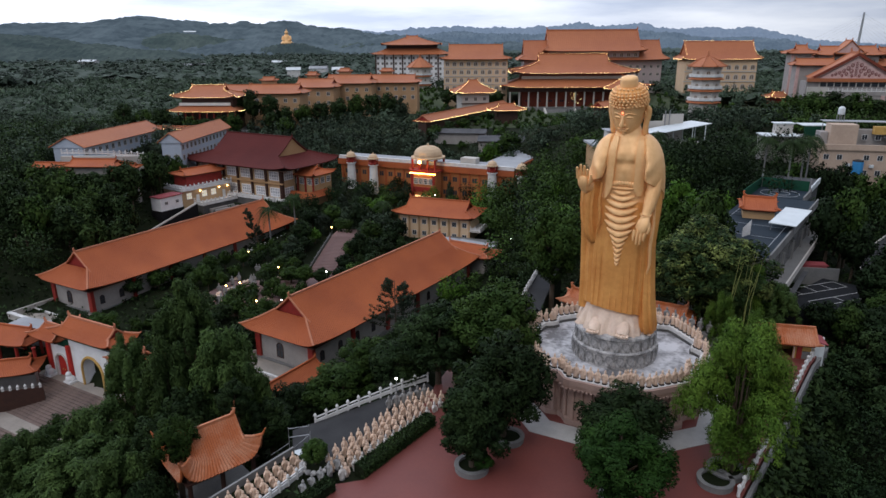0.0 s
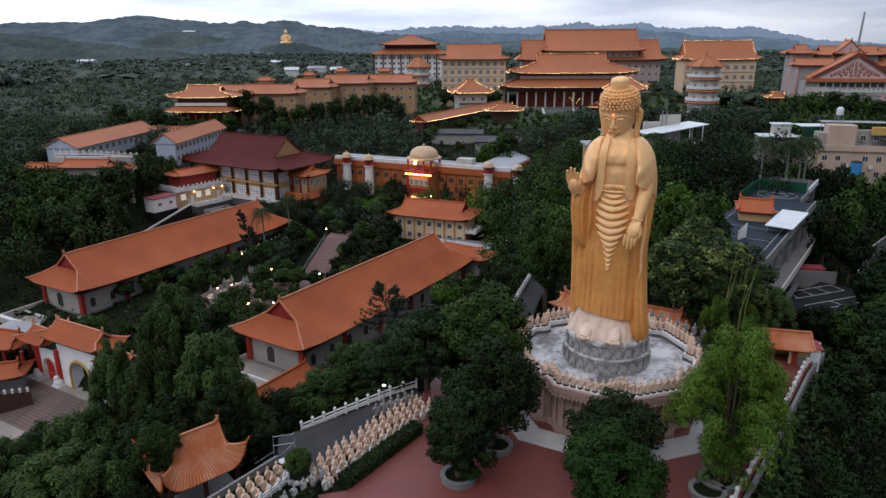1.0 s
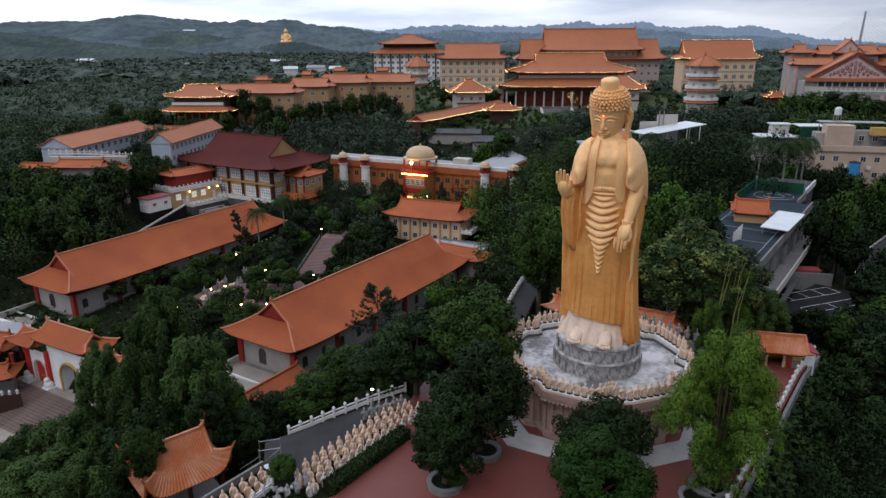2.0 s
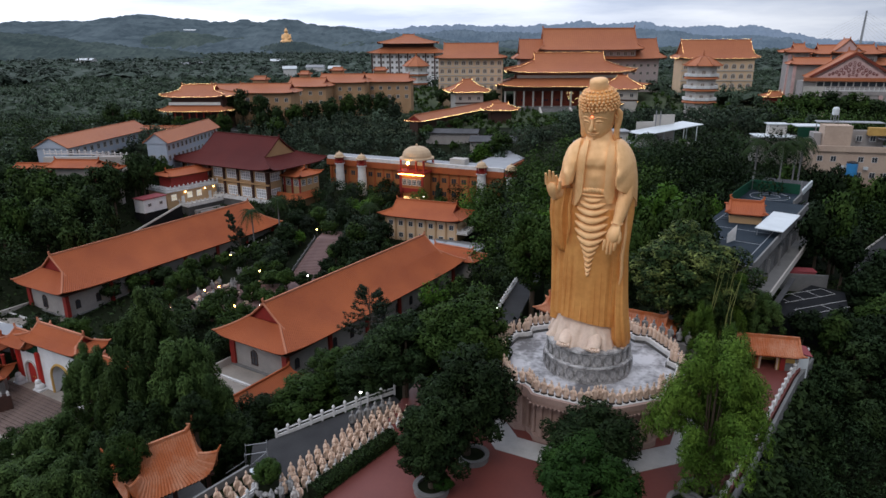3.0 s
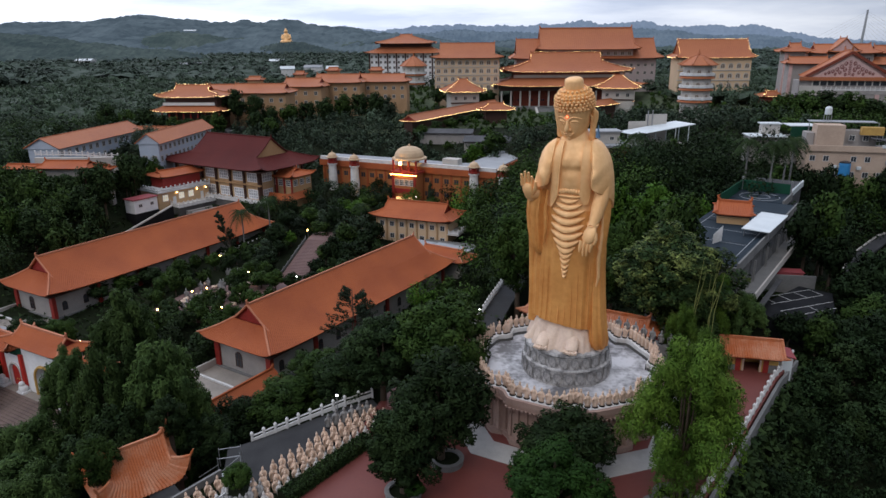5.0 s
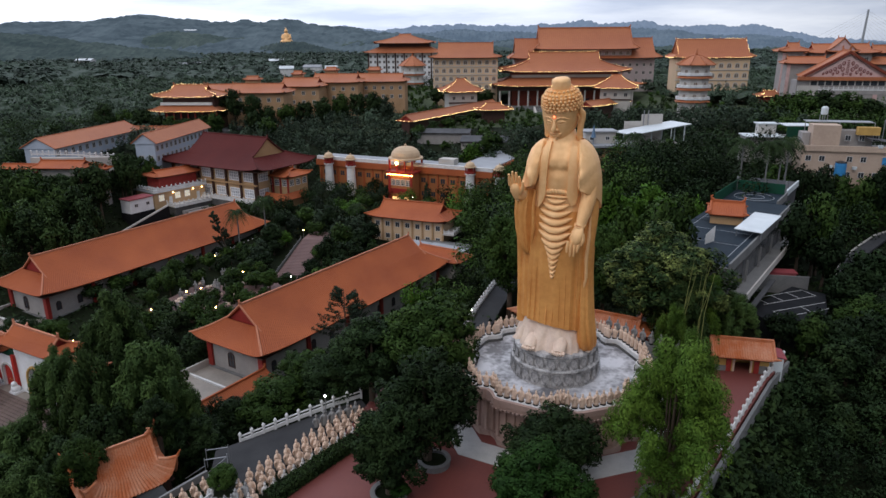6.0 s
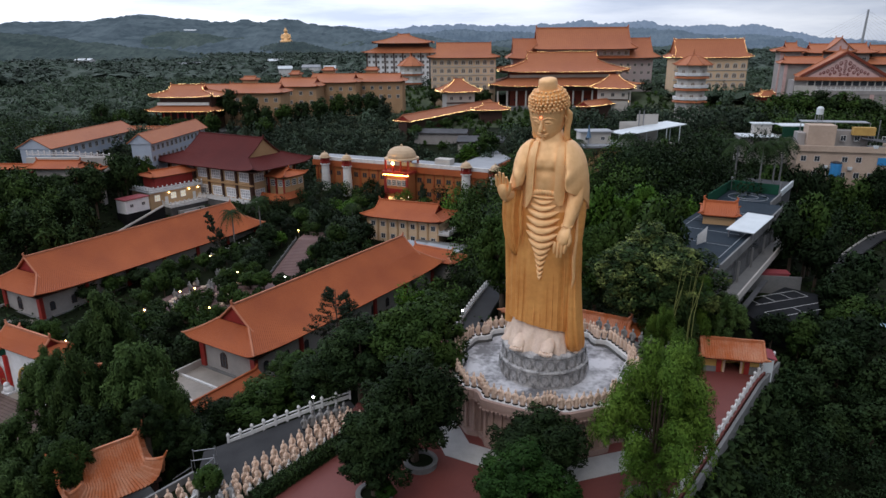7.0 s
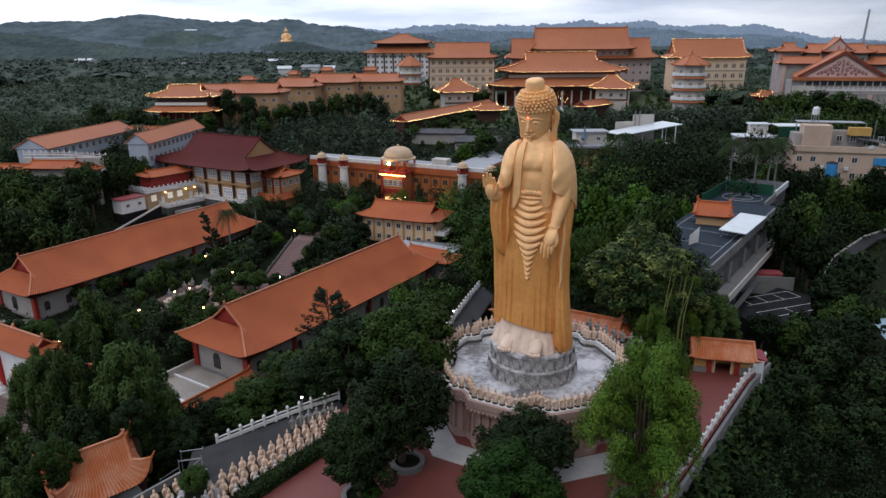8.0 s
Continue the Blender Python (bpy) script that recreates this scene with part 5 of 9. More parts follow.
part("frieze", boxes((-13.8, -6.7, -1.3, 1.3, -16.6, -15.1), (6.7, 13.8, -1.3, 1.3, -16.6, -15.1), (-7.6, 7.6, -1.3, 1.3, -14.58, -12.9)), M_COURT_GREEN, gate, "green painted frieze under the eaves")
for x in np.linspace(-6.2, 6.2, 7):
    part("frieze_panel", boxes((float(x) - 0.7, float(x) + 0.7, -1.42, -1.305, -14.3, -13.2)), M_WALL_PALE if int(x * 10) % 2 else M_METAL_BLUE, gate)
roof(gate, pose(0, 0.3, -12.9), 7.2, 9.4, 3.5, 2.7, g=0.5, up=0.9, tile=M_TILE, rib=0.4, amp=0.09, trim=M_RIDGE)
roof(gate, pose(-12.6, 0, -15.2), 3.0, 4.4, 3.3, 2.1, g=0.5, up=0.7, rib=0.4, amp=0.09, trim=M_RIDGE)
roof(gate, pose(12.6, 0, -15.2), 3.0, 4.4, 3.3, 2.1, g=0.5, up=0.7, rib=0.4, amp=0.09, trim=M_RIDGE)
gal = thing("covered_gallery", "covered walkway with an orange tiled roof and red columns", "gallery", pose(-97, 130.5, 0, 0, 0, -16))
part("floor_slab", boxes((-14, 8, -3.4, 3.4, -27, -22.8)), M_CONCRETE, gal)
roof(gal, pose(-2, 0, -17.0), 11, 12.5, 4.2, 2.4, g=0.5, up=0.6, rib=0.4, amp=0.07)
columns(gal, M_RED, "s", 12, 3.0, -22.8, -17.1, 6, r=0.35, off=0, square=False)
columns(gal, M_RED, "n", 12, 3.0, -22.8, -17.1, 6, r=0.35, off=0, square=False)
part("flat_roof", boxes((-6, 7, 5.0, 11, -24, -17.9)), M_ROOF_GREY, gal)
gal2 = thing("covered_gallery", "low side gallery with an orange tiled roof", "gallery", pose(-93.0, 119.5, 0, 0, 0, 14))
part("wall", boxes((-12, 8, 0.5, 2.0, -27, -20.2)), M_WALL_GREY, gal2)
roof(gal2, pose(-2, 0, -20.2), 10, 11.5, 3.4, 2.0, g=0.5, up=0.5, rib=0.4, amp=0.07)
part("dark_rail", boxes((-8, 11, -5.2, -4.9, -27, -22.4)), M_BROWN, gal2)
base = None
for i in range(14):
    m = pose(-7 + i * 1.35, -5.05, -22.4)
    if base is None:
        bm = bmesh.new()
        lathe(bm, [(0.28, 0), (0.22, 0.25), (0.3, 0.6), (0.16, 0.85), (0.05, 1.05)], 8)
        base = part("rail_finial", bm, M_WHITE, gal2)
        base.matrix_basis = m
    else:
        again(base, gal2, m)
M_STAIR = mat("brownish_stair_stone", (0.2, 0.14, 0.12), (0.11, 0.08, 0.07), rough=0.8, scale=0.4, fine=3.0)
stair = thing("grand_stair", "wide grey stone stair that descends from the gate", "stair", pose(-71.6, 120.9, 0, 0, 0, -29), kind="structure")
bm = bmesh.new()
tread = None
for i in range(34):
    d = 3.2 + i * 0.66 + (3.4 if i >= 15 else 0)
    m = pose(0, -d, GZ - 0.2 * i)
    if tread is None:
        tread = part("step", boxes((-17, 13, -0.58, 0.1, -1.4, -0.02), bevel=0.02), M_STAIR, stair)
        tread.matrix_basis = m
    else:
        again(tread, stair, m)
part("landing", boxes((-17, 13, -3.3, 1.6, GZ - 3, GZ - 0.06), (-17, 13, -16.6, -12.9, GZ - 5.4, GZ - 2.9)), M_PAVE_BEIGE, stair)

# ---- small pavilion near the terrace ----
pav = thing("garden_pavilion", "small open pavilion with a weathered orange tiled roof", "pavilion", pose(-30.0, 71.4, -0.3, 0, 0, 42))
part("base_slab", boxes((-4.8, 4.8, -3.9, 3.9, -20, -11.6)), M_CONCRETE, pav)
part("bench_wall", boxes((-4.1, 4.1, -3.25, -2.85, -11.6, -10.5), (-4.1, 4.1, 2.85, 3.25, -11.6, -10.5)), M_WALL_TAN, pav)
columns(pav, M_BROWN, "s", 4.1, 3.0, -11.6, -6.4, 3, r=0.3, off=0, square=False)
columns(pav, M_BROWN, "n", 4.1, 3.0, -11.6, -6.4, 3, r=0.3, off=0, square=False)
roof(pav, pose(0, 0, -6.9), 3.5, 5.2, 4.2, 4.5, g=0.6, up=2.9, tile=M_TILE_NEAR, rib=0.42, amp=0.14, ridge=0.4, gable_mat=M_TILE_NEAR)

# ---- gate house at the terrace's east end ----
eg = thing("gate_house", "small ochre gate house with an orange tiled roof and red pillars", "gate house", pose(52.4, 91.6, 0, 0, 0, -13))
bm = bmesh.new()
arch_wall(bm, -3.8, 3.8, PZ, -0.9, 0.2, 2.2, 2.5, -0.25, 0.25)
part("wall", bm, M_OCHRE, eg)
part("back_wall", boxes((-3.8, 3.8, 2.8, 3.2, PZ, -0.9), (-3.8, -3.4, 0.25, 2.8, PZ, -0.9), (3.4, 3.8, 0.25, 2.8, PZ, -0.9)), M_OCHRE, eg)
for x in (-1.7, 2.1):
    part("pillar", boxes((x - 0.35, x + 0.35, -0.55, -0.26, PZ, -0.9)), M_RED, eg)
bm = bmesh.new()
tube(bm, [(-1.0, -0.3, PZ), (-1.0, -0.3, PZ + 1.6), (-0.7, -0.3, PZ + 2.4), (0.2, -0.3, PZ + 2.65), (1.1, -0.3, PZ + 2.4), (1.4, -0.3, PZ + 1.6), (1.4, -0.3, PZ)], 0.16, 6)
part("door_surround", bm, M_FIGURE, eg)
part("stone_base", boxes((2.45, 3.85, -0.5, -0.26, PZ, PZ + 1.2)), M_CONCRETE, eg)
part("stone_base", boxes((-3.85, -2.05, -0.5, -0.26, PZ, PZ + 0.8)), M_CONCRETE, eg)
roof(eg, pose(0, 1.3, -0.9), 4.3, 4.5, 2.9, 1.7, g=0.98, up=0.2, tile=M_TILE_NEAR, rib=0.36, amp=0.1, gable_mat=M_RUST, finials=False)
shed = thing("lean_to_shed", "small shed with a dull red sheet roof and white side", "shed", pose(57.9, 92.6, 0, 0, 0, -13))
part("body", boxes((-1.2, 0.9, -1.2, 2.2, -8, -1.6)), M_METAL_WHITE, shed)
bm = bmesh.new()
bar(bm, (-1.5, 0.5, -0.9), (1.3, 0.5, -1.5), 3.6, 0.12)
part("sheet_roof", bm, M_RUST, shed)

# ---- gallery behind the statue ----
back = thing("rear_gallery", "low gallery with a red-orange tiled roof behind the basin", "gallery", pose(35.5, 96.8, 0, 0, 0, -29))
part("wall", boxes((-16, 3.5, 1.0, 3.0, -8, 0.8)), M_RED, back)
columns(back, M_RED, "s", 9.0, 1.2, -4, 0.6, 9, r=0.22, off=0, square=False, span=9.0)
roof(back, pose(-6.5, 1.0, 0.6), 9.5, 11, 2.6, 1.9, g=0.5, up=0.6, tile=M_TILE_NEAR, rib=0.4, amp=0.1)


# ---- middle distance and far halls ----
WIN_FAR = WindowKind(M_WALL_PALE, M_GLASS, 2.0, 2.2, mullions=1, bars=0, frame_w=0.25)
# the arched pane's dark tan imitates shade inside a recess
WIN_FAR_ARCH = WindowKind(M_WALL_PALE, mat("shaded_arch_recess", (0.2, 0.13, 0.085), (0.1, 0.075, 0.06), rough=0.5, spec=0.3, bump=0), 2.8, 3.1, arched=True, mullions=1, bars=0, frame_w=0.4)
WIN_RED = WindowKind(M_RED, M_GLASS, 3.0, 2.0, mullions=1, bars=0, frame_w=0.3)
WIN_SMALL = WindowKind(M_WHITE, M_GLASS, 1.3, 1.1, mullions=1, bars=0, frame_w=0.1)


def body(parent, L, W, z0, z1, material, name="wall"):
    FOOT.append((parent.matrix_basis.inverted(), L + 1, W + 1))
    return part(name, boxes((-L, L, -W, W, z0, z1)), material, parent)


def balustrade(parent, pts, h=1.1, step=2.2, material=M_WHITE, finial=0.24):
    """White stone rails between capped posts, along points on the floor."""
    post = None
    for a, b in zip(pts, pts[1:]):
        a, b = Vector(a), Vector(b)
        n = max(1, round((b - a).length / step))
        for i in range(n + (b == Vector(pts[-1]))):
            p = a.lerp(b, i / n)
            m = Matrix.Translation(p)
            if post is None:
                bm = boxes((-0.13, 0.13, -0.13, 0.13, -0.1, h))
                lathe(bm, [(0.1, h), (finial, h + 0.12), (finial * 0.9, h + 0.3), (0.06, h + 0.5)], 8)
                post = part("post", bm, material, parent)
                post.matrix_basis = m
            else:
                again(post, parent, m)
        for i in range(n):
            p, q = a.lerp(b, i / n), a.lerp(b, (i + 1) / n)
            bm = bmesh.new()
            for z, t in ((h * 0.86, 0.16), (h * 0.3, 0.5)):
                bar(bm, p + Vector((0, 0, z)), q + Vector((0, 0, z)), 0.14, t)
            part("rail", bm, material, parent)


# hall with the maroon roof
d = thing("maroon_roof_hall", "large tan hall with dark columns under a maroon tiled roof", "hall", pose(-71.5, 251.5, 0, 0, 0, -30))
body(d, 21.5, 10.8, -20, 1.6, M_WALL_WARM)
roof(d, pose(1.2, 0, 1.4), 16.8, 26, 15, 9.4, g=0.55, up=1.3, tile=M_TILE_MAROON, rib=0.6, amp=0.05, gable_mat=M_WALL_TAN, c=0.45)
WIN_HALL = WindowKind(M_GATE_WHITE, M_PALE_PANE, 4.7, 3.4, mullions=3, bars=2, frame_w=0.3)
for z in (-9.4, -3.4):
    window_row(d, WIN_HALL, "s", 21.5, 10.8, z, 6)
    window_row(d, WIN_HALL, "e", 21.5, 10.8, z, 3)
columns(d, M_BROWN, "s", 21.5, 10.8, -10.5, 1.2, 7, r=0.42, off=0.5)
columns(d, M_BROWN, "e", 21.5, 10.8, -10.5, 1.2, 4, r=0.42, off=0.5)
part("band", boxes((-22.4, 22.4, -11.7, -10.81, -4.6, -4.0)), M_WALL_TAN, d)
part("terrace", boxes((-9, 24, -15.0, -10.81, -20, -10.0)), M_CONCRETE_DARK, d)
part("terrace_edge", boxes((-9.2, 24.2, -15.2, -10.83, -9.99, -9.7)), M_WHITE, d)
balustrade(d, [(-9, -14.9, -9.7), (23, -14.9, -9.7)], 1.2, 2.0)
ann = thing("hall_wing", "two-storey tan wing with orange hipped roofs and white windows", "annex", pose(-49.4, 240.0, 0, 0, 0, -30))
body(ann, 5.4, 5.0, -20, -1.8, M_WALL_TAN)
roof(ann, pose(0, 0, -1.8), 3.4, 6.6, 6.2, 2.2, g=0.3, up=0.8, rib=0.6, amp=0.05)
window_row(ann, WIN_LONG, "s", 5.4, 5.0, -5.2, 3)
window_row(ann, WIN_LONG, "e", 5.4, 5.0, -5.2, 3)
columns(ann, M_RED, "s", 5.4, 5.0, -12, -2, 4, r=0.3, off=0.3)
skirt_roof(ann, pose(0, -2.5, 0), 7.0, 6.6, 5.4, 5.0, -9.6, -7.4, up=0.4, rib=0.6, amp=0.05)


ter = thing("terrace_house", "tan terrace house with lit windows and white balustrades", "house", pose(-90.9, 236.5, 0, 0, 0, 54))
body(ter, 10, 6, -20, -5.6, M_WALL_WARM)
part("upper_storey", boxes((-5, 10, -1.5, 6, -5.2, -1.2)), M_RED, ter)
roof(ter, pose(2.5, 2.0, -1.2), 7.0, 8.8, 4.8, 1.6, g=0.4, up=0.4, rib=0.6, amp=0.05)
part("roof_slab", boxes((-10.5, 10.5, -6.7, 6, -5.6, -5.2)), M_WHITE, ter)
balustrade(ter, [(-10.3, 4.0, -5.2), (-10.3, -6.5, -5.2), (10.3, -6.5, -5.2)], 1.3, 1.7, finial=0.3)
part("terrace", boxes((-5.5, 10, -11, -6.01, -20, -10.8)), M_CONCRETE_DARK, ter)
part("terrace_slab", boxes((-5.9, 10.4, -11.4, -6.01, -10.8, -10.3)), M_WHITE, ter)
balustrade(ter, [(-5.7, -6.2, -10.3), (-5.7, -11.2, -10.3), (10.2, -11.2, -10.3)], 1.2, 1.7)
for k in range(4):
    part("terrace_step", boxes((-3.5 + k, 6.5 + k, -12.6 - 1.2 * k, -11.42 - 1.2 * k, -20, -12.2 - 0.5 * k)), M_WALL_GREY, ter)
WIN_LIT = WindowKind(M_WHITE, glow("lit_window", (1.0, 0.9, 0.7), 0.4), 2.2, 2.4, mullions=2, bars=1, frame_w=0.2)
for x in (-7.4, -1.2, 2.6):
    WIN_LIT.put(ter, side_pose("s", 10, 6) @ pose(x, -0.004, -8.8))
part("house_door", boxes((-4.6, -3.4, -6.12, -6.004, -10.3, -7.6)), M_WHITE, ter, "white house door")
part("house_door", boxes((6.4, 7.6, -6.12, -6.004, -10.3, -7.6)), M_WHITE, ter, "white house door")
for x in (-3.0, 5.0, 8.6):
    bm = bmesh.new()
    ball(bm, (x, -6.35, -6.3), 0.24, 8, 5)
    part("wall_lamp", bm, G_WARM, ter, "lit wall lamp")
hut = thing("white_hut", "small white hut with a flat dull red roof", "hut", pose(-93.6, 215.6, 0, 0, 0, 60))
body(hut, 4.3, 2.4, -9.3, -4.9, M_GATE_WHITE)
part("plinth", boxes((-4.5, 4.5, -2.6, 2.6, -16, -9.3)), M_ROOF_BLACK, hut, "dark stained plinth")
part("flat_roof", boxes((-4.6, 4.6, -2.7, 2.7, -4.9, -4.6)), M_RUST, hut)
window_row(hut, WIN_SMALL, "s", 4.3, 2.4, -7.4, 2)
# dark tiled slope with a pale coping, running down to the long hall
bank = thing("dark_retaining_wall", "black sloping retaining wall with a pale concrete coping", "wall", pose(0, 0, 0))
bm = bmesh.new()
lo, hi = Vector((-98.0, 198.0, -15.6)), Vector((-85.2, 219.5, -8.6))
side = Vector((0.43, -0.26, 0))
vs = [bm.verts.new(p) for p in (lo + side, hi + side, hi - side, lo - side, lo + side - Vector((0, 0, 9)), hi + side - Vector((0, 0, 14)), hi - side - Vector((0, 0, 14)), lo - side - Vector((0, 0, 9)))]
for q in ((0, 1, 2, 3), (4, 7, 6, 5), (0, 4, 5, 1), (1, 5, 6, 2), (2, 6, 7, 3), (3, 7, 4, 0)):
    bm.faces.new([vs[k] for k in q])
part("slope", bm, M_ROOF_BLACK, bank)
bm = bmesh.new()
bar(bm, lo + Vector((0, 0, 0.2)), hi + Vector((0, 0, 0.2)), 0.7, 0.4)
part("coping", bm, M_WALL_PALE, bank)

# stadium-like building with a dome and white turrets
WIN_DOME = WindowKind(M_WALL_ORANGE, M_GLASS, 2.0, 2.0, mullions=1, bars=0, frame_w=0.14)
st = thing("domed_building", "orange two-storey building with a cream dome and white flat roof", "building", pose(-4.0, 252.7, 0, 0, 0, -25))
part("wall", boxes((-36, 36, -10, 0, -20, 0.6)), M_WALL_ORANGE, st)
FOOT.append((st.matrix_basis.inverted(), 37, 11))
part("flat_roof", boxes((-36.4, 36.4, -9.4, 0.4, 0.7, 1.1)), M_ROOF_GREY, st)
part("parapet", boxes((-36.6, 36.6, -10.5, -9.6, 0.6, 1.9)), M_WHITE, st)
part("cornice", boxes((-36.8, 36.8, -10.9, -10.52, -1.6, 0.5)), M_TILE, st, "orange tiled cornice")
columns(st, M_TILE, "s", 35, 10, -14, -1.7, 19, r=0.3, off=0.2)
for z in (-5.2, -10.2):
    window_row(st, WIN_DOME, "s", 35, 10, z, 18)
part("rear_wing", boxes((22, 34, 0.42, 40, -20, 0.2)), M_WALL_ORANGE, st)
part("rear_roof", boxes((21.6, 34.4, 0.44, 40.4, 0.3, 1.0)), M_ROOF_GREY, st)
part("rear_eave", boxes((20.9, 21.58, 0.44, 40.4, -0.4, 0.6), (34.42, 35.1, 0.44, 40.4, -0.4, 0.6)), M_TILE, st, "orange tiled eave of the rear wing")
part("stair_head", boxes((14, 20, -6, -2, 1.1, 3.2)), M_WALL_PALE, st)
PORCH = pose(3.8, -1.6, 0)
part("porch", boxes((-5, 5, -15, -10.01, -20, -1.2)), M_WALL_ORANGE, st).matrix_basis = PORCH
for x in (-3.0, -1.0, 1.0, 3.0):
    WIN_LONG.put(st, PORCH @ pose(x, -15.004, -5.6) @ Matrix.Diagonal((0.8, 1, 1, 1)))
for x in (-4.4, 4.4):
    part("porch_pillar", boxes((x - 0.45, x + 0.45, -15.5, -15.01, -14, -1.3)), M_RED, st).matrix_basis = PORCH
part("porch_band", boxes((-3.9, 3.9, -15.3, -15.01, -8.4, -6.6)), M_RED, st).matrix_basis = PORCH
part("porch_cornice", boxes((-5.6, 5.6, -15.6, -9.8, -1.2, -0.5)), M_RED, st).matrix_basis = PORCH
bm = bmesh.new()
for x in np.linspace(-5.0, 5.0, 15):
    ball(bm, (float(x), -15.55, -1.6), 0.22, 6, 4)
part("light_string", bm, G_AMBER, st, "row of amber lamps under the porch cornice", kind="stuff").matrix_basis = PORCH
for x in (-4.6, -1.6, 1.6, 4.6):
    for y in (-14.8, -7.2):
        part("dome_column", boxes((x - 0.3, x + 0.3, y, y + 0.6, -0.5, 3.6)), M_RED, st).matrix_basis = PORCH
bm = bmesh.new()
lathe(bm, [(6.3, 3.6), (6.3, 4.1), (5.2, 4.2), (5.25, 5.0), (4.9, 6.0), (4.1, 7.0), (2.8, 7.7), (1.2, 8.05), (0.35, 8.1), (0.45, 8.5), (0.1, 9.0)], 32, (0, -10.7, 0))
part("dome", bm, M_CREAM_DOME, st, "ribbed cream dome").matrix_basis = PORCH
bm = bmesh.new()
ball(bm, (-1.5, -14.9, 2.4), 0.55, 10, 6)
part("dome_lamp", bm, glow("bright_amber_lamp", (1.0, 0.62, 0.15), 40.0), st, "bright amber floodlight under the dome").matrix_basis = PORCH
bm = boxes((-3.2, 3.2, -15.4, -15.12, -13.8, -9.8))
part("lit_entrance", bm, glow("lit_entrance_glow", (1.0, 0.6, 0.25), 1.6), st, "warmly lit entrance").matrix_basis = PORCH
porch_light = bpy.data.lights.new("dome_light", "POINT")
porch_light.energy, porch_light.color, porch_light.shadow_soft_size = 900, (1.0, 0.55, 0.15), 0.6
pl = new("dome_light", porch_light)
pl.location = (-9.5, 233.2, 2.6)
for x, y in ((-36.0, 253.0), (-26.8, 247.0), (17.2, 229.8), (26.9, 223.6)):
    tw = thing("turret", "white tapered turret with a red belvedere and cream cap", "tower", pose(x, y, 0), group="white turrets")
    bm = bmesh.new()
    lathe(bm, [(1.9, -14), (1.7, -6), (1.45, -0.6), (1.9, -0.5), (1.9, -0.1)], 16)
    part("shaft", bm, M_WHITE, tw)
    for k in range(6):
        a = k * math.pi / 3
        bm = bmesh.new()
        lathe(bm, [(0.24, -0.1), (0.24, 2.0)], 6, (1.5 * math.cos(a), 1.5 * math.sin(a), 0))
        part("belvedere_column", bm, M_RED, tw)
    bm = bmesh.new()
    lathe(bm, [(0.9, -0.1), (0.9, 2.0)], 8)
    lathe(bm, [(1.95, 0.15), (1.95, 0.5)], 16)
    part("belvedere", bm, M_RED, tw, "red columned belvedere")
    bm = bmesh.new()
    lathe(bm, [(1.9, 2.0), (2.2, 2.15), (2.2, 2.4), (1.7, 2.5), (1.65, 3.0), (1.25, 3.6), (0.6, 3.95), (0.15, 4.05), (0.25, 4.3), (0.05, 4.6)], 16)
    part("cap", bm, M_CREAM_DOME, tw)

# small two-storey house before the domed building
f = thing("tiled_house", "pale tan house with an orange tiled roof and balcony", "house", pose(-1.5, 205.0, 0, 0, 0, -22))
body(f, 12.0, 4.6, -22, -8.4, M_WALL_CREAM)
roof(f, pose(0, 0, -8.4), 10.2, 13.6, 6.6, 4.0, g=0.5, up=0.7, rib=0.5, amp=0.06)
for z in (-11.6, -15.4):
    window_row(f, WIN_SQ, "s", 12.0, 4.6, z, 7)
columns(f, M_WALL_TAN, "s", 12.0, 4.6, -19, -8.6, 8, r=0.25, off=0.2)
part("terrace_roof", boxes((5, 22, -9.5, -4.61, -22, -14.6)), M_CONCRETE, f)
balustrade(f, [(12.3, -4.8, -12.2), (15.5, -4.8, -12.2), (15.5, 4.6, -12.2)], 1.0, 1.6, finial=0.16)
part("balcony_slab", boxes((12.01, 15.7, -5.0, 4.6, -12.6, -12.2)), M_WALL_PALE, f)

# long barns with pale blue walls
for bx, by, yaw, L, W in ((-132.6, 262, 84.5, 27, 5.6), (-101.0, 270, 86.5, 24, 3.7)):
    bn = thing("dormitory", "long pale blue dormitory with a gabled orange roof", "building", pose(bx, by, 0, 0, 0, yaw), group="dormitories")
    body(bn, L, W, -8, 9.0, M_WALL_BLUE)
    bm = bmesh.new()
    for s in (-1, 1):
        vs = [bm.verts.new(p) for p in ((s * L, -W, 9.0), (s * L, W, 9.0), (s * L, 0, 12.2))]
        ws = [bm.verts.new((v.co.x - s * 0.4, v.co.y, v.co.z)) for v in vs]
        bm.faces.new(vs)
        bm.faces.new(ws[::-1])
        for i in range(3):
            bm.faces.new((vs[i], vs[(i + 1) % 3], ws[(i + 1) % 3], ws[i]))
    part("gable_wall", bm, M_WALL_BLUE, bn)
    roof(bn, pose(0, 0, 8.6), L + 0.8, L + 0.8, W + 1.2, 3.6, g=1.0, up=0.0, tile=M_TILE_FAR, rib=0.8, amp=0.05, c=0.0, ridge=0.3, gable_mat=M_WALL_BLUE, soffit=None, finials=False)
    for z in (5.6, 1.8):
        window_row(bn, WIN_FAR, "s", L, W, z, 13)
    window_row(bn, WIN_FAR, "w", L, W, 2.0, 2)
wg = thing("long_wall_gallery", "low walled gallery with orange roof and white posts", "gallery", pose(-118, 218, 0, 0, 0, -4))
part("wall", boxes((-20, 15, -1, 1, -12, 4.6)), M_WALL_GREY, wg)
roof(wg, pose(-2.5, 0, 4.6), 17.5, 18.5, 2.4, 1.2, g=0.5, up=0.2, rib=0.6, amp=0.05, finials=False)
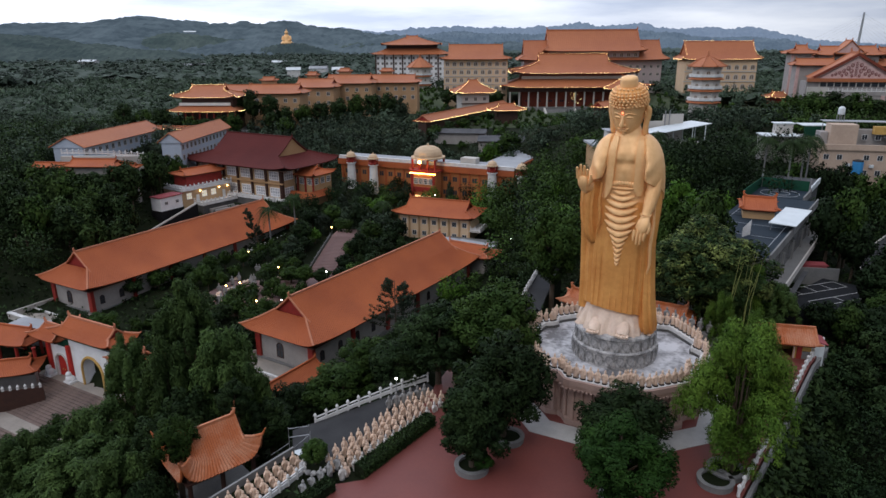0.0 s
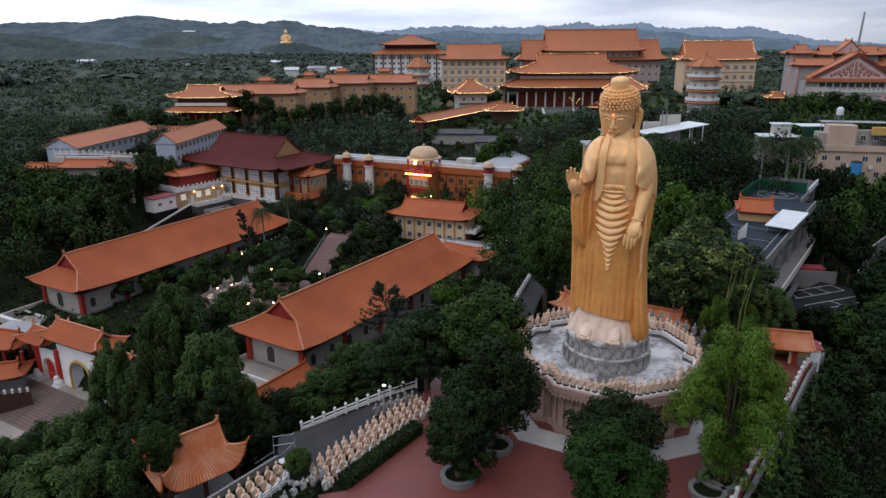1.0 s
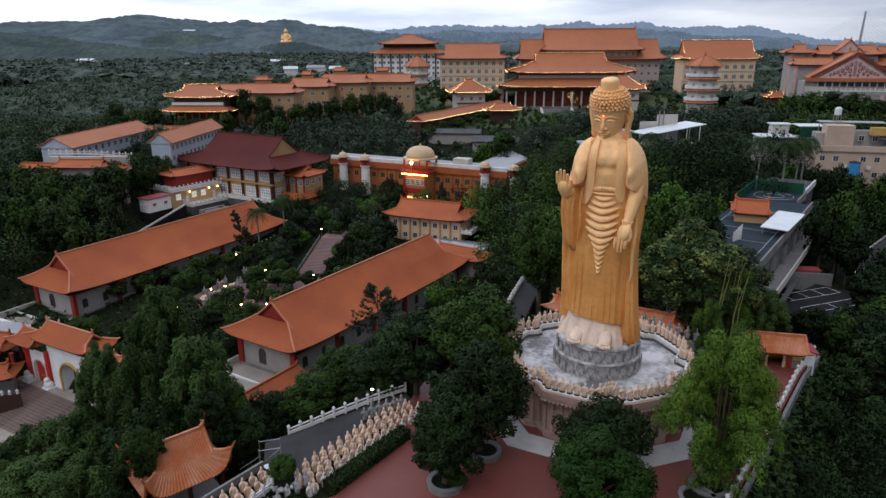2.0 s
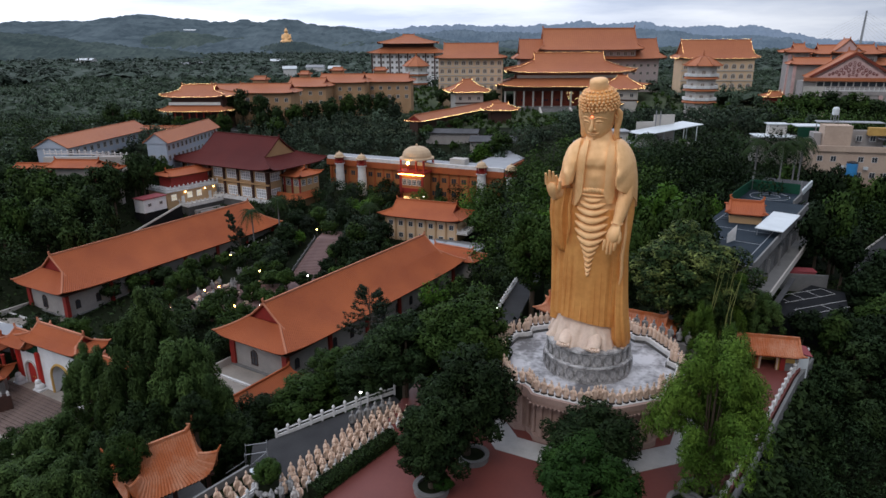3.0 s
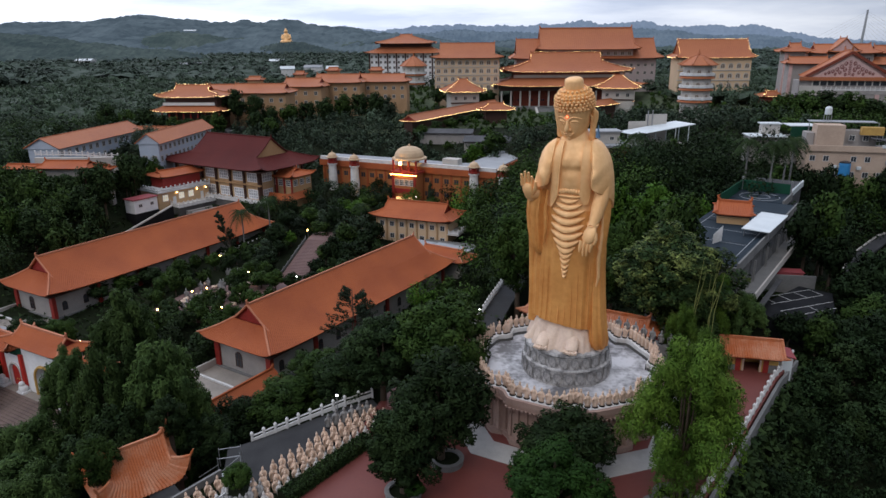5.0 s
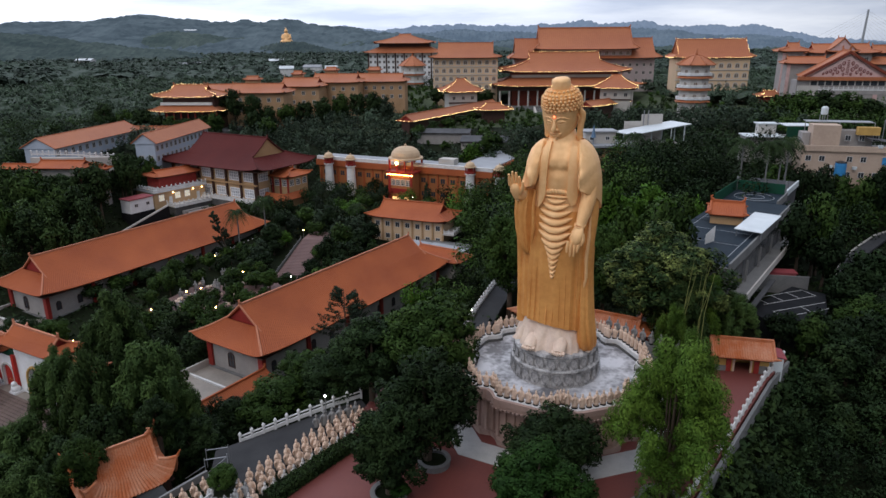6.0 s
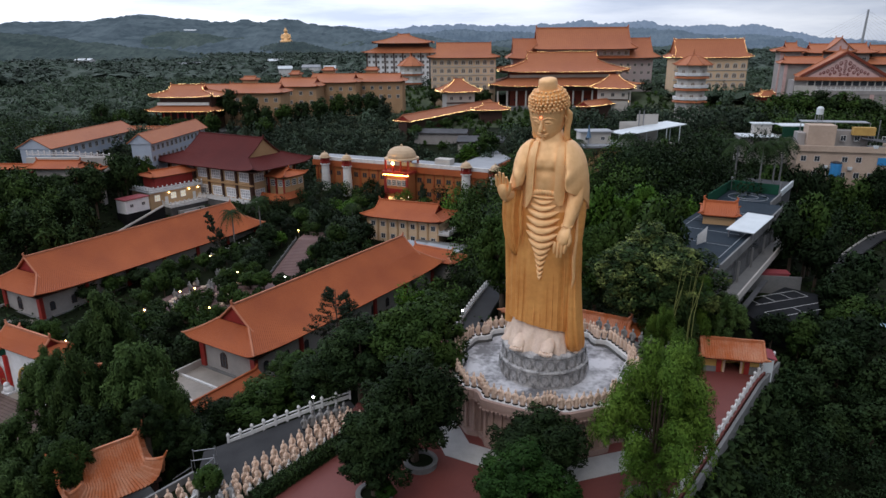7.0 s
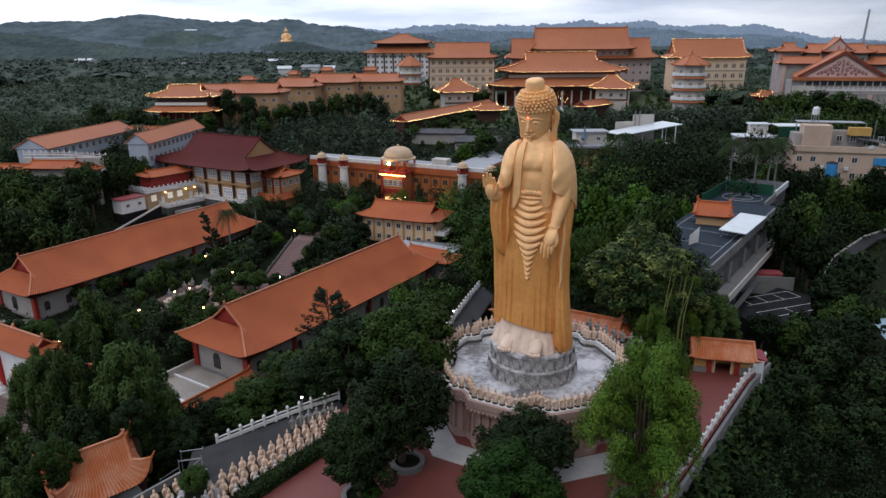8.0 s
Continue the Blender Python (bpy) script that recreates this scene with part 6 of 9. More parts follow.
body(thing("gate_lodge", "small lodge with an orange roof and red pillars", "lodge", pose(-116, 216, 0, 0, 0, -4)), 7.5, 3, -12, 5.6, M_WALL_GREY)
lodge = bpy.data.objects["gate_lodge"]
roof(lodge, pose(0, 0, 5.6), 7.5, 9, 4.4, 1.8, g=0.4, up=0.4, rib=0.6, amp=0.05)
columns(lodge, M_RED, "s", 7.5, 3, -2, 5.4, 2, r=0.5, off=0.4)
bal = thing("balustrade", "white balustrade with tall capped posts", "balustrade")
balustrade(bal, [(-133, 227, 7.6), (-118, 225.5, 7.6), (-103, 223.5, 7.0)], 1.3, 2.2, finial=0.3)
part("kerb", boxes((-133, -103, 225.9, 227.5, 0, 6.9)), M_WALL_PALE, bal)

# hall hung with lights
lit = thing("lit_hall", "two-tiered orange-roofed hall edged with strings of lights", "hall", pose(-114, 331, 0, 0, 0, -3))
body(lit, 12.5, 7.5, -5, 19.6, M_BROWN)
part("white_band", boxes((-13.4, 11.6, -8.6, -7.51, 15.9, 17.2)), M_WHITE, lit)
roof(lit, pose(-1.2, 0, 19.6), 8.4, 15.6, 9.5, 5.2, g=0.4, up=1.2, tile=M_TILE_FAR, rib=0.9, amp=0.05, lights="ehr", light_r=0.115, light_step=1.2)
skirt_roof(lit, pose(-1.2, 0, 0), 17, 11.5, 12.5, 7.5, 13.0, 15.6, up=0.9, tile=M_TILE_FAR, rib=0.9, amp=0.05, lights=True, light_r=0.115, light_step=1.2)
columns(lit, M_RED, "s", 14, 9.5, 2, 13.0, 9, r=0.4, off=0, square=False)
part("plinth", boxes((-19, 19, -12, 10, -6, 4)), M_CONCRETE, lit)
low = thing("lit_wall_walk", "low orange-roofed wall walk with a string of lights", "wall", pose(-118, 300, 0, 0, 0, -3))
part("wall", boxes((-17, 15, -0.6, 0.6, -8, 7.2)), M_RED, low)
roof(low, pose(-1, 0, 7.4), 16, 16.5, 2.0, 1.1, g=0.6, up=0.1, tile=M_TILE_FAR, rib=0.9, amp=0.04, lights="e", light_r=0.115, light_step=1.1, finials=False)

# row of tan lodgings with orange roofs
for k, (x, y, L, W, ze, zr, yaw) in enumerate(((-88, 352, 15, 8, 20.0, 24.0, -4), (-71, 378, 11.5, 8, 21.5, 25.5, -6), (-54, 392, 14, 8, 22.8, 27, -6), (-30, 404, 15, 8, 22.5, 26.5, -3), (-110, 358, 10, 7, 20.5, 23.5, -3))):
    r = thing("tan_lodging", "tan lodging block with an orange tiled roof among trees", "building", pose(x, y, 0, 0, 0, yaw), group="tan lodgings")
    body(r, L, W, -4, ze, M_WALL_SAND)
    roof(r, pose(0, 0, ze), L - 1.5, L + 1.6, W + 1.8, zr - ze, g=0.5, up=0.6, tile=M_TILE_FAR, rib=0.9, amp=0.05)
    for z in (ze - 4.6, ze - 9.4):
        window_row(r, WIN_FAR, "s", L, W, z, int(L / 2.4))
    if k < 4:
        part("roof_block", boxes((-L * 0.5, -L * 0.05, 1.5, 6.0, ze + 1.0, zr + 2.0)), M_WALL_SAND, r)
        roof(r, pose(-L * 0.27, 3.7, zr + 2.0), L * 0.2, L * 0.28, 3.2, 1.6, g=0.5, up=0.3, tile=M_TILE_FAR, rib=0.9, amp=0.05, finials=False)

# hotel with a two-tiered roof
ho = thing("guest_house", "white multi-storey guest house with a tiered orange roof", "building", pose(-27, 605, 0, 0, 0, -2))
body(ho, 31, 13, 0, 36, M_GATE_WHITE)
columns(ho, M_BROWN, "s", 31, 13, 0, 36, 9, r=0.55, off=0.3)
body(ho, 22, 9, 36, 44, M_BROWN, "attic")
roof(ho, pose(0, 0, 44), 5, 26, 15, 7.5, g=0.1, up=1.2, tile=M_TILE_FAR, rib=1.5, amp=0.04)
skirt_roof(ho, pose(0, 0, 0), 34.5, 17, 22, 9, 36, 41, up=1.0, tile=M_TILE_FAR, rib=1.5, amp=0.04)
for z in (32.0, 27.5, 23.0, 18.5):
    window_row(ho, WIN_FAR, "s", 31, 13, z, 16)

# hall with arched windows
h2 = thing("arched_window_hall", "tan hall with rows of arched windows and an orange roof", "hall", pose(21.5, 447, 0, 0, 0, -3))
body(h2, 20.5, 10, 0, 34.6, M_WALL_CREAM)
roof(h2, pose(0, 0, 34.6), 17.5, 23, 13, 9.0, g=0.75, up=0.8, tile=M_TILE_FAR, rib=1.2, amp=0.05, gable_mat=M_TILE_FAR)
for z in (30.2, 25.2, 20.2, 15.2):
    window_row(h2, WIN_FAR_ARCH, "s", 20.5, 10, z, 9)
    window_row(h2, WIN_FAR, "e", 20.5, 10, z, 4)
for z in (28.9, 23.9, 18.9):
    part("string_course", boxes((-20.9, 20.9, -10.4, -10.02, z, z + 0.5)), M_WALL_PALE, h2)

# main shrine: great rear hall and the lit front hall
mr = thing("great_rear_hall", "huge lilac-walled hall with stepped orange roofs", "hall", pose(101, 468, 0, 0, 0, -1.5))
body(mr, 46, 11, 0, 33.6, M_WALL_LILAC)
body(mr, 30, 12.5, 33.6, 39.2, M_WALL_LILAC, "attic")
roof(mr, pose(0, 0, 33.4), 46, 50, 15, 12.5, g=0.7, up=0.8, tile=M_TILE_FAR, rib=1.5, amp=0.05, gable_mat=M_TILE_FAR)
roof(mr, pose(0, -1.5, 39.2), 30.5, 34, 16, 13.2, g=0.7, up=0.8, tile=M_TILE_FAR, rib=1.5, amp=0.05, gable_mat=M_TILE_FAR, ridge=0.8)
window_row(mr, WIN_FAR_ARCH, "s", 30, 12.5, 35.2, 13)
for z in (28.0, 23.0, 18.0, 13.0):
    window_row(mr, WIN_FAR, "s", 46, 11, z, 20)
mf = thing("main_shrine", "main shrine with two orange roofs traced by strings of lights", "shrine", pose(83.5, 440, 0, 0, 0, -1))
body(mf, 33, 11, 0, 26, M_TILE_RED)
part("pale_band", boxes((-33.4, 33.4, -11.5, -11.02, 22.6, 24.4)), M_WALL_PALE, mf)
roof(mf, pose(0, 0, 26), 22, 40, 16, 11.2, g=0.3, up=1.8, tile=M_TILE_FAR, rib=1.2, amp=0.06, c=0.5, lights="ehr", light_r=0.115, light_step=1.3, ridge=0.7)
skirt_roof(mf, pose(0, 0, 0), 46.5, 22, 33, 11, 17.8, 22.4, up=1.6, tile=M_TILE_FAR, rib=1.2, amp=0.06, lights=True, light_r=0.115, light_step=1.3)
columns(mf, M_WALL_PALE, "s", 41, 17.5, 5.5, 17.4, 15, r=0.55, off=0, square=False)
part("beam", boxes((-42, 42, -18.2, -16.8, 15.0, 17.4)), M_BROWN, mf)
part("plinth", boxes((-46, 46, -21, 12, -6, 5.4)), M_CONCRETE, mf)
window_row(mf, WIN_RED, "s", 33, 11, 8.0, 9)
bm = bmesh.new()
for i in range(26):
    ball(bm, (random.uniform(-6, 4), -17.8, random.uniform(8, 14.5)), random.uniform(0.06, 0.13), 5, 3)
part("lantern_cluster", bm, G_WARM, mf, "small warm lanterns hung in the doorway", kind="stuff")
sp = thing("shrine_stair", "broad grey stone stair up to the shrine", "stair", pose(71.5, 411, 0, 0, 0, -1), kind="structure")
tread = None
for i in range(20):
    m = pose(0, -i * 0.95, 5.2 - i * 0.26)
    if tread is None:
        tread = part("step", boxes((-8.5, 8.5, -0.95, 0.1, -3, 0)), M_CONCRETE, sp)
        tread.matrix_basis = m
    else:
        again(tread, sp, m)
for s in (-1, 1):
    bm = bmesh.new()
    bar(bm, (s * 9.2, 0, 5.2), (s * 9.2, -19, 0.2), 1.2, 2.2)
    part("stair_wall", bm, M_WALL_PALE, sp)

for x, y, yaw, L, W, ze, zr, zb, lab in ((17, 388, 12, 11.5, 9.5, 17.3, 24.0, 0, "pavilion"), (100.5, 369, -14, 11.5, 9.5, 20.0, 26.5, 0, "pavilion")):
    p = thing("corner_pavilion", "white corner pavilion whose orange roof is traced by lights", "pavilion", pose(x, y, 0, 0, 0, yaw), group="corner pavilions")
    body(p, L - 3.5, W - 3, zb, ze, M_WALL_PALE)
    roof(p, pose(0, 0, ze), 2.6, L, W, zr - ze, g=0.1, up=1.0, tile=M_TILE_FAR, rib=0.9, amp=0.05, lights="eh", light_r=0.115, light_step=0.8)
    window_row(p, WIN_FAR, "s", L - 3.5, W - 3, ze - 4.5, 3)
    part("band", boxes((-L + 3.2, L - 3.2, -W + 2.6, -W + 2.98, ze - 6.2, ze - 5.6)), M_BROWN, p)


def lit_gallery(a, b, ze, width, lab="orange-roofed cloister gallery edged with lights"):
    ax, ay, bx, by = *a, *b
    L = math.dist(a, b) / 2
    g = thing("cloister_gallery", lab, "gallery", pose((ax + bx) / 2, (ay + by) / 2, 0, 0, 0, math.degrees(math.atan2(by - ay, bx - ax))), group="cloister galleries")
    body(g, L, width * 0.5, -4, ze, M_BROWN)
    roof(g, pose(0, 0, ze), L, L + 0.8, width, width * 0.62, g=0.8, up=0.2, tile=M_TILE_FAR, rib=0.9, amp=0.05, lights="e", light_r=0.115, light_step=1.1, finials=False)
    return g


lit_gallery((-10, 312), (36, 398), 8.8, 4.4)
lit_gallery((80, 346), (108, 376), 12.0, 4.0)
sm = thing("lit_kiosk", "small kiosk with a tiled roof traced by lights", "pavilion", pose(33.0, 349, 0, 0, 0, 8))
body(sm, 5.5, 3, -2, 10.6, M_BROWN)
roof(sm, pose(0, 0, 10.6), 4.2, 9.2, 5.5, 3.2, g=0.3, up=0.9, tile=M_TILE_FAR, rib=0.9, amp=0.05, lights="eh", light_r=0.115, light_step=0.8)

# pagodas
for x, y, tip, radius, levels, zb in ((124.5, 320, 39.0, 6.6, (33.2, 27.6, 22.2, 16.8), 6), (-19, 560, 35.5, 9.0, (26.5, 19.5, 12.5), 4)):
    pg = thing("pagoda", "white tiered pagoda with an orange pointed roof", "pagoda", pose(x, y, 0, 0, 0, 10), group="pagodas")
    bm = bmesh.new()
    lathe(bm, [(radius, zb - 6), (radius, levels[0])], 8)
    part("tower", bm, M_WALL_PALE, pg)
    bm = bmesh.new()
    r2 = radius + 2.2
    lathe(bm, [(r2, levels[0] - 0.3), (r2 + 0.05, levels[0]), (r2 * 0.7, levels[0] + (tip - levels[0]) * 0.3), (r2 * 0.35, levels[0] + (tip - levels[0]) * 0.62), (0.5, tip - 1.5), (0.7, tip - 1.1), (0.1, tip + 1.2)], 8)
    part("roof", bm, M_TILE_FAR, pg)
    for i in range(8):
        a = math.pi / 4 * i
        bm = bmesh.new()
        tube(bm, [(r * math.cos(a), r * math.sin(a), z) for r, z in ((0.5, tip - 1.5), (r2 * 0.35, levels[0] + (tip - levels[0]) * 0.62 + 0.1), (r2 * 0.7, levels[0] + (tip - levels[0]) * 0.3 + 0.1), (r2 + 0.1, levels[0] + 0.1), (r2 + 0.6, levels[0] + 0.6))], 0.25, 5)
        part("hip_ridge", bm, M_TILE_FAR, pg)
    for z in levels[1:]:
        bm = bmesh.new()
        lathe(bm, [(radius + 1.5, z - 0.5), (radius + 1.6, z - 0.2), (radius + 0.1, z + 0.7)], 8)
        part("eave_ring", bm, M_TILE_FAR, pg)
        bm = bmesh.new()
        lathe(bm, [(radius + 1.3, z + 0.72), (radius + 1.3, z + 2.0)], 8)
        part("gallery_rail", bm, M_WHITE, pg)
    for z in (levels[0],) + levels[1:]:
        for i in range(8):
            a = 360 / 8 * (i + 0.5)
            WIN_FAR_ARCH.put(pg, pose(0, 0, z - 4.2, 0, 0, a + 90) @ pose(0, -radius * math.cos(math.pi / 8) - 0.02, 0) @ Matrix.Scale(0.75, 4))

# hall edged with lights
he = thing("tall_arched_hall", "tall tan hall with arched windows and a light-edged orange roof", "hall", pose(164, 408, 0, 0, 0, -4))
body(he, 20.5, 9, 0, 34.4, M_WALL_CREAM)
roof(he, pose(0, 0, 34.4), 20.0, 22.8, 10.8, 10.2, g=0.75, up=0.9, tile=M_TILE_FAR, rib=1.2, amp=0.05, gable_mat=M_TILE_FAR, lights="ehr", light_r=0.11, light_step=1.2)
for z in (28.5, 23.0, 17.5):
    window_row(he, WIN_FAR_ARCH, "s", 20.5, 9, z, 9)
for z in (27.4, 21.8):
    part("string_course", boxes((-20.9, 20.9, -9.4, -9.02, z, z + 0.5)), M_WALL_PALE, he)

# east complex with a carved pediment
ea = thing("pediment_hall", "grey hall with a carved pink pediment and orange roofs", "hall", pose(187.6, 311, 0, 0, 0, -14))
body(ea, 19.5, 5.5, 0, 26.4, M_WALL_GREY)
part("eave_beam", boxes((-19.6, 23.4, -7.4, -5.6, 26.4, 27.9)), M_TILE_FAR, ea, "orange tiled eave below the pediment")
bm = bmesh.new()
tri_ = [(-14.2, 27.92), (14.2, 27.92), (0, 37.0)]
a, b = [bm.verts.new((x, -6.3, z)) for x, z in tri_], [bm.verts.new((x, -5.6, z)) for x, z in tri_]
bm.faces.new(a)
bm.faces.new(b[::-1])
for i in range(3):
    bm.faces.new((a[i], a[(i + 1) % 3], b[(i + 1) % 3], b[i]))
part("pediment", bm, M_RELIEF, ea, "pink pediment with scrolling relief")
bm = bmesh.new()
for sx in (-1, 1):
    for cx_, cz_, r in ((2.2, 33.6, 1.0), (4.2, 32.2, 1.05), (6.4, 31.1, 1.0), (8.6, 30.3, 0.9), (10.6, 29.7, 0.75), (12.4, 29.2, 0.6), (2.4, 31.0, 1.1), (4.9, 29.8, 0.9), (7.2, 29.1, 0.7), (1.9, 29.0, 0.7)):
        for turn in (1, -1):
            tube(bm, [(sx * 0.76 * (cx_ + r * (1 - t / 7.5) * math.cos(t * turn + 0.6)), -6.36, cz_ + r * (1 - t / 7.5) * math.sin(t * turn + 0.6)) for t in np.linspace(0, 5.6, 14)], 0.14, 4)
for z in np.linspace(28.8, 34.6, 9):
    tube(bm, [(-0.55, -6.36, float(z)), (0, -6.36, float(z) + 0.45), (0.55, -6.36, float(z))], 0.16, 4)
part("scroll_relief", bm, mat("dark_pink_relief", (0.26, 0.085, 0.08)), ea, "mirrored scrolls in dark pink relief", kind="stuff")
roof(ea, pose(0, -0.6, 27.8, 0, 0, 90), 5.3, 5.3, 17.4, 11.0, g=0.995, up=0.4, tile=M_TILE_FAR, rib=1.2, amp=0.05, c=0.12, ridge=0.8, gable_mat=M_RELIEF, soffit=None)
for sx in (-1, 1):
    bm = bmesh.new()
    bar(bm, (sx * 17.2, -6.9, 28.3), (0, -6.9, 38.4), 0.7, 1.1)
    part("barge_board", bm, M_TILE_RED, ea)
part("window_band", boxes((-14, 19, -5.9, -5.52, 24.3, 26.0)), M_GLASS, ea)
for x in np.linspace(-14, 19, 12):
    part("window_post", boxes((float(x) - 0.25, float(x) + 0.25, -6.0, -5.5, 24.0, 26.4)), M_WALL_PALE, ea)
part("terrace", boxes((-11, 24, -9.5, -5.51, 20.6, 22.2)), M_WALL_GREY, ea)
balustrade(ea, [(-11, -9.3, 22.2), (24, -9.3, 22.2)], 1.3, 1.9, finial=0.2)
part("terrace_wall", boxes((-10.5, 24, -9.2, -5.53, 0, 20.6)), M_WALL_GREY, ea)
for x in (-10.2, 0.5, 11.5, 23.0):
    part("pilaster", boxes((x - 0.8, x + 0.8, -9.7, -9.21, 0, 20.6)), M_RELIEF, ea)
part("side_wing", boxes((-19, -10.6, -7, -5.52, 0, 24.0)), M_WALL_PALE, ea)
tl = thing("corner_tower", "grey corner tower with pinkish pilasters and orange roof", "tower", pose(183.2, 350, 0, 0, 0, -14))
body(tl, 5.2, 5.2, 0, 38.4, M_WALL_GREY)
roof(tl, pose(0, 0, 38.4), 2.6, 7.8, 7.4, 3.8, g=0.4, up=0.6, tile=M_TILE_FAR, rib=1.0, amp=0.05)
for x in (-4.6, 4.6):
    part("pilaster", boxes((x - 0.65, x + 0.65, -5.7, -5.21, 0, 37.6)), M_RELIEF, tl)
wl = thing("side_hall", "grey side hall with an orange tiled eave", "hall", pose(178.5, 327, 0, 0, 0, -14))
body(wl, 8.5, 4, 0, 33.2, M_WALL_GREY)
roof(wl, pose(0, 0, 33.2), 8.2, 10.2, 6, 2.8, g=0.4, up=0.5, tile=M_TILE_FAR, rib=1.0, amp=0.05)
part("pilaster", boxes((-8.4, -7.0, -4.5, -4.01, 10, 33.0)), M_RELIEF, wl)
bk = thing("stepped_roof_hall", "broad hall with several stepped orange roofs", "hall", pose(201.5, 341, 0, 0, 0, -14))
body(bk, 13, 6, 0, 37.6, M_WALL_GREY)
roof(bk, pose(0, 0, 37.6), 12.5, 16.0, 8.5, 4.0, g=0.5, up=0.7, tile=M_TILE_FAR, rib=1.0, amp=0.05)
roof(bk, pose(-1, -4.5, 38.2, 0, 0, 90), 5.0, 5.5, 7.2, 6.2, g=0.9, up=0.5, tile=M_TILE_FAR, rib=1.0, amp=0.05, gable_mat=M_RELIEF)
window_row(bk, WIN_FAR, "s", 13, 6, 33.6, 6)
rw = thing("side_hall", "grey side hall with an orange tiled eave", "hall", pose(224, 332, 0, 0, 0, -14))
body(rw, 11, 5, 0, 32.4, M_WALL_GREY)
roof(rw, pose(0, 0, 32.4), 11, 13, 7, 3.0, g=0.4, up=0.5, tile=M_TILE_FAR, rib=1.0, amp=0.05)
roof(rw, pose(-3, 6, 37.5), 6, 8.5, 6, 3.4, g=0.4, up=0.5, tile=M_TILE_FAR, rib=1.0, amp=0.05)
part("upper_wall", boxes((-8, 2, 3, 9, 32.4, 37.6)), M_WALL_GREY, rw)
rk = thing("lit_lodge", "tiny lodge with a light-edged orange roof", "lodge", pose(172, 345, 0, 0, 0, 5))
body(rk, 4, 3, 2, 16.8, M_RED)
roof(rk, pose(0, 0, 16.8), 3, 6, 4.5, 2.4, g=0.3, up=0.8, tile=M_TILE_FAR, rib=0.9, amp=0.05, lights="ehr", light_r=0.115, light_step=1.1)

# bridge pylon and stays far off
py = thing("bridge_pylon", "slender grey pylon of a far cable-stayed bridge", "bridge", pose(1213, 2000, 0))
bm = bmesh.new()
tube(bm, [(-4, 0, 0), (0, 0, 130)], [4.6, 2.9], 4)
part("mast", bm, M_ROOF_GREY, py)
for k in range(9):
    z, dx = 126 - k * 7, 210 - k * 22
    for s in (-1, 1):
        bm = bmesh.new()
        bar(bm, (0, 0, z), (s * dx, 0, 18), 0.3, 0.3)
        part("stay_cable", bm, M_STEEL, py)
part("deck", boxes((-260, 260, -9, 9, 12, 16)), M_CONCRETE, py)

# far seated statue on its wooded knoll
bm = bmesh.new()
lathe(bm, [(17, 0), (16.5, 4), (13, 7), (10.5, 11), (9.6, 16), (8.6, 20), (5.5, 23.5), (3, 24.5)], 16, sy=0.7)
ball(bm, (0, -0.5, 28.5), 5.0, 14, 10, 1.1)
ball(bm, (0, -0.5, 34.5), 2.2, 10, 6)
tube(bm, [(-8.5, 0, 20), (-11, -2, 12), (-5, -8, 8)], [3, 3, 2.2], 8)
tube(bm, [(8.5, 0, 20), (11, -2, 12), (5, -8, 8)], [3, 3, 2.2], 8)
fb = link_mesh("seated_statue", bm, M_GOLD, smooth=True)
fb.matrix_basis = pose(-349, 1540, 49) @ Matrix.Scale(0.85, 4)
tagged(fb, "distant golden seated statue on a wooded knoll", "statue")

# small houses far off among the woods
for k, (x, y, z, L, W, h, col) in enumerate(((-141, 640, 19.5, 6, 4, 2.6, 0), (-99, 640, 19.5, 5, 4, 2.6, 0), (-128, 700, 19, 9, 4, 2.4, 1), (-698, 1905, 76, 16, 9, 8, 0), (-546, 1905, 62, 12, 9, 8, 0), (-520, 1000, 16, 12, 7, 8, 0), (-330, 900, 14, 14, 6, 6, 1), (-235, 980, 15, 10, 6, 7, 0), (300, 760, 18, 11, 6, 7, 0))):
    fh = thing("farmhouse", "small pale farmhouse with a low roof far off", "house", pose(x, y, z, 0, 0, 12 - 9 * (k % 3)), group="far farmhouses")
    body(fh, L, W, -12, h, M_WHITE)
    roof(fh, pose(0, 0, h), L + 0.6, L + 0.8, W + 0.8, 2.4, g=1.0, up=0, tile=M_ROOF_GREY if col else M_METAL_WHITE, rib=2.0, amp=0.03, c=0.0, ridge=0.3, gable_mat=M_WHITE, soffit=None, finials=False)


# ---- buildings east of the terrace ----
deck = thing("court_building", "two-storey concrete building with dark sports courts on its roof", "building", pose(63.1, 126.7, 0, 0, 0, 53.5))
body(deck, 25.5, 7, -6, 8.8, M_CONCRETE)
part("court", boxes((-25.0, 2, -6.88, 6.8, 8.8, 9.0)), M_COURT, deck, "dark blue court surface")
part("court", boxes((2.3, 25.0, -6.88, 6.8, 8.8, 9.02)), M_COURT, deck, "dark blue court surface")
for k, x in enumerate((-21, -12.5, -4, 5, 13)):
    part("court_line", boxes((x, x + 0.12, -5.5, 5.5, 9.03, 9.05)), M_ROOF_GREY, deck)
for y in (-5.5, 5.5):
    part("court_line", boxes((-21, 13, y, y + 0.12, 9.055, 9.07)), M_ROOF_GREY, deck)
part("parapet", boxes((-25.5, 25.5, -7.2, -6.9, 7.9, 9.6), (25.51, 36, -4.3, -4.0, 7.9, 9.6)), M_CONCRETE, deck)
part("balcony", boxes((-25.5, 25.5, -9.6, -7.01, 3.0, 3.4)), M_CONCRETE, deck)
part("balcony_wall", boxes((-25.5, 25.5, -9.75, -9.5, 3.0, 4.3)), M_WALL_PALE, deck)
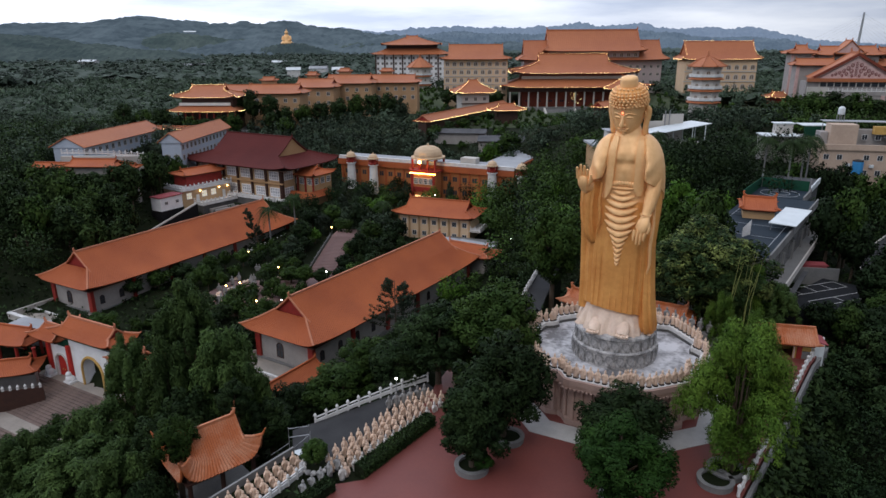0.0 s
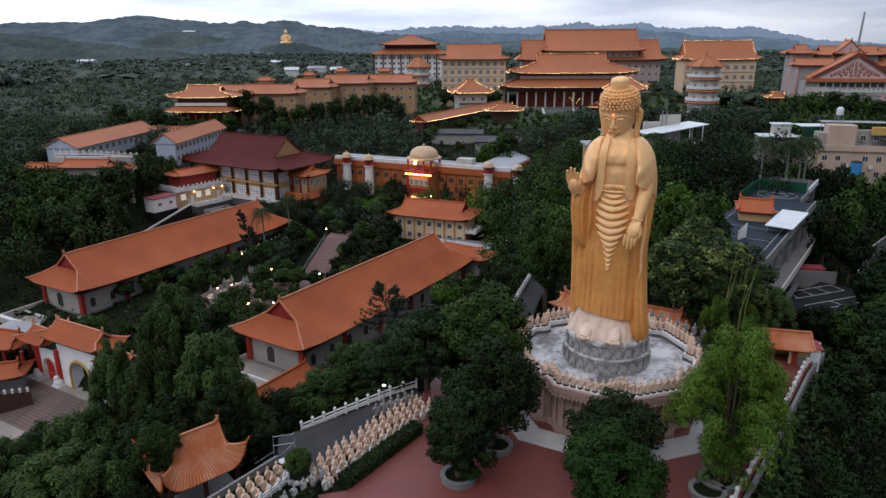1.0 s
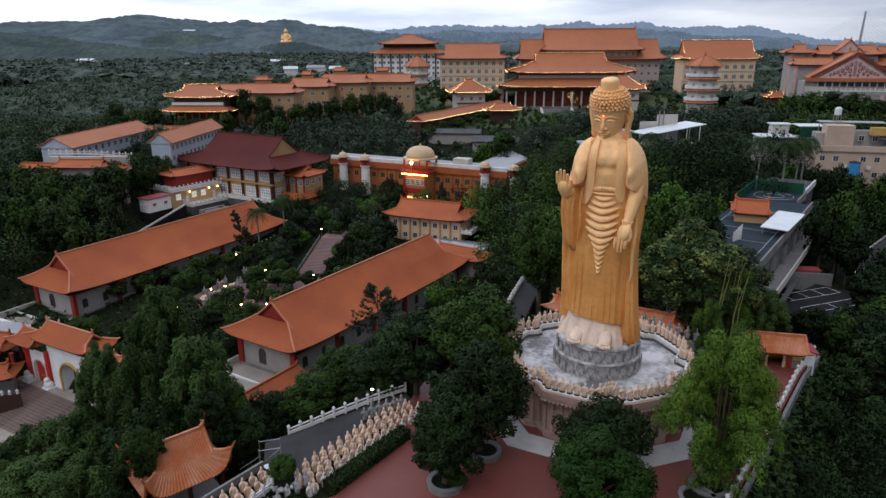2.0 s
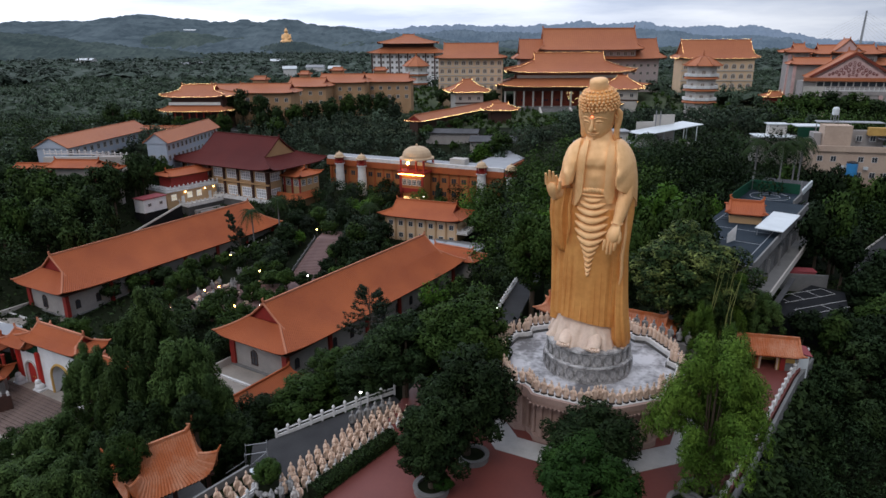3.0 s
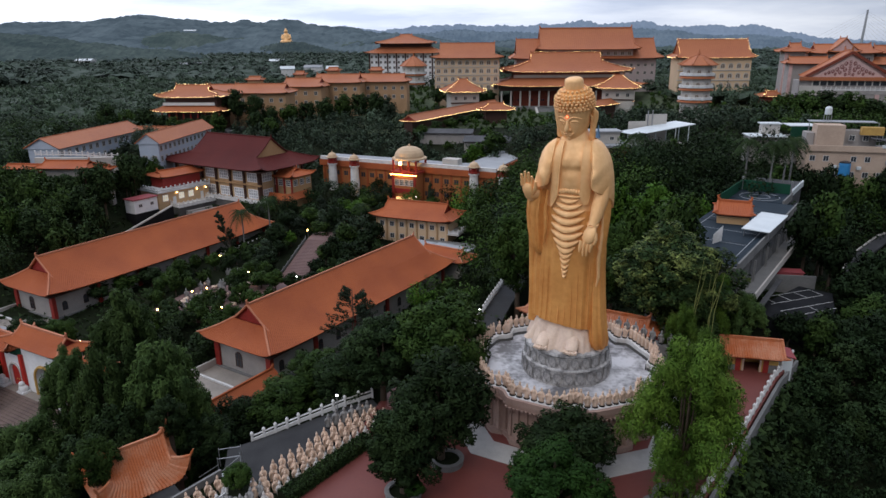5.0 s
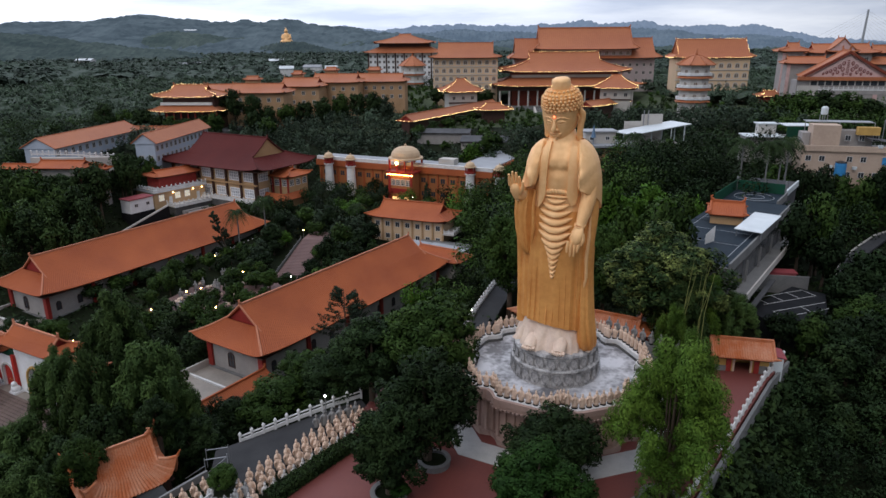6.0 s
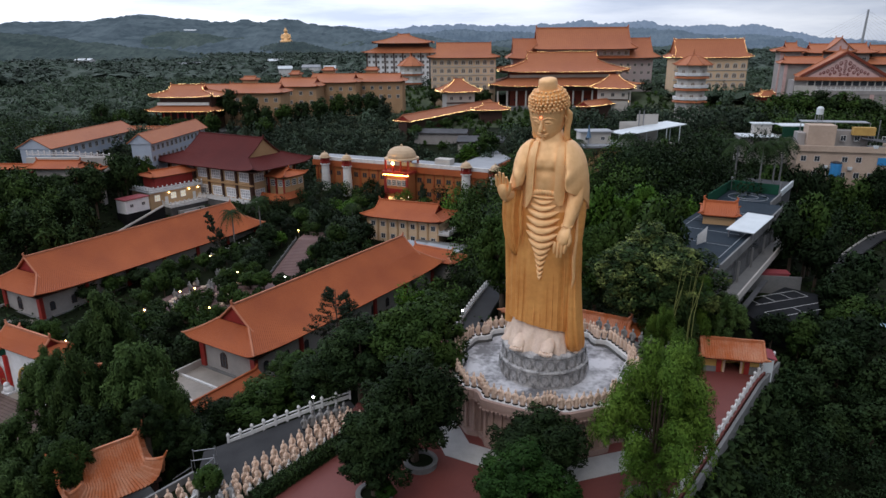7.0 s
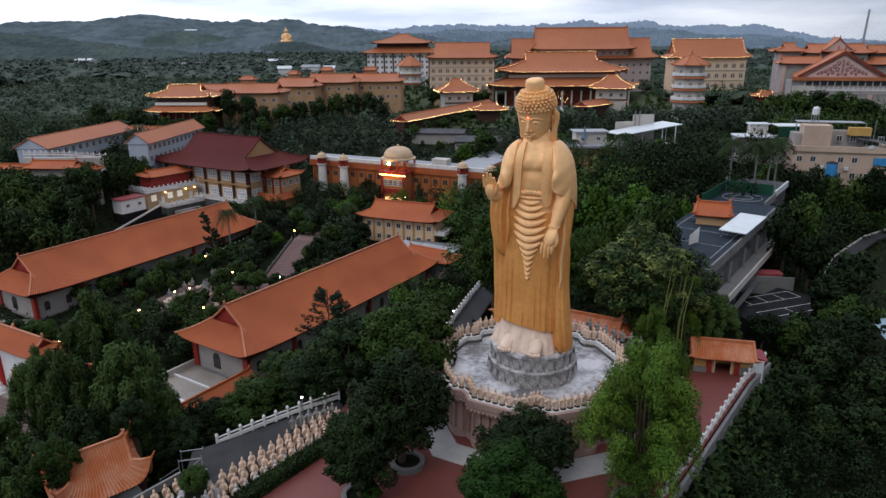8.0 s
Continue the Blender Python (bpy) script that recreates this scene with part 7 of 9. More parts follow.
part("lower_canopy", boxes((-25.5, -4, -10.6, -9.72, 1.2, 1.4)), M_ROOF_DARK, deck)
# flat dark strip on the wall stands in for the gallery's shaded recess
part("dark_gallery", boxes((-25, 25.4, -7.09, -7.004, 3.5, 7.7)), M_GLASS, deck)
for x in np.linspace(-24, 25, 6):
    part("gallery_post", boxes((float(x) - 0.15, float(x) + 0.15, -7.6, -7.3, 3.4, 7.2)), M_CONCRETE, deck)
window_row(deck, WIN_SQ, "s", 25, 7, 0.2, 13)
part("far_court", boxes((25.51, 36, -3.98, 7, -6, 9.01)), M_COURT, deck, "dark court surface")
part("green_screen", boxes((17, 36, 6.85, 7.0, 9.02, 11.4), (36.0, 36.15, -3.6, 6.8, 9.02, 11.4)), M_COURT_GREEN, deck, "green windbreak screen")
part("far_deck", boxes((36.3, 52, -3.6, 7, -6, 9.4)), M_ROOF_DARK, deck, "dark flat roof")
part("far_kerb", boxes((36.3, 52, -4.0, -3.61, 8.4, 9.8)), M_METAL_WHITE, deck)
bm = bmesh.new()
for r in (2.2, 4.2):
    tube(bm, [(30 + r * math.cos(a), 1.6 + r * math.sin(a), 9.03) for a in np.linspace(0, 2 * math.pi, 33)], 0.07, 4)
part("court_circle", bm, M_ROOF_GREY, deck, "worn pale painted circles")
part("screen_post", boxes((35.9, 36.2, -3.95, -3.62, 9.0, 12.2)), M_STEEL, deck)
part("screen_post", boxes((35.9, 36.2, 6.7, 7.05, 9.0, 12.2)), M_STEEL, deck)
can = thing("sheet_canopy", "white sheet-metal canopy on thin posts over the court", "canopy", pose(67.1, 122.4, 0, 0, 0, 50))
bm = bmesh.new()
bar(bm, (-6.0, 0, 10.5), (6.2, 0, 11.2), 4.8, 0.15)
part("sheet", bm, M_METAL_WHITE, can)
for x in (-5.2, 5.2):
    for y in (-2.1, 2.1):
        part("canopy_post", boxes((x - 0.07, x + 0.07, y - 0.07, y + 0.07, 9.0, 10.5 + (x + 6.0) * 0.057)), M_STEEL, can)
th = thing("tiled_court_house", "low house with an orange tiled roof beside the court", "house", pose(64.6, 130.6, 0, 0, 0, -22))
body(th, 2.9, 3.0, -4, 10.9, M_WALL_TAN)
roof(th, pose(0, 0, 10.9), 3.0, 3.6, 3.8, 1.8, g=0.8, up=0.3, rib=0.5, amp=0.06)
bench = thing("white_fence_panel", "short white slatted fence panel on the roof", "fence", pose(54.6, 114.8, 9.0, 0, 0, 40))
for i in range(9):
    part("slat", boxes((i * 0.35, i * 0.35 + 0.16, -0.05, 0.05, -0.2, 1.8 + 0.12 * i)), M_WHITE, bench)
part("rail", boxes((-0.1, 3.2, 0.055, 0.11, 0.9, 1.05)), M_WHITE, bench)
bm = bmesh.new()
prism(bm, [(61, 109.5), (62, 103.5), (68, 101), (74, 108), (78, 116), (74, 120), (69, 116)], -5, -1.0)
tagged(link_mesh("car_park", bm, M_PITCH), "dark asphalt car park with white bay lines", "car park", kind="structure")
bays = thing("bay_markings", "white painted parking bay lines on asphalt", "markings", pose(70.6, 112.2, -0.985, 0, 0, 20))
for x0, x1, y0, y1 in ((-5, 6, 4.0, 4.09), (-6, 6, 1.0, 1.09), (-7, 5, -2.0, -1.91), (-7, 3, -4.4, -4.31), (-5, -4.91, 1.1, 3.99), (-1.5, -1.41, 1.1, 3.99), (2.2, 2.29, 1.1, 3.99), (5.9, 5.99, 1.1, 3.99), (-7, -6.91, -4.3, -2.01), (-1, -0.91, -4.3, -2.01)):
    part("line", boxes((x0, x1, y0, y1, 0, 0.012)), M_WHITE, bays)
ret = thing("red_shed", "low concrete wall and dull red shed roof by the car park", "shed", pose(72.5, 121.5, 0, 0, 0, -10))
part("wall", boxes((-5, 4.5, -1.2, -0.8, -5, 1.0)), M_CONCRETE, ret)
part("roof_sheet", boxes((-4.6, 2.6, -0.7, 1.8, 1.3, 1.45), (-4.4, 2.4, -0.6, 1.7, -3, 1.28)), M_RUST, ret)

cream = thing("cream_block", "cream two-storey block with cluttered flat roof", "building", pose(124.2, 194, 1.3, 0, 0, -15))
body(cream, 12.3, 5, -9, 12.4, M_WALL_PEACH)
part("parapet", boxes((-12.6, 12.6, -5.6, -4.9, 11.9, 13.5), (-12.6, -12.0, -5.6, 5, 11.9, 13.5), (12.0, 12.6, -5.6, 5, 11.9, 13.5)), M_WALL_PEACH, cream)
part("roof_slab", boxes((-11.9, 11.9, -4.8, 5, 12.4, 12.6)), M_CONCRETE, cream)
part("roof_house", boxes((-9.8, -2.6, -2.8, 3, 12.6, 18.9)), M_WALL_PEACH, cream, "cream rooftop house")
part("rear_room", boxes((-12.0, -9.9, -1, 4, 12.6, 16.5)), M_WALL_GREY, cream)
part("rear_room", boxes((-2.5, 6.5, 0.5, 4.5, 12.6, 17.2)), M_WALL_GREY, cream)
part("roof_room", boxes((2.0, 7.6, -1.5, 0.4, 16.2, 18.4)), M_OCHRE, cream, "yellowish rooftop panel")
part("roof_sheet", boxes((-10.5, 7.0, 2.5, 7, 19.2, 19.4)), M_ROOF_GREY, cream, "pale corrugated shelter roof")
for x in (-11, -2.0, 7.0):
    part("shelter_post", boxes((x - 0.1, x + 0.1, 1.7, 1.9, 12.6, 19.4)), M_STEEL, cream)
bm = bmesh.new()
bar(bm, (4.5, -1.2, 15.6), (12.5, -3.2, 14.4), 5.5, 0.15)
part("pergola_roof", bm, M_ROOF_DARK, cream, "dark slatted lean-to roof")
for x, y in ((6, -4), (12, -5), (12, -1.5)):
    part("pergola_post", boxes((x - 0.09, x + 0.09, y - 0.09, y + 0.09, 12.6, 14.4)), M_STEEL, cream)
window_row(cream, WIN_SQ, "s", 12.3, 5, 9.0, 7, skip=(2, 5))
window_row(cream, WIN_SQ, "s", 12.3, 5, 4.6, 7)
window_row(cream, WIN_SQ, "s", 12.3, 0.5, 14.4, 7, skip=(0, 1, 2))
for x, z in ((-5.2, 7.2), (-3.6, 7.2), (6.5, 13.2), (1.0, 7.0)):
    part("air_conditioner", boxes((x, x + 1.1, -5.75, -5.01, z, z + 0.8)), M_METAL_WHITE, cream)
part("blue_sheet", boxes((8.2, 11.5, -5.5, -5.01, 8.6, 10.6)), M_BLUE_TANK, cream, "faded blue window sheet")
part("flue", boxes((8.6, 8.8, -0.4, -0.2, 12.6, 20.5)), M_STEEL, cream)
tank = thing("water_tank", "white water tank on a steel frame above the roof", "tank", pose(119.3, 199, 1.0))
bm = bmesh.new()
lathe(bm, [(0.8, 21.6), (0.95, 21.8), (0.95, 23.4), (0.6, 23.9), (0.1, 24.0)], 12)
part("vessel", bm, M_METAL_WHITE, tank)
for x in (-0.7, 0.7):
    for y in (-0.7, 0.7):
        part("leg", boxes((x - 0.08, x + 0.08, y - 0.08, y + 0.08, 15.9, 21.6)), M_STEEL, tank)
bt = thing("blue_tank", "blue plastic tank with a dark lid", "tank", pose(120.8, 189.2, 1.3))
bm = bmesh.new()
lathe(bm, [(1.2, 5.0), (1.5, 5.4), (1.5, 8.2), (1.4, 8.8)], 14)
part("vessel", bm, M_BLUE_TANK, bt)
bm = bmesh.new()
lathe(bm, [(1.48, 8.8), (1.48, 9.1), (0.4, 9.4)], 14)
part("lid", bm, M_GLASS, bt)
wh = thing("white_shelter", "low cluttered sheds with white sheet-metal roofs", "shed", pose(111, 209, 0, 0, 0, -8))
body(wh, 9.5, 3.5, 0, 15.2, M_WALL_GREY)
part("roof_sheet", boxes((-10, 1.5, -4.6, 3.6, 15.2, 15.5)), M_METAL_WHITE, wh)
part("roof_sheet", boxes((-5.6, 0.6, 0.5, 4.5, 18.6, 18.9)), M_METAL_WHITE, wh)
part("upper_room", boxes((-5.0, 0.2, 1.0, 4.0, 15.5, 18.6)), M_WALL_PALE, wh)
part("green_screen", boxes((1.8, 8.5, -3.8, -3.5, 15.3, 18.4)), M_COURT_GREEN, wh, "green net screen")
part("roof_sheet", boxes((1.6, 10, -3.4, 4, 18.5, 18.7)), M_METAL_WHITE, wh)
ws = thing("white_canopy", "big white sloping sheet-metal canopy over a flat roof", "canopy", pose(70, 202, 0, 0, 0, 6))
bm = bmesh.new()
bar(bm, (-9.5, -3, 17.6), (10.5, 2.5, 19.8), 9.0, 0.2)
part("roof_sheet", bm, M_METAL_WHITE, ws)
body(ws, 8, 4, 0, 14.4, M_WALL_GREY)
for x in (-7, -1, 5, 9):
    for y in (-3.4, 3.0):
        part("canopy_post", boxes((x - 0.1, x + 0.1, y - 0.1, y + 0.1, 14.4, 17.5 + 0.11 * (x + 9.5))), M_METAL_WHITE, ws)
part("parapet", boxes((-1, 5.5, 4.5, 5.0, 14.4, 22.2), (-6.5, -0.8, 4.2, 4.6, 14.4, 20.2)), M_WALL_PALE, ws)
for x in (-0.8, 0.6):
    part("flue", boxes((x, x + 0.25, 3.9, 4.15, 18, 23.4)), M_STEEL, ws)
WIN_FLAT = WindowKind(M_WALL_TAN, M_GLASS, 1.9, 2.2, arched=True, mullions=1, bars=0, frame_w=0.3)
cb = thing("cream_flats", "tan block with arched windows and a grey roof among palms", "building", pose(56, 203, 0, 0, 0, 2))
body(cb, 10.5, 5, 0, 13.6, M_WALL_TAN)
part("roof_slab", boxes((-11.4, 11.4, -6.2, 5.6, 13.6, 14.2)), M_ROOF_GREY, cb)
part("upper_room", boxes((-5.5, 3.6, -1.5, 4, 14.2, 17.6)), M_WALL_PALE, cb, "white rooftop room")
part("room_roof", boxes((-6.2, 4.2, -2.2, 4.6, 17.6, 17.9)), M_ROOF_GREY, cb)
for x in (-3.5, 1.2):
    WIN_SMALL.put(cb, pose(x, -1.504, 15.2))
for z in (10.6, 6.6):
    window_row(cb, WIN_FLAT, "s", 10.5, 5, z, 6)
part("balcony_band", boxes((-10.9, -5.5, -6.0, -5.02, 8.2, 9.2), (-10.9, -5.5, -6.0, -5.02, 12.0, 13.0)), M_WALL_TAN, cb)
cone = thing("garden_parasol", "closed blue parasol on the flat roof", "parasol", pose(52.6, 199.6, 14.2))
bm = bmesh.new()
lathe(bm, [(0.06, 0), (0.06, 2.0), (0.75, 2.05), (0.35, 4.0), (0.05, 5.8)], 10)
part("cloth", bm, mat("faded_blue_cloth", (0.12, 0.2, 0.3)), cone)
gr = thing("grey_roofed_sheds", "row of low sheds with dark grey corrugated roofs", "shed", pose(33, 290, 0, 0, 0, -8))
body(gr, 17, 7, -6, 3.2, M_WALL_GREY)
roof(gr, pose(0, 0, 3.2), 17.5, 18, 8, 1.6, g=1.0, up=0, tile=M_ROOF_DARK, rib=0.8, amp=0.05, c=0.0, ridge=0.2, gable_mat=M_WALL_GREY, finials=False)
gr2 = thing("grey_roofed_sheds", "low shed with a dark grey corrugated roof", "shed", pose(8, 312, 0, 0, 0, -8))
body(gr2, 12, 5, -4, 4.0, M_WALL_GREY)
roof(gr2, pose(0, 0, 4.0), 12.5, 13, 6, 1.4, g=1.0, up=0, tile=M_ROOF_DARK, rib=0.8, amp=0.05, c=0.0, ridge=0.2, gable_mat=M_WALL_GREY, finials=False)
bm, rl = bmesh.new(), bmesh.new()
pts = [(94.5, 140), (97.3, 144.8), (104.7, 155.0), (112.4, 162.7), (123.3, 173.3), (133.2, 179.9)]
for a, b in zip(pts, pts[1:]):
    bar(bm, (a[0] + 1.2, a[1] - 1.2, -7.2), (b[0] + 1.2, b[1] - 1.2, -7.2), 3.0, 0.6)
    bar(rl, (*a, -6.75), (*b, -6.75), 0.16, 0.5)
tagged(link_mesh("road", bm, M_ASPHALT), "dark worn lane among dark trees", "road", kind="structure")
tagged(link_mesh("wall_lane", rl, M_WALL_PALE), "low pale parapet along the lane", "wall", kind="structure")
for k, (pts, z, h, m) in enumerate((([(95.8, 135.2), (106.3, 148.7), (117.3, 160.3), (127.0, 167.0)], -9.6, 1.6, M_CONCRETE_DARK), ([(88.5, 120.5), (101.1, 136.4), (110.6, 146.8), (122, 156)], -11.6, 3.2, M_CONCRETE_DARK))):
    bm = bmesh.new()
    for a, b in zip(pts, pts[1:]):
        bar(bm, (*a, z), (*b, z), 0.7, h)
    tagged(link_mesh("wall_terrace", bm, m), "dark stained concrete terrace wall on the slope", "wall", kind="structure")
bs = thing("blue_roofed_shed", "open shed with a pale blue corrugated roof", "shed", pose(94.2, 118.4, -16, 0, 0, 52))
for k in range(8):
    bm = bmesh.new()
    bar(bm, (-7.6 + k * 1.9, 0, 7.6 + 0.05 * (k % 2)), (-5.75 + k * 1.9, 0, 7.7), 4.2, 0.12)
    part("roof_sheet", bm, M_METAL_BLUE, bs)
for x in (-7, -2.4, 2.4, 7):
    for y in (-1.8, 1.8):
        part("post", boxes((x - 0.1, x + 0.1, y - 0.1, y + 0.1, 0, 7.55)), M_STEEL, bs)
part("back_wall", boxes((-7.2, 7.2, 1.95, 2.1, 0, 6.8)), M_METAL_WHITE, bs)
part("eave_beam", boxes((-7.6, 7.6, -2.2, -2.0, 6.9, 7.4)), M_WALL_TAN, bs)


# ---- things on and beside the terrace ----
ebal = thing("balustrade", "white stone balustrade along the terrace's eastern edge", "balustrade")
balustrade(ebal, [(31.2, 58.4, PZ), (41.8, 71.8, PZ), (54.6, 88.6, PZ), (60.4, 95.0, PZ)], 1.1, 1.9)
wbal = thing("balustrade", "white stone balustrade along the sloping path", "balustrade")
balustrade(wbal, [(-18.0, 78.6, -7.0), (-12.2, 80.6, -5.4), (-6.2, 82.4, -3.8), (-2.6, 83.6, -3.2)], 1.15, 1.75)
bm = bmesh.new()
for a, b, c, d in (((-19.0, 68.6, -7.0), (-10.0, 72.2, -5.5), (-12.2, 80.4, -5.5), (-21, 77.6, -7.4)), ((-10.0, 72.2, -5.5), (-3.4, 76.0, -4.4), (-6.2, 82.2, -4.0), (-12.2, 80.4, -5.5)), ((-3.4, 76.0, -4.4), (-0.4, 80.0, -3.6), (-2.6, 83.4, -3.4), (-6.2, 82.2, -4.0))):
    top = [bm.verts.new(p) for p in (a, b, c, d)]
    low = [bm.verts.new((p[0], p[1], p[2] - 8)) for p in (a, b, c, d)]
    bm.faces.new(top)
    bm.faces.new(low[::-1])
    for i in range(4):
        bm.faces.new((top[i], top[(i + 1) % 4], low[(i + 1) % 4], low[i]))
tagged(link_mesh("road", bm, M_ASPHALT), "dark sloping path below the figure beds", "path", kind="structure")
bm, low = bmesh.new(), bmesh.new()
for a, b in (((13.5, 104.5), (17.5, 118)), ((17.5, 118), (23.8, 137))):
    bar(bm, (*a, PZ - 0.2), (*b, PZ - 0.2), 4.2, 0.4)
    bar(low, (*a, PZ - 6.5), (*b, PZ - 6.5), 4.4, 12.0)
tagged(link_mesh("road", bm, M_ASPHALT), "dark asphalt path that leads down behind the statue", "path", kind="structure")
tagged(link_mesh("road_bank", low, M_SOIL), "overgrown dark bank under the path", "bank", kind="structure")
nbal = thing("balustrade", "white stone balustrade beside the dark path", "balustrade")
balustrade(nbal, [(11.6, 105.2, PZ), (15.6, 118.4, PZ), (21.9, 137.4, PZ)], 1.1, 1.5)

# beds of small figures
beds = thing("figure_bed", "dark planted bed that holds rows of small figures", "bed", kind="structure")
part("soil", boxes((-0.8, 21, -6.4, 0.6, -4.0, -0.35)), M_SOIL, beds)
beds.matrix_basis = pose(-11.6, 62.6, PZ, 0, 0, 53.5)
pale = small_figure("small_statue", mat("weathered_white_figure", (0.6, 0.57, 0.54), (0.46, 0.43, 0.4), rough=0.7, scale=1.5, fine=8.0, rand=0.12), "small weathered white standing figure beside the hedge", "figures in the beds")
pale.matrix_basis = beds.matrix_basis @ pose(-0.5, -0.2, -0.45, 0, 0, -25)
fig2 = small_figure("small_statue", M_FIGURE, "small beige standing figure in a planted bed", "figures in the beds")
first = True
for r in range(5):
    for i in range(15):
        if (r == 4 and i < 2) or (r == 0 and i > 13):
            continue
        x, y = 0.2 + i * 1.36 + 0.4 * (r % 2) + random.uniform(-0.1, 0.1), -0.1 + r * 1.12 + random.uniform(-0.06, 0.06)
        m = beds.matrix_basis @ pose(x, y - 0.1, -0.45 - 0.16 * r, 0, 0, -25 + random.uniform(-14, 14)) @ Matrix.Diagonal((0.9, 0.95, random.uniform(0.93, 1.04), 1))
        if r == 0 and i:
            copy_thing(pale, m)
            continue
        if first:
            fig2.matrix_basis, first = m @ Matrix.Diagonal([1 / k for k in m.to_scale()] + [1]), False
        else:
            copy_thing(fig2, m)
part("path_strip", boxes((-0.8, 21, 0.61, 6.2, -5.0, -1.0)), M_ASPHALT, beds)
low_bed = pose(-24.6, 56.0, -5.2, 0, 0, 53.5)
for r in range(3):
    for i in range(10):
        copy_thing(fig2, low_bed @ pose(i * 1.3 + 0.3 * r, r * 1.25 - 1.2, 0, 0, 0, -25 + random.uniform(-14, 14)) @ Matrix.Diagonal((0.9, 0.95, random.uniform(0.93, 1.04), 1)))
lb = thing("figure_bed", "lower dark bed with small figures and a white kerb", "bed", low_bed, kind="structure")
part("soil", boxes((-2, 14, -2.4, 3.0, -6, 0.02)), M_SOIL, lb)
part("kerb", boxes((-2, 14, 3.05, 3.35, -6, 0.9)), M_CONCRETE, lb)
kb = thing("balustrade", "short white balustrade beside the lower bed", "balustrade")
balustrade(kb, [(-20.6, 57.0, -4.2), (-16.2, 63.6, -3.9)], 0.9, 1.3, finial=0.2)
gfig = small_figure("small_statue", M_FIGURE_GREY, "small grey stone standing figure beside the path", "grey stone figures")
gfig.matrix_basis = pose(-7.75, 78.2, PZ - 1.0, 0, 0, 10)
for i in range(1, 6):
    copy_thing(gfig, pose(-7.75 + i * 0.95, 78.2 + i * 0.52, PZ - 1.0, 0, 0, 10 + i) @ Matrix.Scale(1.2, 4))
for i in range(5):
    copy_thing(gfig, pose(-12.4 - i * 0.75, 63.3 - i * 1.1, PZ, 0, 0, -30))
for i in range(9):
    t = i / 8
    copy_thing(gfig, pose(33.2 + 8.6 * t, 93.8 - 5.4 * t, 2.3 - 1.4 * t, 0, 0, -30))
bm = boxes((0, 10.4, -0.6, 0.6, -6, 0.0))
pl = link_mesh("figure_plinth", bm, M_CONCRETE)
pl.matrix_basis = Matrix.Translation((33.0, 93.9, 2.3)) @ Matrix.Rotation(radians(-32), 4, "Z") @ Matrix.Rotation(radians(7.8), 4, "Y")
tagged(pl, "sloping concrete plinth for a row of grey figures", "plinth", kind="structure")

# hall of scaffolding and a white sheet by the lower bed
sc = thing("pipe_frame", "rusty grey pipe frame with a white sheet laid on it", "frame", pose(-19.8, 71.0, -6.6, 0, 0, 15))
for a, b in (((0, 0, 0), (0, 0, 2.6)), ((2.6, 0, 0), (2.6, 0, 2.8)), ((0, 2, 0), (0, 2, 2.6)), ((2.6, 2, 0), (2.6, 2, 2.7)), ((0, 0, 2.4), (2.6, 0, 2.4)), ((0, 2, 2.4), (2.6, 2, 2.4)), ((0, 0, 0.4), (2.6, 0, 2.4)), ((-2.4, 0.4, 0), (0, 0, 1.6))):
    bm = bmesh.new()
    bar(bm, a, b, 0.08, 0.08)
    part("pipe", bm, M_STEEL, sc)
bm = bmesh.new()
bar(bm, (0.2, -1.6, 0.9), (3.2, -1.2, 1.2), 1.3, 0.06)
part("sheet", bm, M_METAL_WHITE, sc)
for x in (0.4, 3.0):
    part("sheet_leg", boxes((x - 0.05, x + 0.05, -1.7, -1.2, 0, 0.95)), M_STEEL, sc)

# round planters
for x, y, r in ((2.9, 63.4, 1.95), (7.6, 69.2, 1.9), (29.6, 60.6, 1.9), (20.5, 66.0, 1.9), (18.0, 57.6, 1.9), (31.5, 62.5, 2.0)):
    pt = thing("round_planter", "round grey concrete planter filled with dark soil", "planter", pose(x, y, PZ), group="round planters")
    bm = bmesh.new()
    outer = [(r * math.cos(a), r * math.sin(a)) for a in np.linspace(0, 2 * math.pi, 29)[:-1]]
    inner = [(p[0] * 0.8, p[1] * 0.8) for p in outer]
    ring_prism(bm, outer, inner, -0.2, 0.62)
    part("kerb", bm, M_CONCRETE, pt)
    bm = bmesh.new()
    ring_prism(bm, [(p[0] * 1.05, p[1] * 1.05) for p in outer], [(p[0] * 0.78, p[1] * 0.78) for p in outer], 0.62, 0.76)
    part("coping", bm, M_CONCRETE, pt)
    bm = bmesh.new()
    prism(bm, [(p[0] * 0.98, p[1] * 0.98) for p in inner], -0.2, 0.45)
    part("soil", bm, M_SOIL, pt)
rp = thing("rock_planter", "ring of grey rocks round a clipped bush", "planter", pose(-15.1, 64.4, -3.6))
bm = bmesh.new()
for i in range(16):
    a = i * math.pi / 8
    ball(bm, (1.6 * math.cos(a), 1.6 * math.sin(a), 0.1), random.uniform(0.3, 0.45), 7, 5, 0.8)
part("rock_ring", bm, M_STONE_GREY, rp)
part("soil", boxes((-1.3, 1.3, -1.3, 1.3, -3, 0.2)), M_SOIL, rp)
ow = thing("ochre_shed", "small ochre shed below the terrace's balustrade", "shed", pose(34.3, 57.0, 0, 0, 0, 52))
bm = bmesh.new()
prism(bm, [(-2.2, -1.2), (2.2, -1.2), (2.2, 1.2), (-2.2, 1.2)], -16, -5.6)
part("wall", bm, M_OCHRE, ow)
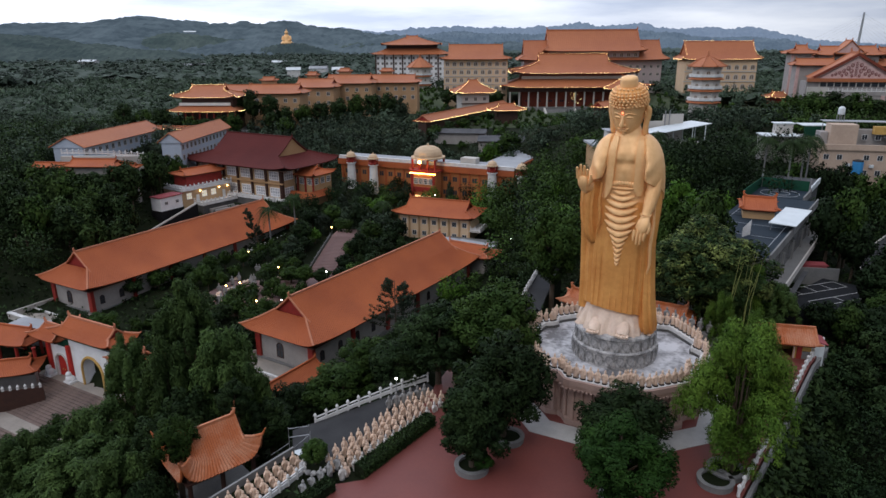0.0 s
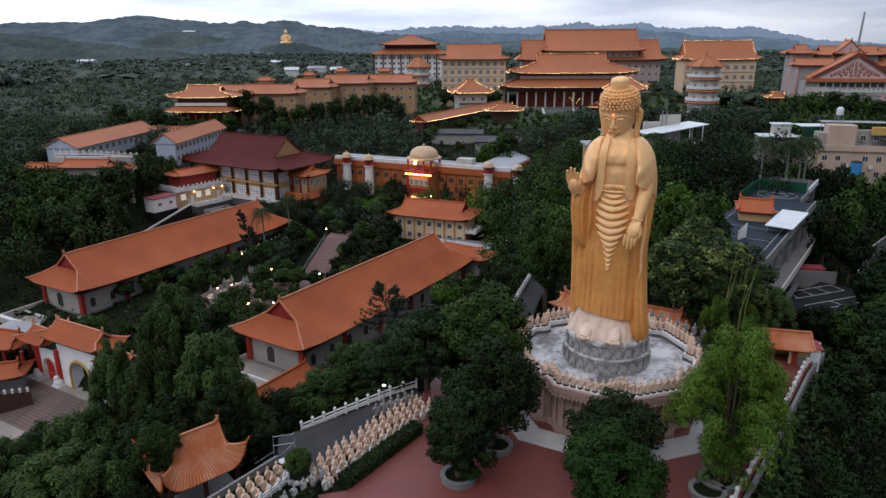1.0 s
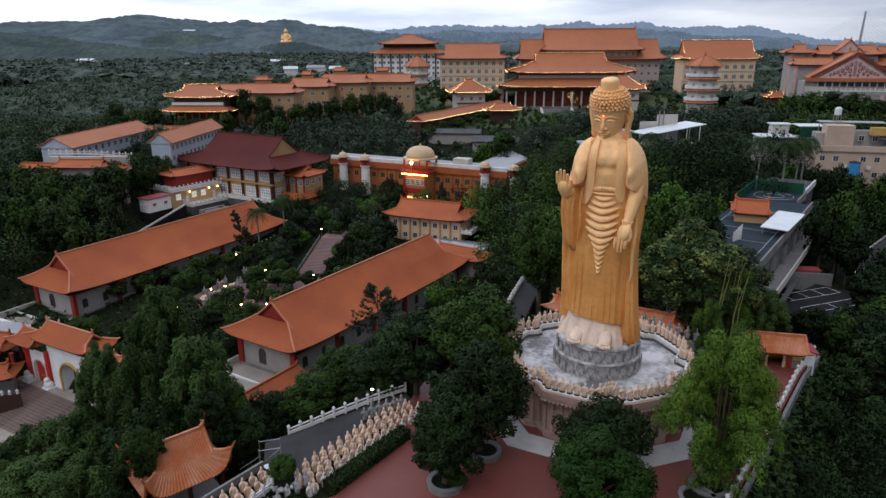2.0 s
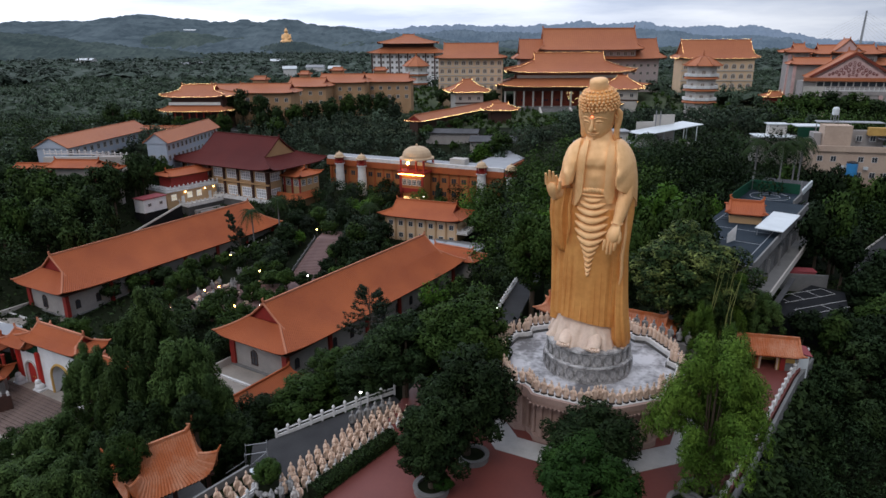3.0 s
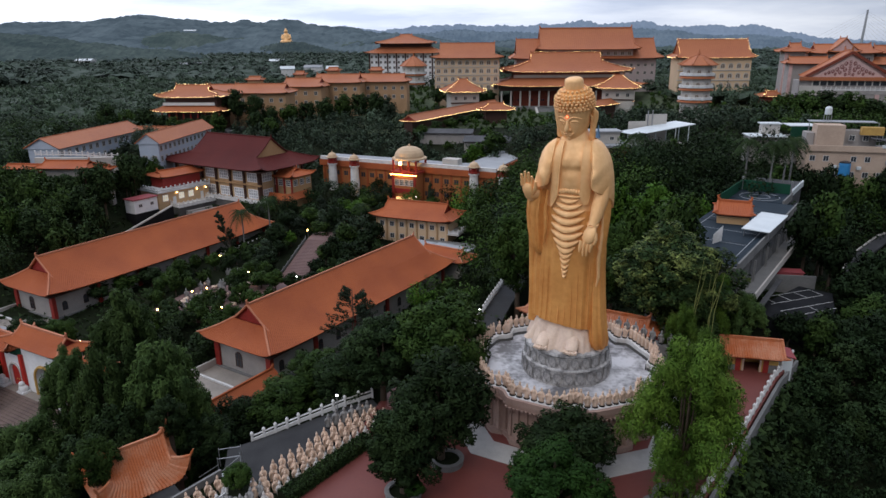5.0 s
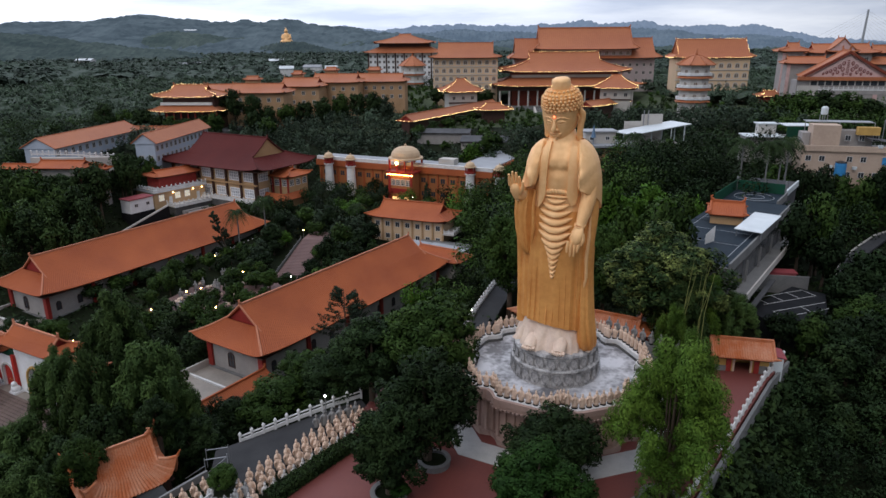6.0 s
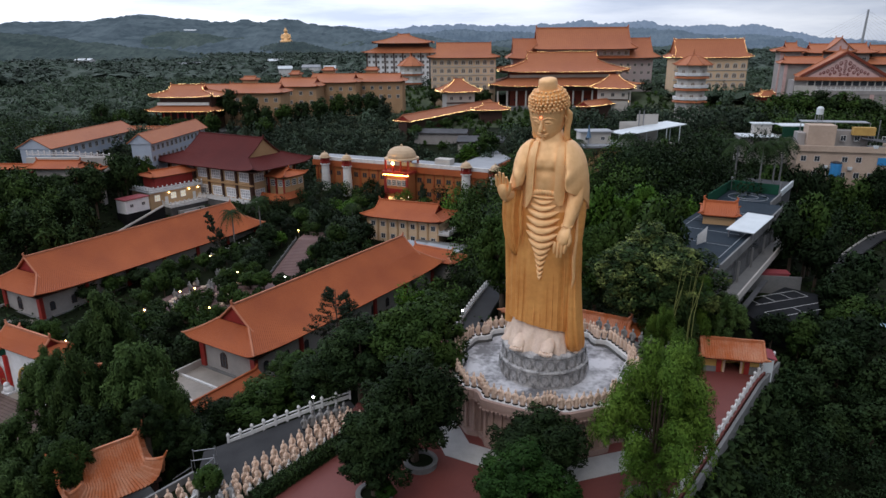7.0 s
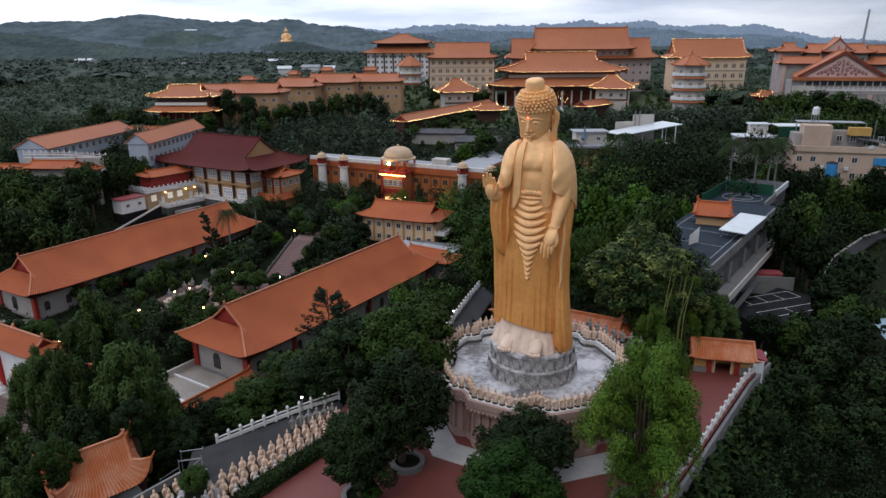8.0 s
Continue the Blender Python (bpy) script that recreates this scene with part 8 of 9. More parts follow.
roof(ow, pose(0, 0, -5.6), 2.4, 2.5, 1.6, 1.3, g=0.98, up=0.0, tile=M_OCHRE, rib=0.6, amp=0.02, ridge=0.15, gable_mat=M_OCHRE, finials=False)
bm = bmesh.new()
bar(bm, (46.3, 77.8, -8.1), (49.5, 78.4, -11.6), 1.3, 0.12)
bar(bm, (49.5, 78.4, -11.6), (52.1, 80.2, -16.7), 1.0, 0.12)
ch = link_mesh("drain_chute", bm, mat("pale_blue_sheet", (0.24, 0.33, 0.4), (0.16, 0.22, 0.28), rough=0.4))
tagged(ch, "pale blue drain chute on the wooded slope", "chute")

# low walls below the balustrade
bm = bmesh.new()
for a, b in (((31.9, 58.0), (42.4, 71.4)), ((42.4, 71.4), (55.4, 88.3)), ((55.4, 88.3), (61.2, 94.8))):
    bar(bm, (*a, PZ - 2.6), (*b, PZ - 2.6), 0.4, 5.0)
tagged(link_mesh("wall_retaining", bm, M_CONCRETE), "stained concrete retaining wall under the balustrade", "wall", kind="structure")

# garden between the halls
bm = bmesh.new()
prism(bm, [(-41, 160), (-30, 158), (-29.5, 171), (-38.5, 172)], -24, -18.9)
tagged(link_mesh("pavement_garden", bm, mat("pinkish_brick_paving", (0.2, 0.12, 0.11), (0.14, 0.085, 0.08))), "pinkish brick garden path between the halls", "path", kind="structure")
gst = thing("garden_stair", "broad pinkish brick stair between dark trees", "stair", pose(-35.4, 171.5, -18.9, 0, 0, -8), kind="structure")
tread = None
for i in range(30):
    m = pose(0, i * 0.85, i * 0.16)
    if tread is None:
        tread = part("step", boxes((-3.6, 3.6, 0, 0.82, -3, 0.16), bevel=0.03), bpy.data.materials["pinkish_brick_paving"], gst)
        tread.matrix_basis = m
    else:
        again(tread, gst, m)
part("landing", boxes((-3.6, 4.6, 25.4, 34, 0, 4.9)), bpy.data.materials["pinkish_brick_paving"], gst)
balustrade(gst, [(-4.0, 0.4, 0.2), (-4.0, 25.4, 4.9)], 0.6, 3.0, M_CONCRETE, finial=0.15)
bm = bmesh.new()
prism(bm, [(-66, 150), (-48, 148), (-40, 156), (-41, 184), (-50, 186), (-60, 168)], -26, -19.0)
tagged(link_mesh("pavement_court", bm, bpy.data.materials["pinkish_brick_paving"]), "brick garden court with stone figures", "court", kind="structure")
rng = random.Random(11)
for i in range(40):
    x, y = rng.uniform(-61, -43), rng.uniform(151, 182)
    if abs((x + 66) - (y - 150) * 0.62 - 4) < 9:
        copy_thing(gfig, pose(x, y, -19.0, 0, 0, rng.uniform(-40, 20)) @ Matrix.Scale(1.25, 4))
for i in range(22):
    bm = bmesh.new()
    for k in range(3):
        ball(bm, (rng.uniform(-0.6, 0.6), rng.uniform(-0.6, 0.6), 0.3), rng.uniform(0.25, 0.6), 7, 5, 0.9)
    b = link_mesh("garden_rock", bm, M_ROCK_PALE)
    b.matrix_basis = pose(rng.uniform(-62, -44), rng.uniform(150, 180), -19.1, 0, 0, rng.uniform(0, 360))
    tagged(b, "pale weathered garden rock", "rock", "garden rocks")

gbal = thing("balustrade", "white stone balustrade before the long hall's gallery", "balustrade")
balustrade(gbal, [(-61.3, 190.1, -18.0), (-51.5, 208.6, -17.4)], 1.0, 1.9)
part("footing", boxes((-0.3, 21.2, -0.3, 0.3, -3.0, 0.0)), M_CONCRETE, gbal).matrix_basis = pose(-61.3, 190.1, -17.98, 0, -1.6, 62.1)
for i in range(9):
    copy_thing(gfig, pose(-50.5 + i * 0.75, 176.0 + i * 1.15, -19.0, 0, 0, -20) @ Matrix.Scale(1.5, 4))

# street lamps


def lamp(x, y, z, h, glow_mat, r=0.2, label="lit street lamp on a slender grey pole"):
    g = thing("street_lamp", label, "street lamp", pose(x, y, z), group="street lamps")
    bm = bmesh.new()
    lathe(bm, [(0.12, -1.0), (0.1, 0.2), (0.06, h - 0.2), (0.05, h)], 6)
    part("pole", bm, M_STEEL, g)
    bm = bmesh.new()
    ball(bm, (0, 0, h + r), r, 8, 6)
    part("globe", bm, glow_mat, g)
    bm = bmesh.new()
    lathe(bm, [(r * 1.1, h + r * 1.9), (r * 0.3, h + r * 2.4)], 8)
    part("cap", bm, M_STEEL, g)
    return g


for x, y, z in ((19.4, 181.0, -14.3), (13.2, 106.2, PZ), (22.6, 136.5, PZ), (20.6, 107.0, PZ), (-6.8, 80.0, -4.6), (-31.5, 164.4, -18.2), (75.3, 131.5, -0.8), (-3.2, 232, -12.6), (-40, 149, -20.2)):
    lamp(x, y, z, 3.6, G_WHITE, 0.17)
for x, y, z in ((-36.3, 203.2, -16.4), (-46, 171, -19.0), (-55.9, 156.5, -19), (-53, 158.7, -19), (-61.2, 148, -20.4), (-63.4, 144.1, -20.6), (-71.9, 133.1, -21.4), (-57.4, 182.7, -18.2), (-29.5, 219.9, -14.4), (-136.4, 217, -14.8), (-136.6, 210.6, -15.5), (-133.7, 198.7, -16.8), (-46.1, 148.9, -20.2)):
    lamp(x, y, z, 3.4, G_GARDEN, 0.2, "warm lit garden lamp on a thin pole")


# ---- trees ----


def leaf_cloud(centres, radii, count, size, rng, droop=0.0, stretch=1.0, flat=1.0, whole=0.7, up=0.3, lay=0.0):
    """Leaves as small pointed blades, scattered through clumps; returns vertices, faces and soft normals."""
    centres, radii = np.asarray(centres, float), np.asarray(radii, float)
    w = radii ** 2
    k = rng.choice(len(centres), count, p=w / w.sum())
    d = rng.normal(size=(count, 3))
    d /= np.linalg.norm(d, axis=1)[:, None]
    rr = rng.random(count) ** 0.28
    p = centres[k] + d * (radii[k] * rr)[:, None] * np.array([1, 1, flat])
    n = d + 0.75 * rng.normal(size=(count, 3)) + np.array([0, 0, 0.55])
    n /= np.linalg.norm(n, axis=1)[:, None]
    mid = centres.mean(0)
    q = (p - mid) / (np.abs(p - mid).max(0) + 1e-6)
    soft = 0.85 * d + whole * q + np.array([0, 0, up]) + 0.22 * rng.normal(size=(count, 3))
    soft /= np.linalg.norm(soft, axis=1)[:, None]
    n = n * (1 - lay) + soft * lay
    n /= np.linalg.norm(n, axis=1)[:, None]
    n *= np.where((n * soft).sum(1) < 0, -1.0, 1.0)[:, None]
    t = np.cross(n, rng.normal(size=(count, 3)))
    if droop:
        t = t * (1 - droop) + droop * np.array([0, 0, -1.0])
        t -= n * (t * n).sum(1)[:, None]
    t /= np.linalg.norm(t, axis=1)[:, None] + 1e-9
    b = np.cross(n, t)
    s = size * rng.uniform(0.6, 1.35, count)[:, None]
    v = np.stack([p - t * s * stretch * 1.1, p + t * s * stretch * 0.7 - b * s * 0.62, p + t * s * stretch * 0.9 + b * s * 0.62], 1).reshape(-1, 3)
    f = np.arange(count * 3).reshape(-1, 3)
    return v, f, np.repeat(soft, 3, axis=0)


def leaf_mesh(name, v, f, nrm, material):
    me = bpy.data.meshes.new(name)
    me.from_pydata(v.tolist(), [], f.tolist())
    me.materials.append(material)
    me.shade_smooth()
    me.normals_split_custom_set_from_vertices(nrm.tolist())
    return me


def ellipsoid_clumps(rng, n, rx, rz, cz, r0, r1, cone=0.0):
    c, r = [], []
    for i in range(n):
        d = rng.normal(size=3)
        d /= np.linalg.norm(d)
        q = rng.uniform(0.45, 0.95)
        z = d[2] * q
        narrow = 1 - cone * (z + 1) / 2
        c.append((d[0] * q * rx * narrow, d[1] * q * rx * narrow, cz + z * rz))
        r.append(rng.uniform(r0, r1) * (0.6 + 0.4 * narrow))
    return c, r


def make_tree(name, label, material, seed, shape, leaves, size):
    """A tree about 10 m high with a crown about 4 m in radius, its foot at the origin."""
    rng = np.random.default_rng(seed)
    t = thing(name, label, "tree")
    bm = bmesh.new()
    if shape == "plume":
        c, r = [], []
        for i in range(17):
            # each culm ends in a full, rounded plume that hangs over at the tip
            a, q = i * 2.4 + rng.normal() * 0.3, math.sqrt((i + 0.5) / 17)
            top = rng.uniform(7.6, 9.9) * (1.02 - 0.34 * q * q)
            x, y = 2.5 * q * math.cos(a), 2.5 * q * math.sin(a)
            b = a + rng.normal() * 0.4
            reach, drop = rng.uniform(0.5, 1.2), rng.uniform(2.6, 4.6)
            arc = [(x + reach * math.sin(min(w, 1.57)) * math.cos(b), y + reach * math.sin(min(w, 1.57)) * math.sin(b), top - 0.75 + 0.35 * math.sin(w * 1.3) - drop * max(w / 1.9 - 0.3, 0) / 0.7) for w in np.linspace(0, 1.9, 9)]
            for k, p in enumerate(arc):
                c.append(p)
                r.append(rng.uniform(0.55, 0.8) * (0.55, 0.85, 1.0, 1.0, 0.95, 0.85, 0.7, 0.5, 0.35)[k])
            for z in np.linspace(1.0, top - 2.0, 4):
                c.append((x * (0.55 + 0.45 * z / top) + rng.normal() * 0.2, y * (0.55 + 0.45 * z / top) + rng.normal() * 0.2, float(z)))
                r.append(rng.uniform(0.5, 0.85))
            tube(bm, [(x * 0.25, y * 0.25, -1), (x * 0.7, y * 0.7, top * 0.55), arc[0], arc[4], arc[-1]], [0.07, 0.06, 0.045, 0.03, 0.012], 5)
        v, f, nrm = leaf_cloud(c, r, leaves, size, rng, droop=0.4, stretch=2.2, whole=0.3, up=0.5, lay=0.3)
    elif shape == "spray":
        # culms lean out of a dark middle and arch over in feathery, hanging sprays
        c, r = [], []
        for i in range(20):
            a, q = i * 2.4 + rng.normal() * 0.3, math.sqrt((i + 0.4) / 20)
            top = rng.uniform(8.2, 9.8) * (1.03 - 0.5 * q * q)
            x, y = 0.9 * q * math.cos(a), 0.9 * q * math.sin(a)
            reach, drop = (0.7 + 2.5 * q) * rng.uniform(0.85, 1.2), rng.uniform(1.6, 3.4)
            arc = []
            for w in np.linspace(0, 1, 10):
                away = reach * math.sin(w * 1.45)
                arc.append((x + away * math.cos(a), y + away * math.sin(a), top - 1.7 + 1.7 * math.sin(w * 2.2) - drop * max(w - 0.5, 0) ** 1.2 * 2))
            for k, p in enumerate(arc):
                c.append(p)
                r.append(rng.uniform(0.85, 1.1) * (0.4, 0.5, 0.6, 0.68, 0.72, 0.7, 0.62, 0.52, 0.4, 0.28)[k])
                if k in (3, 5, 7):
                    for s in range(2):
                        c.append((p[0] + rng.normal() * 0.3, p[1] + rng.normal() * 0.3, p[2] - rng.uniform(0.5, 1.5)))
                        r.append(rng.uniform(0.25, 0.45))
            z = rng.uniform(0.8, 3.4)
            c.append((1.5 * q * math.cos(a + 0.7), 1.5 * q * math.sin(a + 0.7), z))
            r.append(rng.uniform(0.5, 0.8))
            tube(bm, [(x * 0.3, y * 0.3, -1), (x * 0.7, y * 0.7, top * 0.5), arc[0], arc[4], arc[-1]], [0.07, 0.06, 0.045, 0.03, 0.012], 5)
        v, f, nrm = leaf_cloud(c, r, leaves, size, rng, droop=0.5, stretch=2.4, whole=0.2, up=0.4, lay=0.25)
    else:
        cone = 0.55 if shape == "cone" else 0.15
        cz, rz = (5.2, 4.2) if shape == "cone" else (5.9, 3.5)
        big = leaves > 5000
        c, r = ellipsoid_clumps(rng, 130 if big else 52, 3.6 if big else 3.35, rz, cz, 0.4 if big else 0.75, 0.95 if big else 1.5, cone)
        lean = rng.normal(size=2) * 0.25
        tube(bm, [(0, 0, -2.5), (0.05, 0, 1.5), (lean[0] * 0.6, lean[1] * 0.6, 4.0), (lean[0], lean[1], 7.2)], [0.36, 0.27, 0.2, 0.06], 8)
        for i in range(9):
            k = rng.integers(len(c))
            z0 = rng.uniform(2.2, 5.0)
            q = np.array(c[k])
            tube(bm, [(lean[0] * z0 / 7, lean[1] * z0 / 7, z0), (q[0] * 0.55, q[1] * 0.55, z0 + (q[2] - z0) * 0.6), tuple(q)], [0.13, 0.08, 0.03], 5)
        v, f, nrm = leaf_cloud(c, r, leaves, size, rng, stretch=1.5 if big else 1.15, lay=0.1)
    culmed = shape in ("plume", "spray")
    part("bamboo_stand" if culmed else "trunk", bm, M_BARK, t, kind="stuff" if culmed else "")
    o = new("crown", leaf_mesh("crown", v, f, nrm, material))
    o.parent = t
    return t


KIND = {
    "D": [make_tree("broadleaf_tree", "dark green broadleaf tree with a dense rounded crown", L_NEAR, s, "round", 18000, 0.125) for s in (1, 2)],
    "M": [make_tree("broadleaf_tree", "green broadleaf tree with an uneven leafy crown", L_MID, s, "round", 18000, 0.125) for s in (3, 4)],
    "C": [make_tree("conical_tree", "dark clipped tree with a conical crown in a round planter", L_NEAR, 5, "cone", 21000, 0.12)],
    "W": [make_tree("bamboo_clump", "light green bamboo clump with drooping plumes", L_LIGHT, s, "spray", 48000, 0.052) for s in (6, 7)],
    "T": [make_tree("broadleaf_tree", "large green tree with pale yellowish leaf tips", L_TIPS, 10, "round", 44000, 0.09)],
    "B": [make_tree("broadleaf_tree", "fresh green broadleaf tree with a full domed crown", L_FRESH, 21, "round", 27000, 0.1)],
    "P": [make_tree("bamboo_clump", "green bamboo clump with rounded drooping plumes", L_PLUME, s, "spray", 23000, 0.094) for s in (8, 9)],
    "d": [make_tree("broadleaf_tree", "dark green broadleaf tree in the woods", L_DARK, s, "round", 2100, 0.34) for s in (11, 12, 13)],
    "e": [make_tree("broadleaf_tree", "broadleaf tree in the woods, leaves darkened for shade", L_EAST, s, "round", 2100, 0.34) for s in (31, 32)],
    "m": [make_tree("broadleaf_tree", "green broadleaf tree in the woods", L_MID, s, "round", 2100, 0.34) for s in (14, 15)],
    "b": [make_tree("broadleaf_tree", "bright green young tree in the garden", L_BRIGHT, 16, "round", 2100, 0.34)],
    "c": [make_tree("cypress_tree", "slender dark green cypress tree", L_BLUE, 17, "cone", 1900, 0.33)],
    "w": [make_tree("bamboo_clump", "green bamboo in the woods", L_PLUME, 18, "plume", 2200, 0.36)],
}
USED = set()


def plant(kind, x, y, z, radius, height, i=0):
    proto = KIND[kind][i % len(KIND[kind])]
    m = Matrix.Translation((x, y, z)) @ Matrix.Rotation(random.uniform(0, 6.28), 4, "Z") @ Matrix.Diagonal((radius / 4.0, radius / 4.0, height / 10.0, 1))
    if proto.name not in USED:
        USED.add(proto.name)
        proto.matrix_basis = m
        return proto
    return copy_thing(proto, m @ Matrix.Diagonal([1 / k for k in proto.scale] + [1]))


# big trees near the terrace: x, y, crown's middle, half width, half height, kind
NEAR_1 = [
    (2.9, 63.4, 4.9, 5.3, 4.3, "C"), (6.9, 69.4, 5.2, 6.5, 6.2, "D"), (7.2, 84.0, 6.0, 7.6, 7.0, "M"), (-1.0, 83.5, 3.2, 6.0, 6.0, "D"), (-6.6, 87.0, -2.4, 5.2, 5.0, "D"),
    (-12.8, 97.0, -6.2, 5.5, 4.2, "M"), (-5.4, 101.0, -4.6, 5.0, 4.4, "D"), (-16.7, 93.0, -9.0, 6.6, 4.2, "M"), (-24.2, 93.0, -13.0, 6.3, 4.8, "D"),
    (20.6, 66.0, 1.6, 6.0, 4.1, "D"), (18.0, 57.4, 1.3, 6.0, 5.4, "B"), (31.9, 62.6, 5.6, 6.3, 9.3, "W"), (35.0, 67.0, 7.6, 4.6, 6.4, "W"),
    (43.6, 101.5, 8.0, 11.0, 8.8, "T"), (36.8, 113.0, 7.8, 5.1, 7.5, "M"),
]
NEAR_2 = [
    (20.8, 119.0, 7.0, 6.4, 8.0, "M"), (47.6, 97.4, 5.0, 4.6, 5.2, "W"), (44.6, 95.6, 5.6, 4.8, 6.2, "P"), (41.2, 89.6, 3.2, 3.0, 4.6, "W"), (53.5, 98.6, 2.6, 4.2, 4.4, "P"), (-41.0, 95.0, 0.4, 5.4, 8.0, "P"),
    (-33.6, 88.0, -4.2, 6.4, 9.4, "P"), (-41.0, 86.5, -5.0, 4.8, 7.6, "P"), (-49.0, 90.5, -6.0, 4.4, 6.6, "P"), (-29.5, 86.0, -7.5, 4.4, 7.6, "P"), (-49.1, 80.0, -9.6, 5.8, 6.2, "P"), (-48.4, 72.0, -11.0, 7.6, 5.2, "P"),
    (-38.7, 75.5, -8.6, 4.8, 5.2, "D"), (-33.2, 68.8, -2.6, 3.3, 3.6, "M"), (-56.7, 75.0, -10.2, 5.0, 5.2, "P"), (-56.8, 82.0, -11.6, 4.6, 4.2, "M"),
]
NEAR_3 = [(-29.2, 79.6, -3.6, 2.8, 3.0, "D"), (-54.5, 101.0, -9.0, 3.6, 5.4, "P"), (-82.0, 131.0, -15.5, 5.0, 4.5, "D"), (-76.0, 133.0, -16.0, 4.5, 4.2, "M"), (-33.0, 166.0, -16.4, 2.8, 2.6, "D"), (-37.5, 165.5, -15.6, 3.0, 3.2, "M"), (-40.4, 68.0, -8.2, 5.0, 6.0, "P"), (-35.0, 64.5, -8.5, 3.4, 4.2, "D"), (-36.5, 80.0, -7.5, 4.6, 6.0, "D"), (-15.1, 64.4, -1.6, 1.9, 1.7, "M"), (-26, 84, -10, 4.5, 4.5, "D"), (-30, 90, -13.8, 5.5, 4.5, "D")]
for i, (x, y, zc, rad, hh, kind) in enumerate(NEAR_1 + NEAR_2 + NEAR_3):
    g = max(gz(x, y), PZ if kind == "C" else -40)
    top = zc + hh
    # the crown spans the upper part of the tree; a tree on low ground gets a taller trunk
    low = zc - hh
    height = top - g if low - g < hh else (top - low) * 1.25
    z0 = top - height
    plant(kind, x, y, z0, rad * 1.06, height, i)
    if z0 > g + 0.5:
        bm = bmesh.new()
        tube(bm, [(x, y, g - 0.5), (x + 0.1, y, z0 + height * 0.25)], [0.45, 0.35], 8)
        stem = link_mesh("trunk", bm, M_BARK)
        host = [o for o in scene.collection.objects if o.type == "EMPTY"][-1]
        stem.parent = host
        stem.matrix_parent_inverse = host.matrix_basis.inverted()


def free(x, y, margin=1.5):
    p = Vector((x, y, 0))
    for inv, L, W in FOOT:
        q = inv @ p
        if abs(q.x) < L + margin and abs(q.y) < W + margin:
            return False
    return True


rng = random.Random(42)


GROVE = {"d": [], "e": [], "m": [], "b": [], "c": []}


def scatter(x0, x1, y0, y1, step, h0, h1, mix, keep=lambda x, y: True, margin=1.5, spread=0.42, grove=False):
    """Trees on a shaken grid, clear of the buildings: single ones, or rows for a grove too full to count."""
    n = 0
    y = y0
    while y < y1:
        x = x0 + rng.uniform(0, step)
        while x < x1:
            px, py = x + rng.uniform(-0.35, 0.35) * step, y + rng.uniform(-0.35, 0.35) * step
            if keep(px, py) and free(px, py, margin):
                h = rng.uniform(h0, h1)
                kind, r = rng.choice(mix), h * spread * rng.uniform(0.85, 1.25)
                if grove:
                    GROVE[kind].append((px, py, gz(px, py) - 0.3, r * 1.15, h))
                else:
                    plant(kind, px, py, gz(px, py) - 0.3, r, h, rng.randrange(9))
                n += 1
            x += step
        y += step
    return n


def off_path(x, y):
    return not (-41.5 < x < -26 and 158 < y < 204) and not (8 < x < 28 and 100 < y < 140) and not (56 < x < 84 and 97 < y < 125)


def off_court(x, y):
    """Clear of the lamp-lit court with the pale figures."""
    u = ((x + 58) * 9 + (y - 157) * 23) / 610
    return not (-0.1 < u < 1.1 and abs((x + 58) * 23 - (y - 157) * 9) / 24.7 < 3.4)


def off_rail(x, y):
    """Clear of the strip before the long hall's balustrade."""
    u, v = (x + 61.3) * 0.468 + (y - 190.1) * 0.884, (x + 61.3) * 0.884 - (y - 190.1) * 0.468
    return not (-3 < u < 20 and -2 < v < 8)


def not_stair(x, y):
    """Clear of the gate's stair and forecourt."""
    a = radians(31)
    dx, dy = x + 72.0, y - 119.0
    lx, ly = dx * math.cos(a) - dy * math.sin(a), dx * math.sin(a) + dy * math.cos(a)
    return not (-22 < lx < 17 and -30 < ly < 5)


scatter(-90, -52, 58, 76, 8, 5, 7, "mmdw", lambda x, y: not (x > -60 and y > 70))
scatter(-66, -38, 120, 146, 5.6, 5.5, 8.5, "dmd", not_stair, 1.0, grove=True)
scatter(-62, -14, 98, 118, 7, 4, 5.8, "dmdm", lambda x, y: not_stair(x, y) and x < -0.2 * y + 3)
scatter(-74, -14, 128, 215, 7.5, 4.0, 5.8, "dmdm", lambda x, y: off_path(x, y) and not_stair(x, y) and off_court(x, y) and off_rail(x, y), 3.0, grove=True)
scatter(-70, -42, 146, 192, 5.6, 3.8, 6.2, "dmm", lambda x, y: rng.random() < 0.7 and off_court(x, y) and off_rail(x, y), 3.0)
scatter(-25, -14, 172, 200, 6.0, 7, 9.5, "eed", lambda x, y: True, 0.5)
scatter(-66, -58, 200, 224, 6.5, 6, 9, "dm", off_rail)
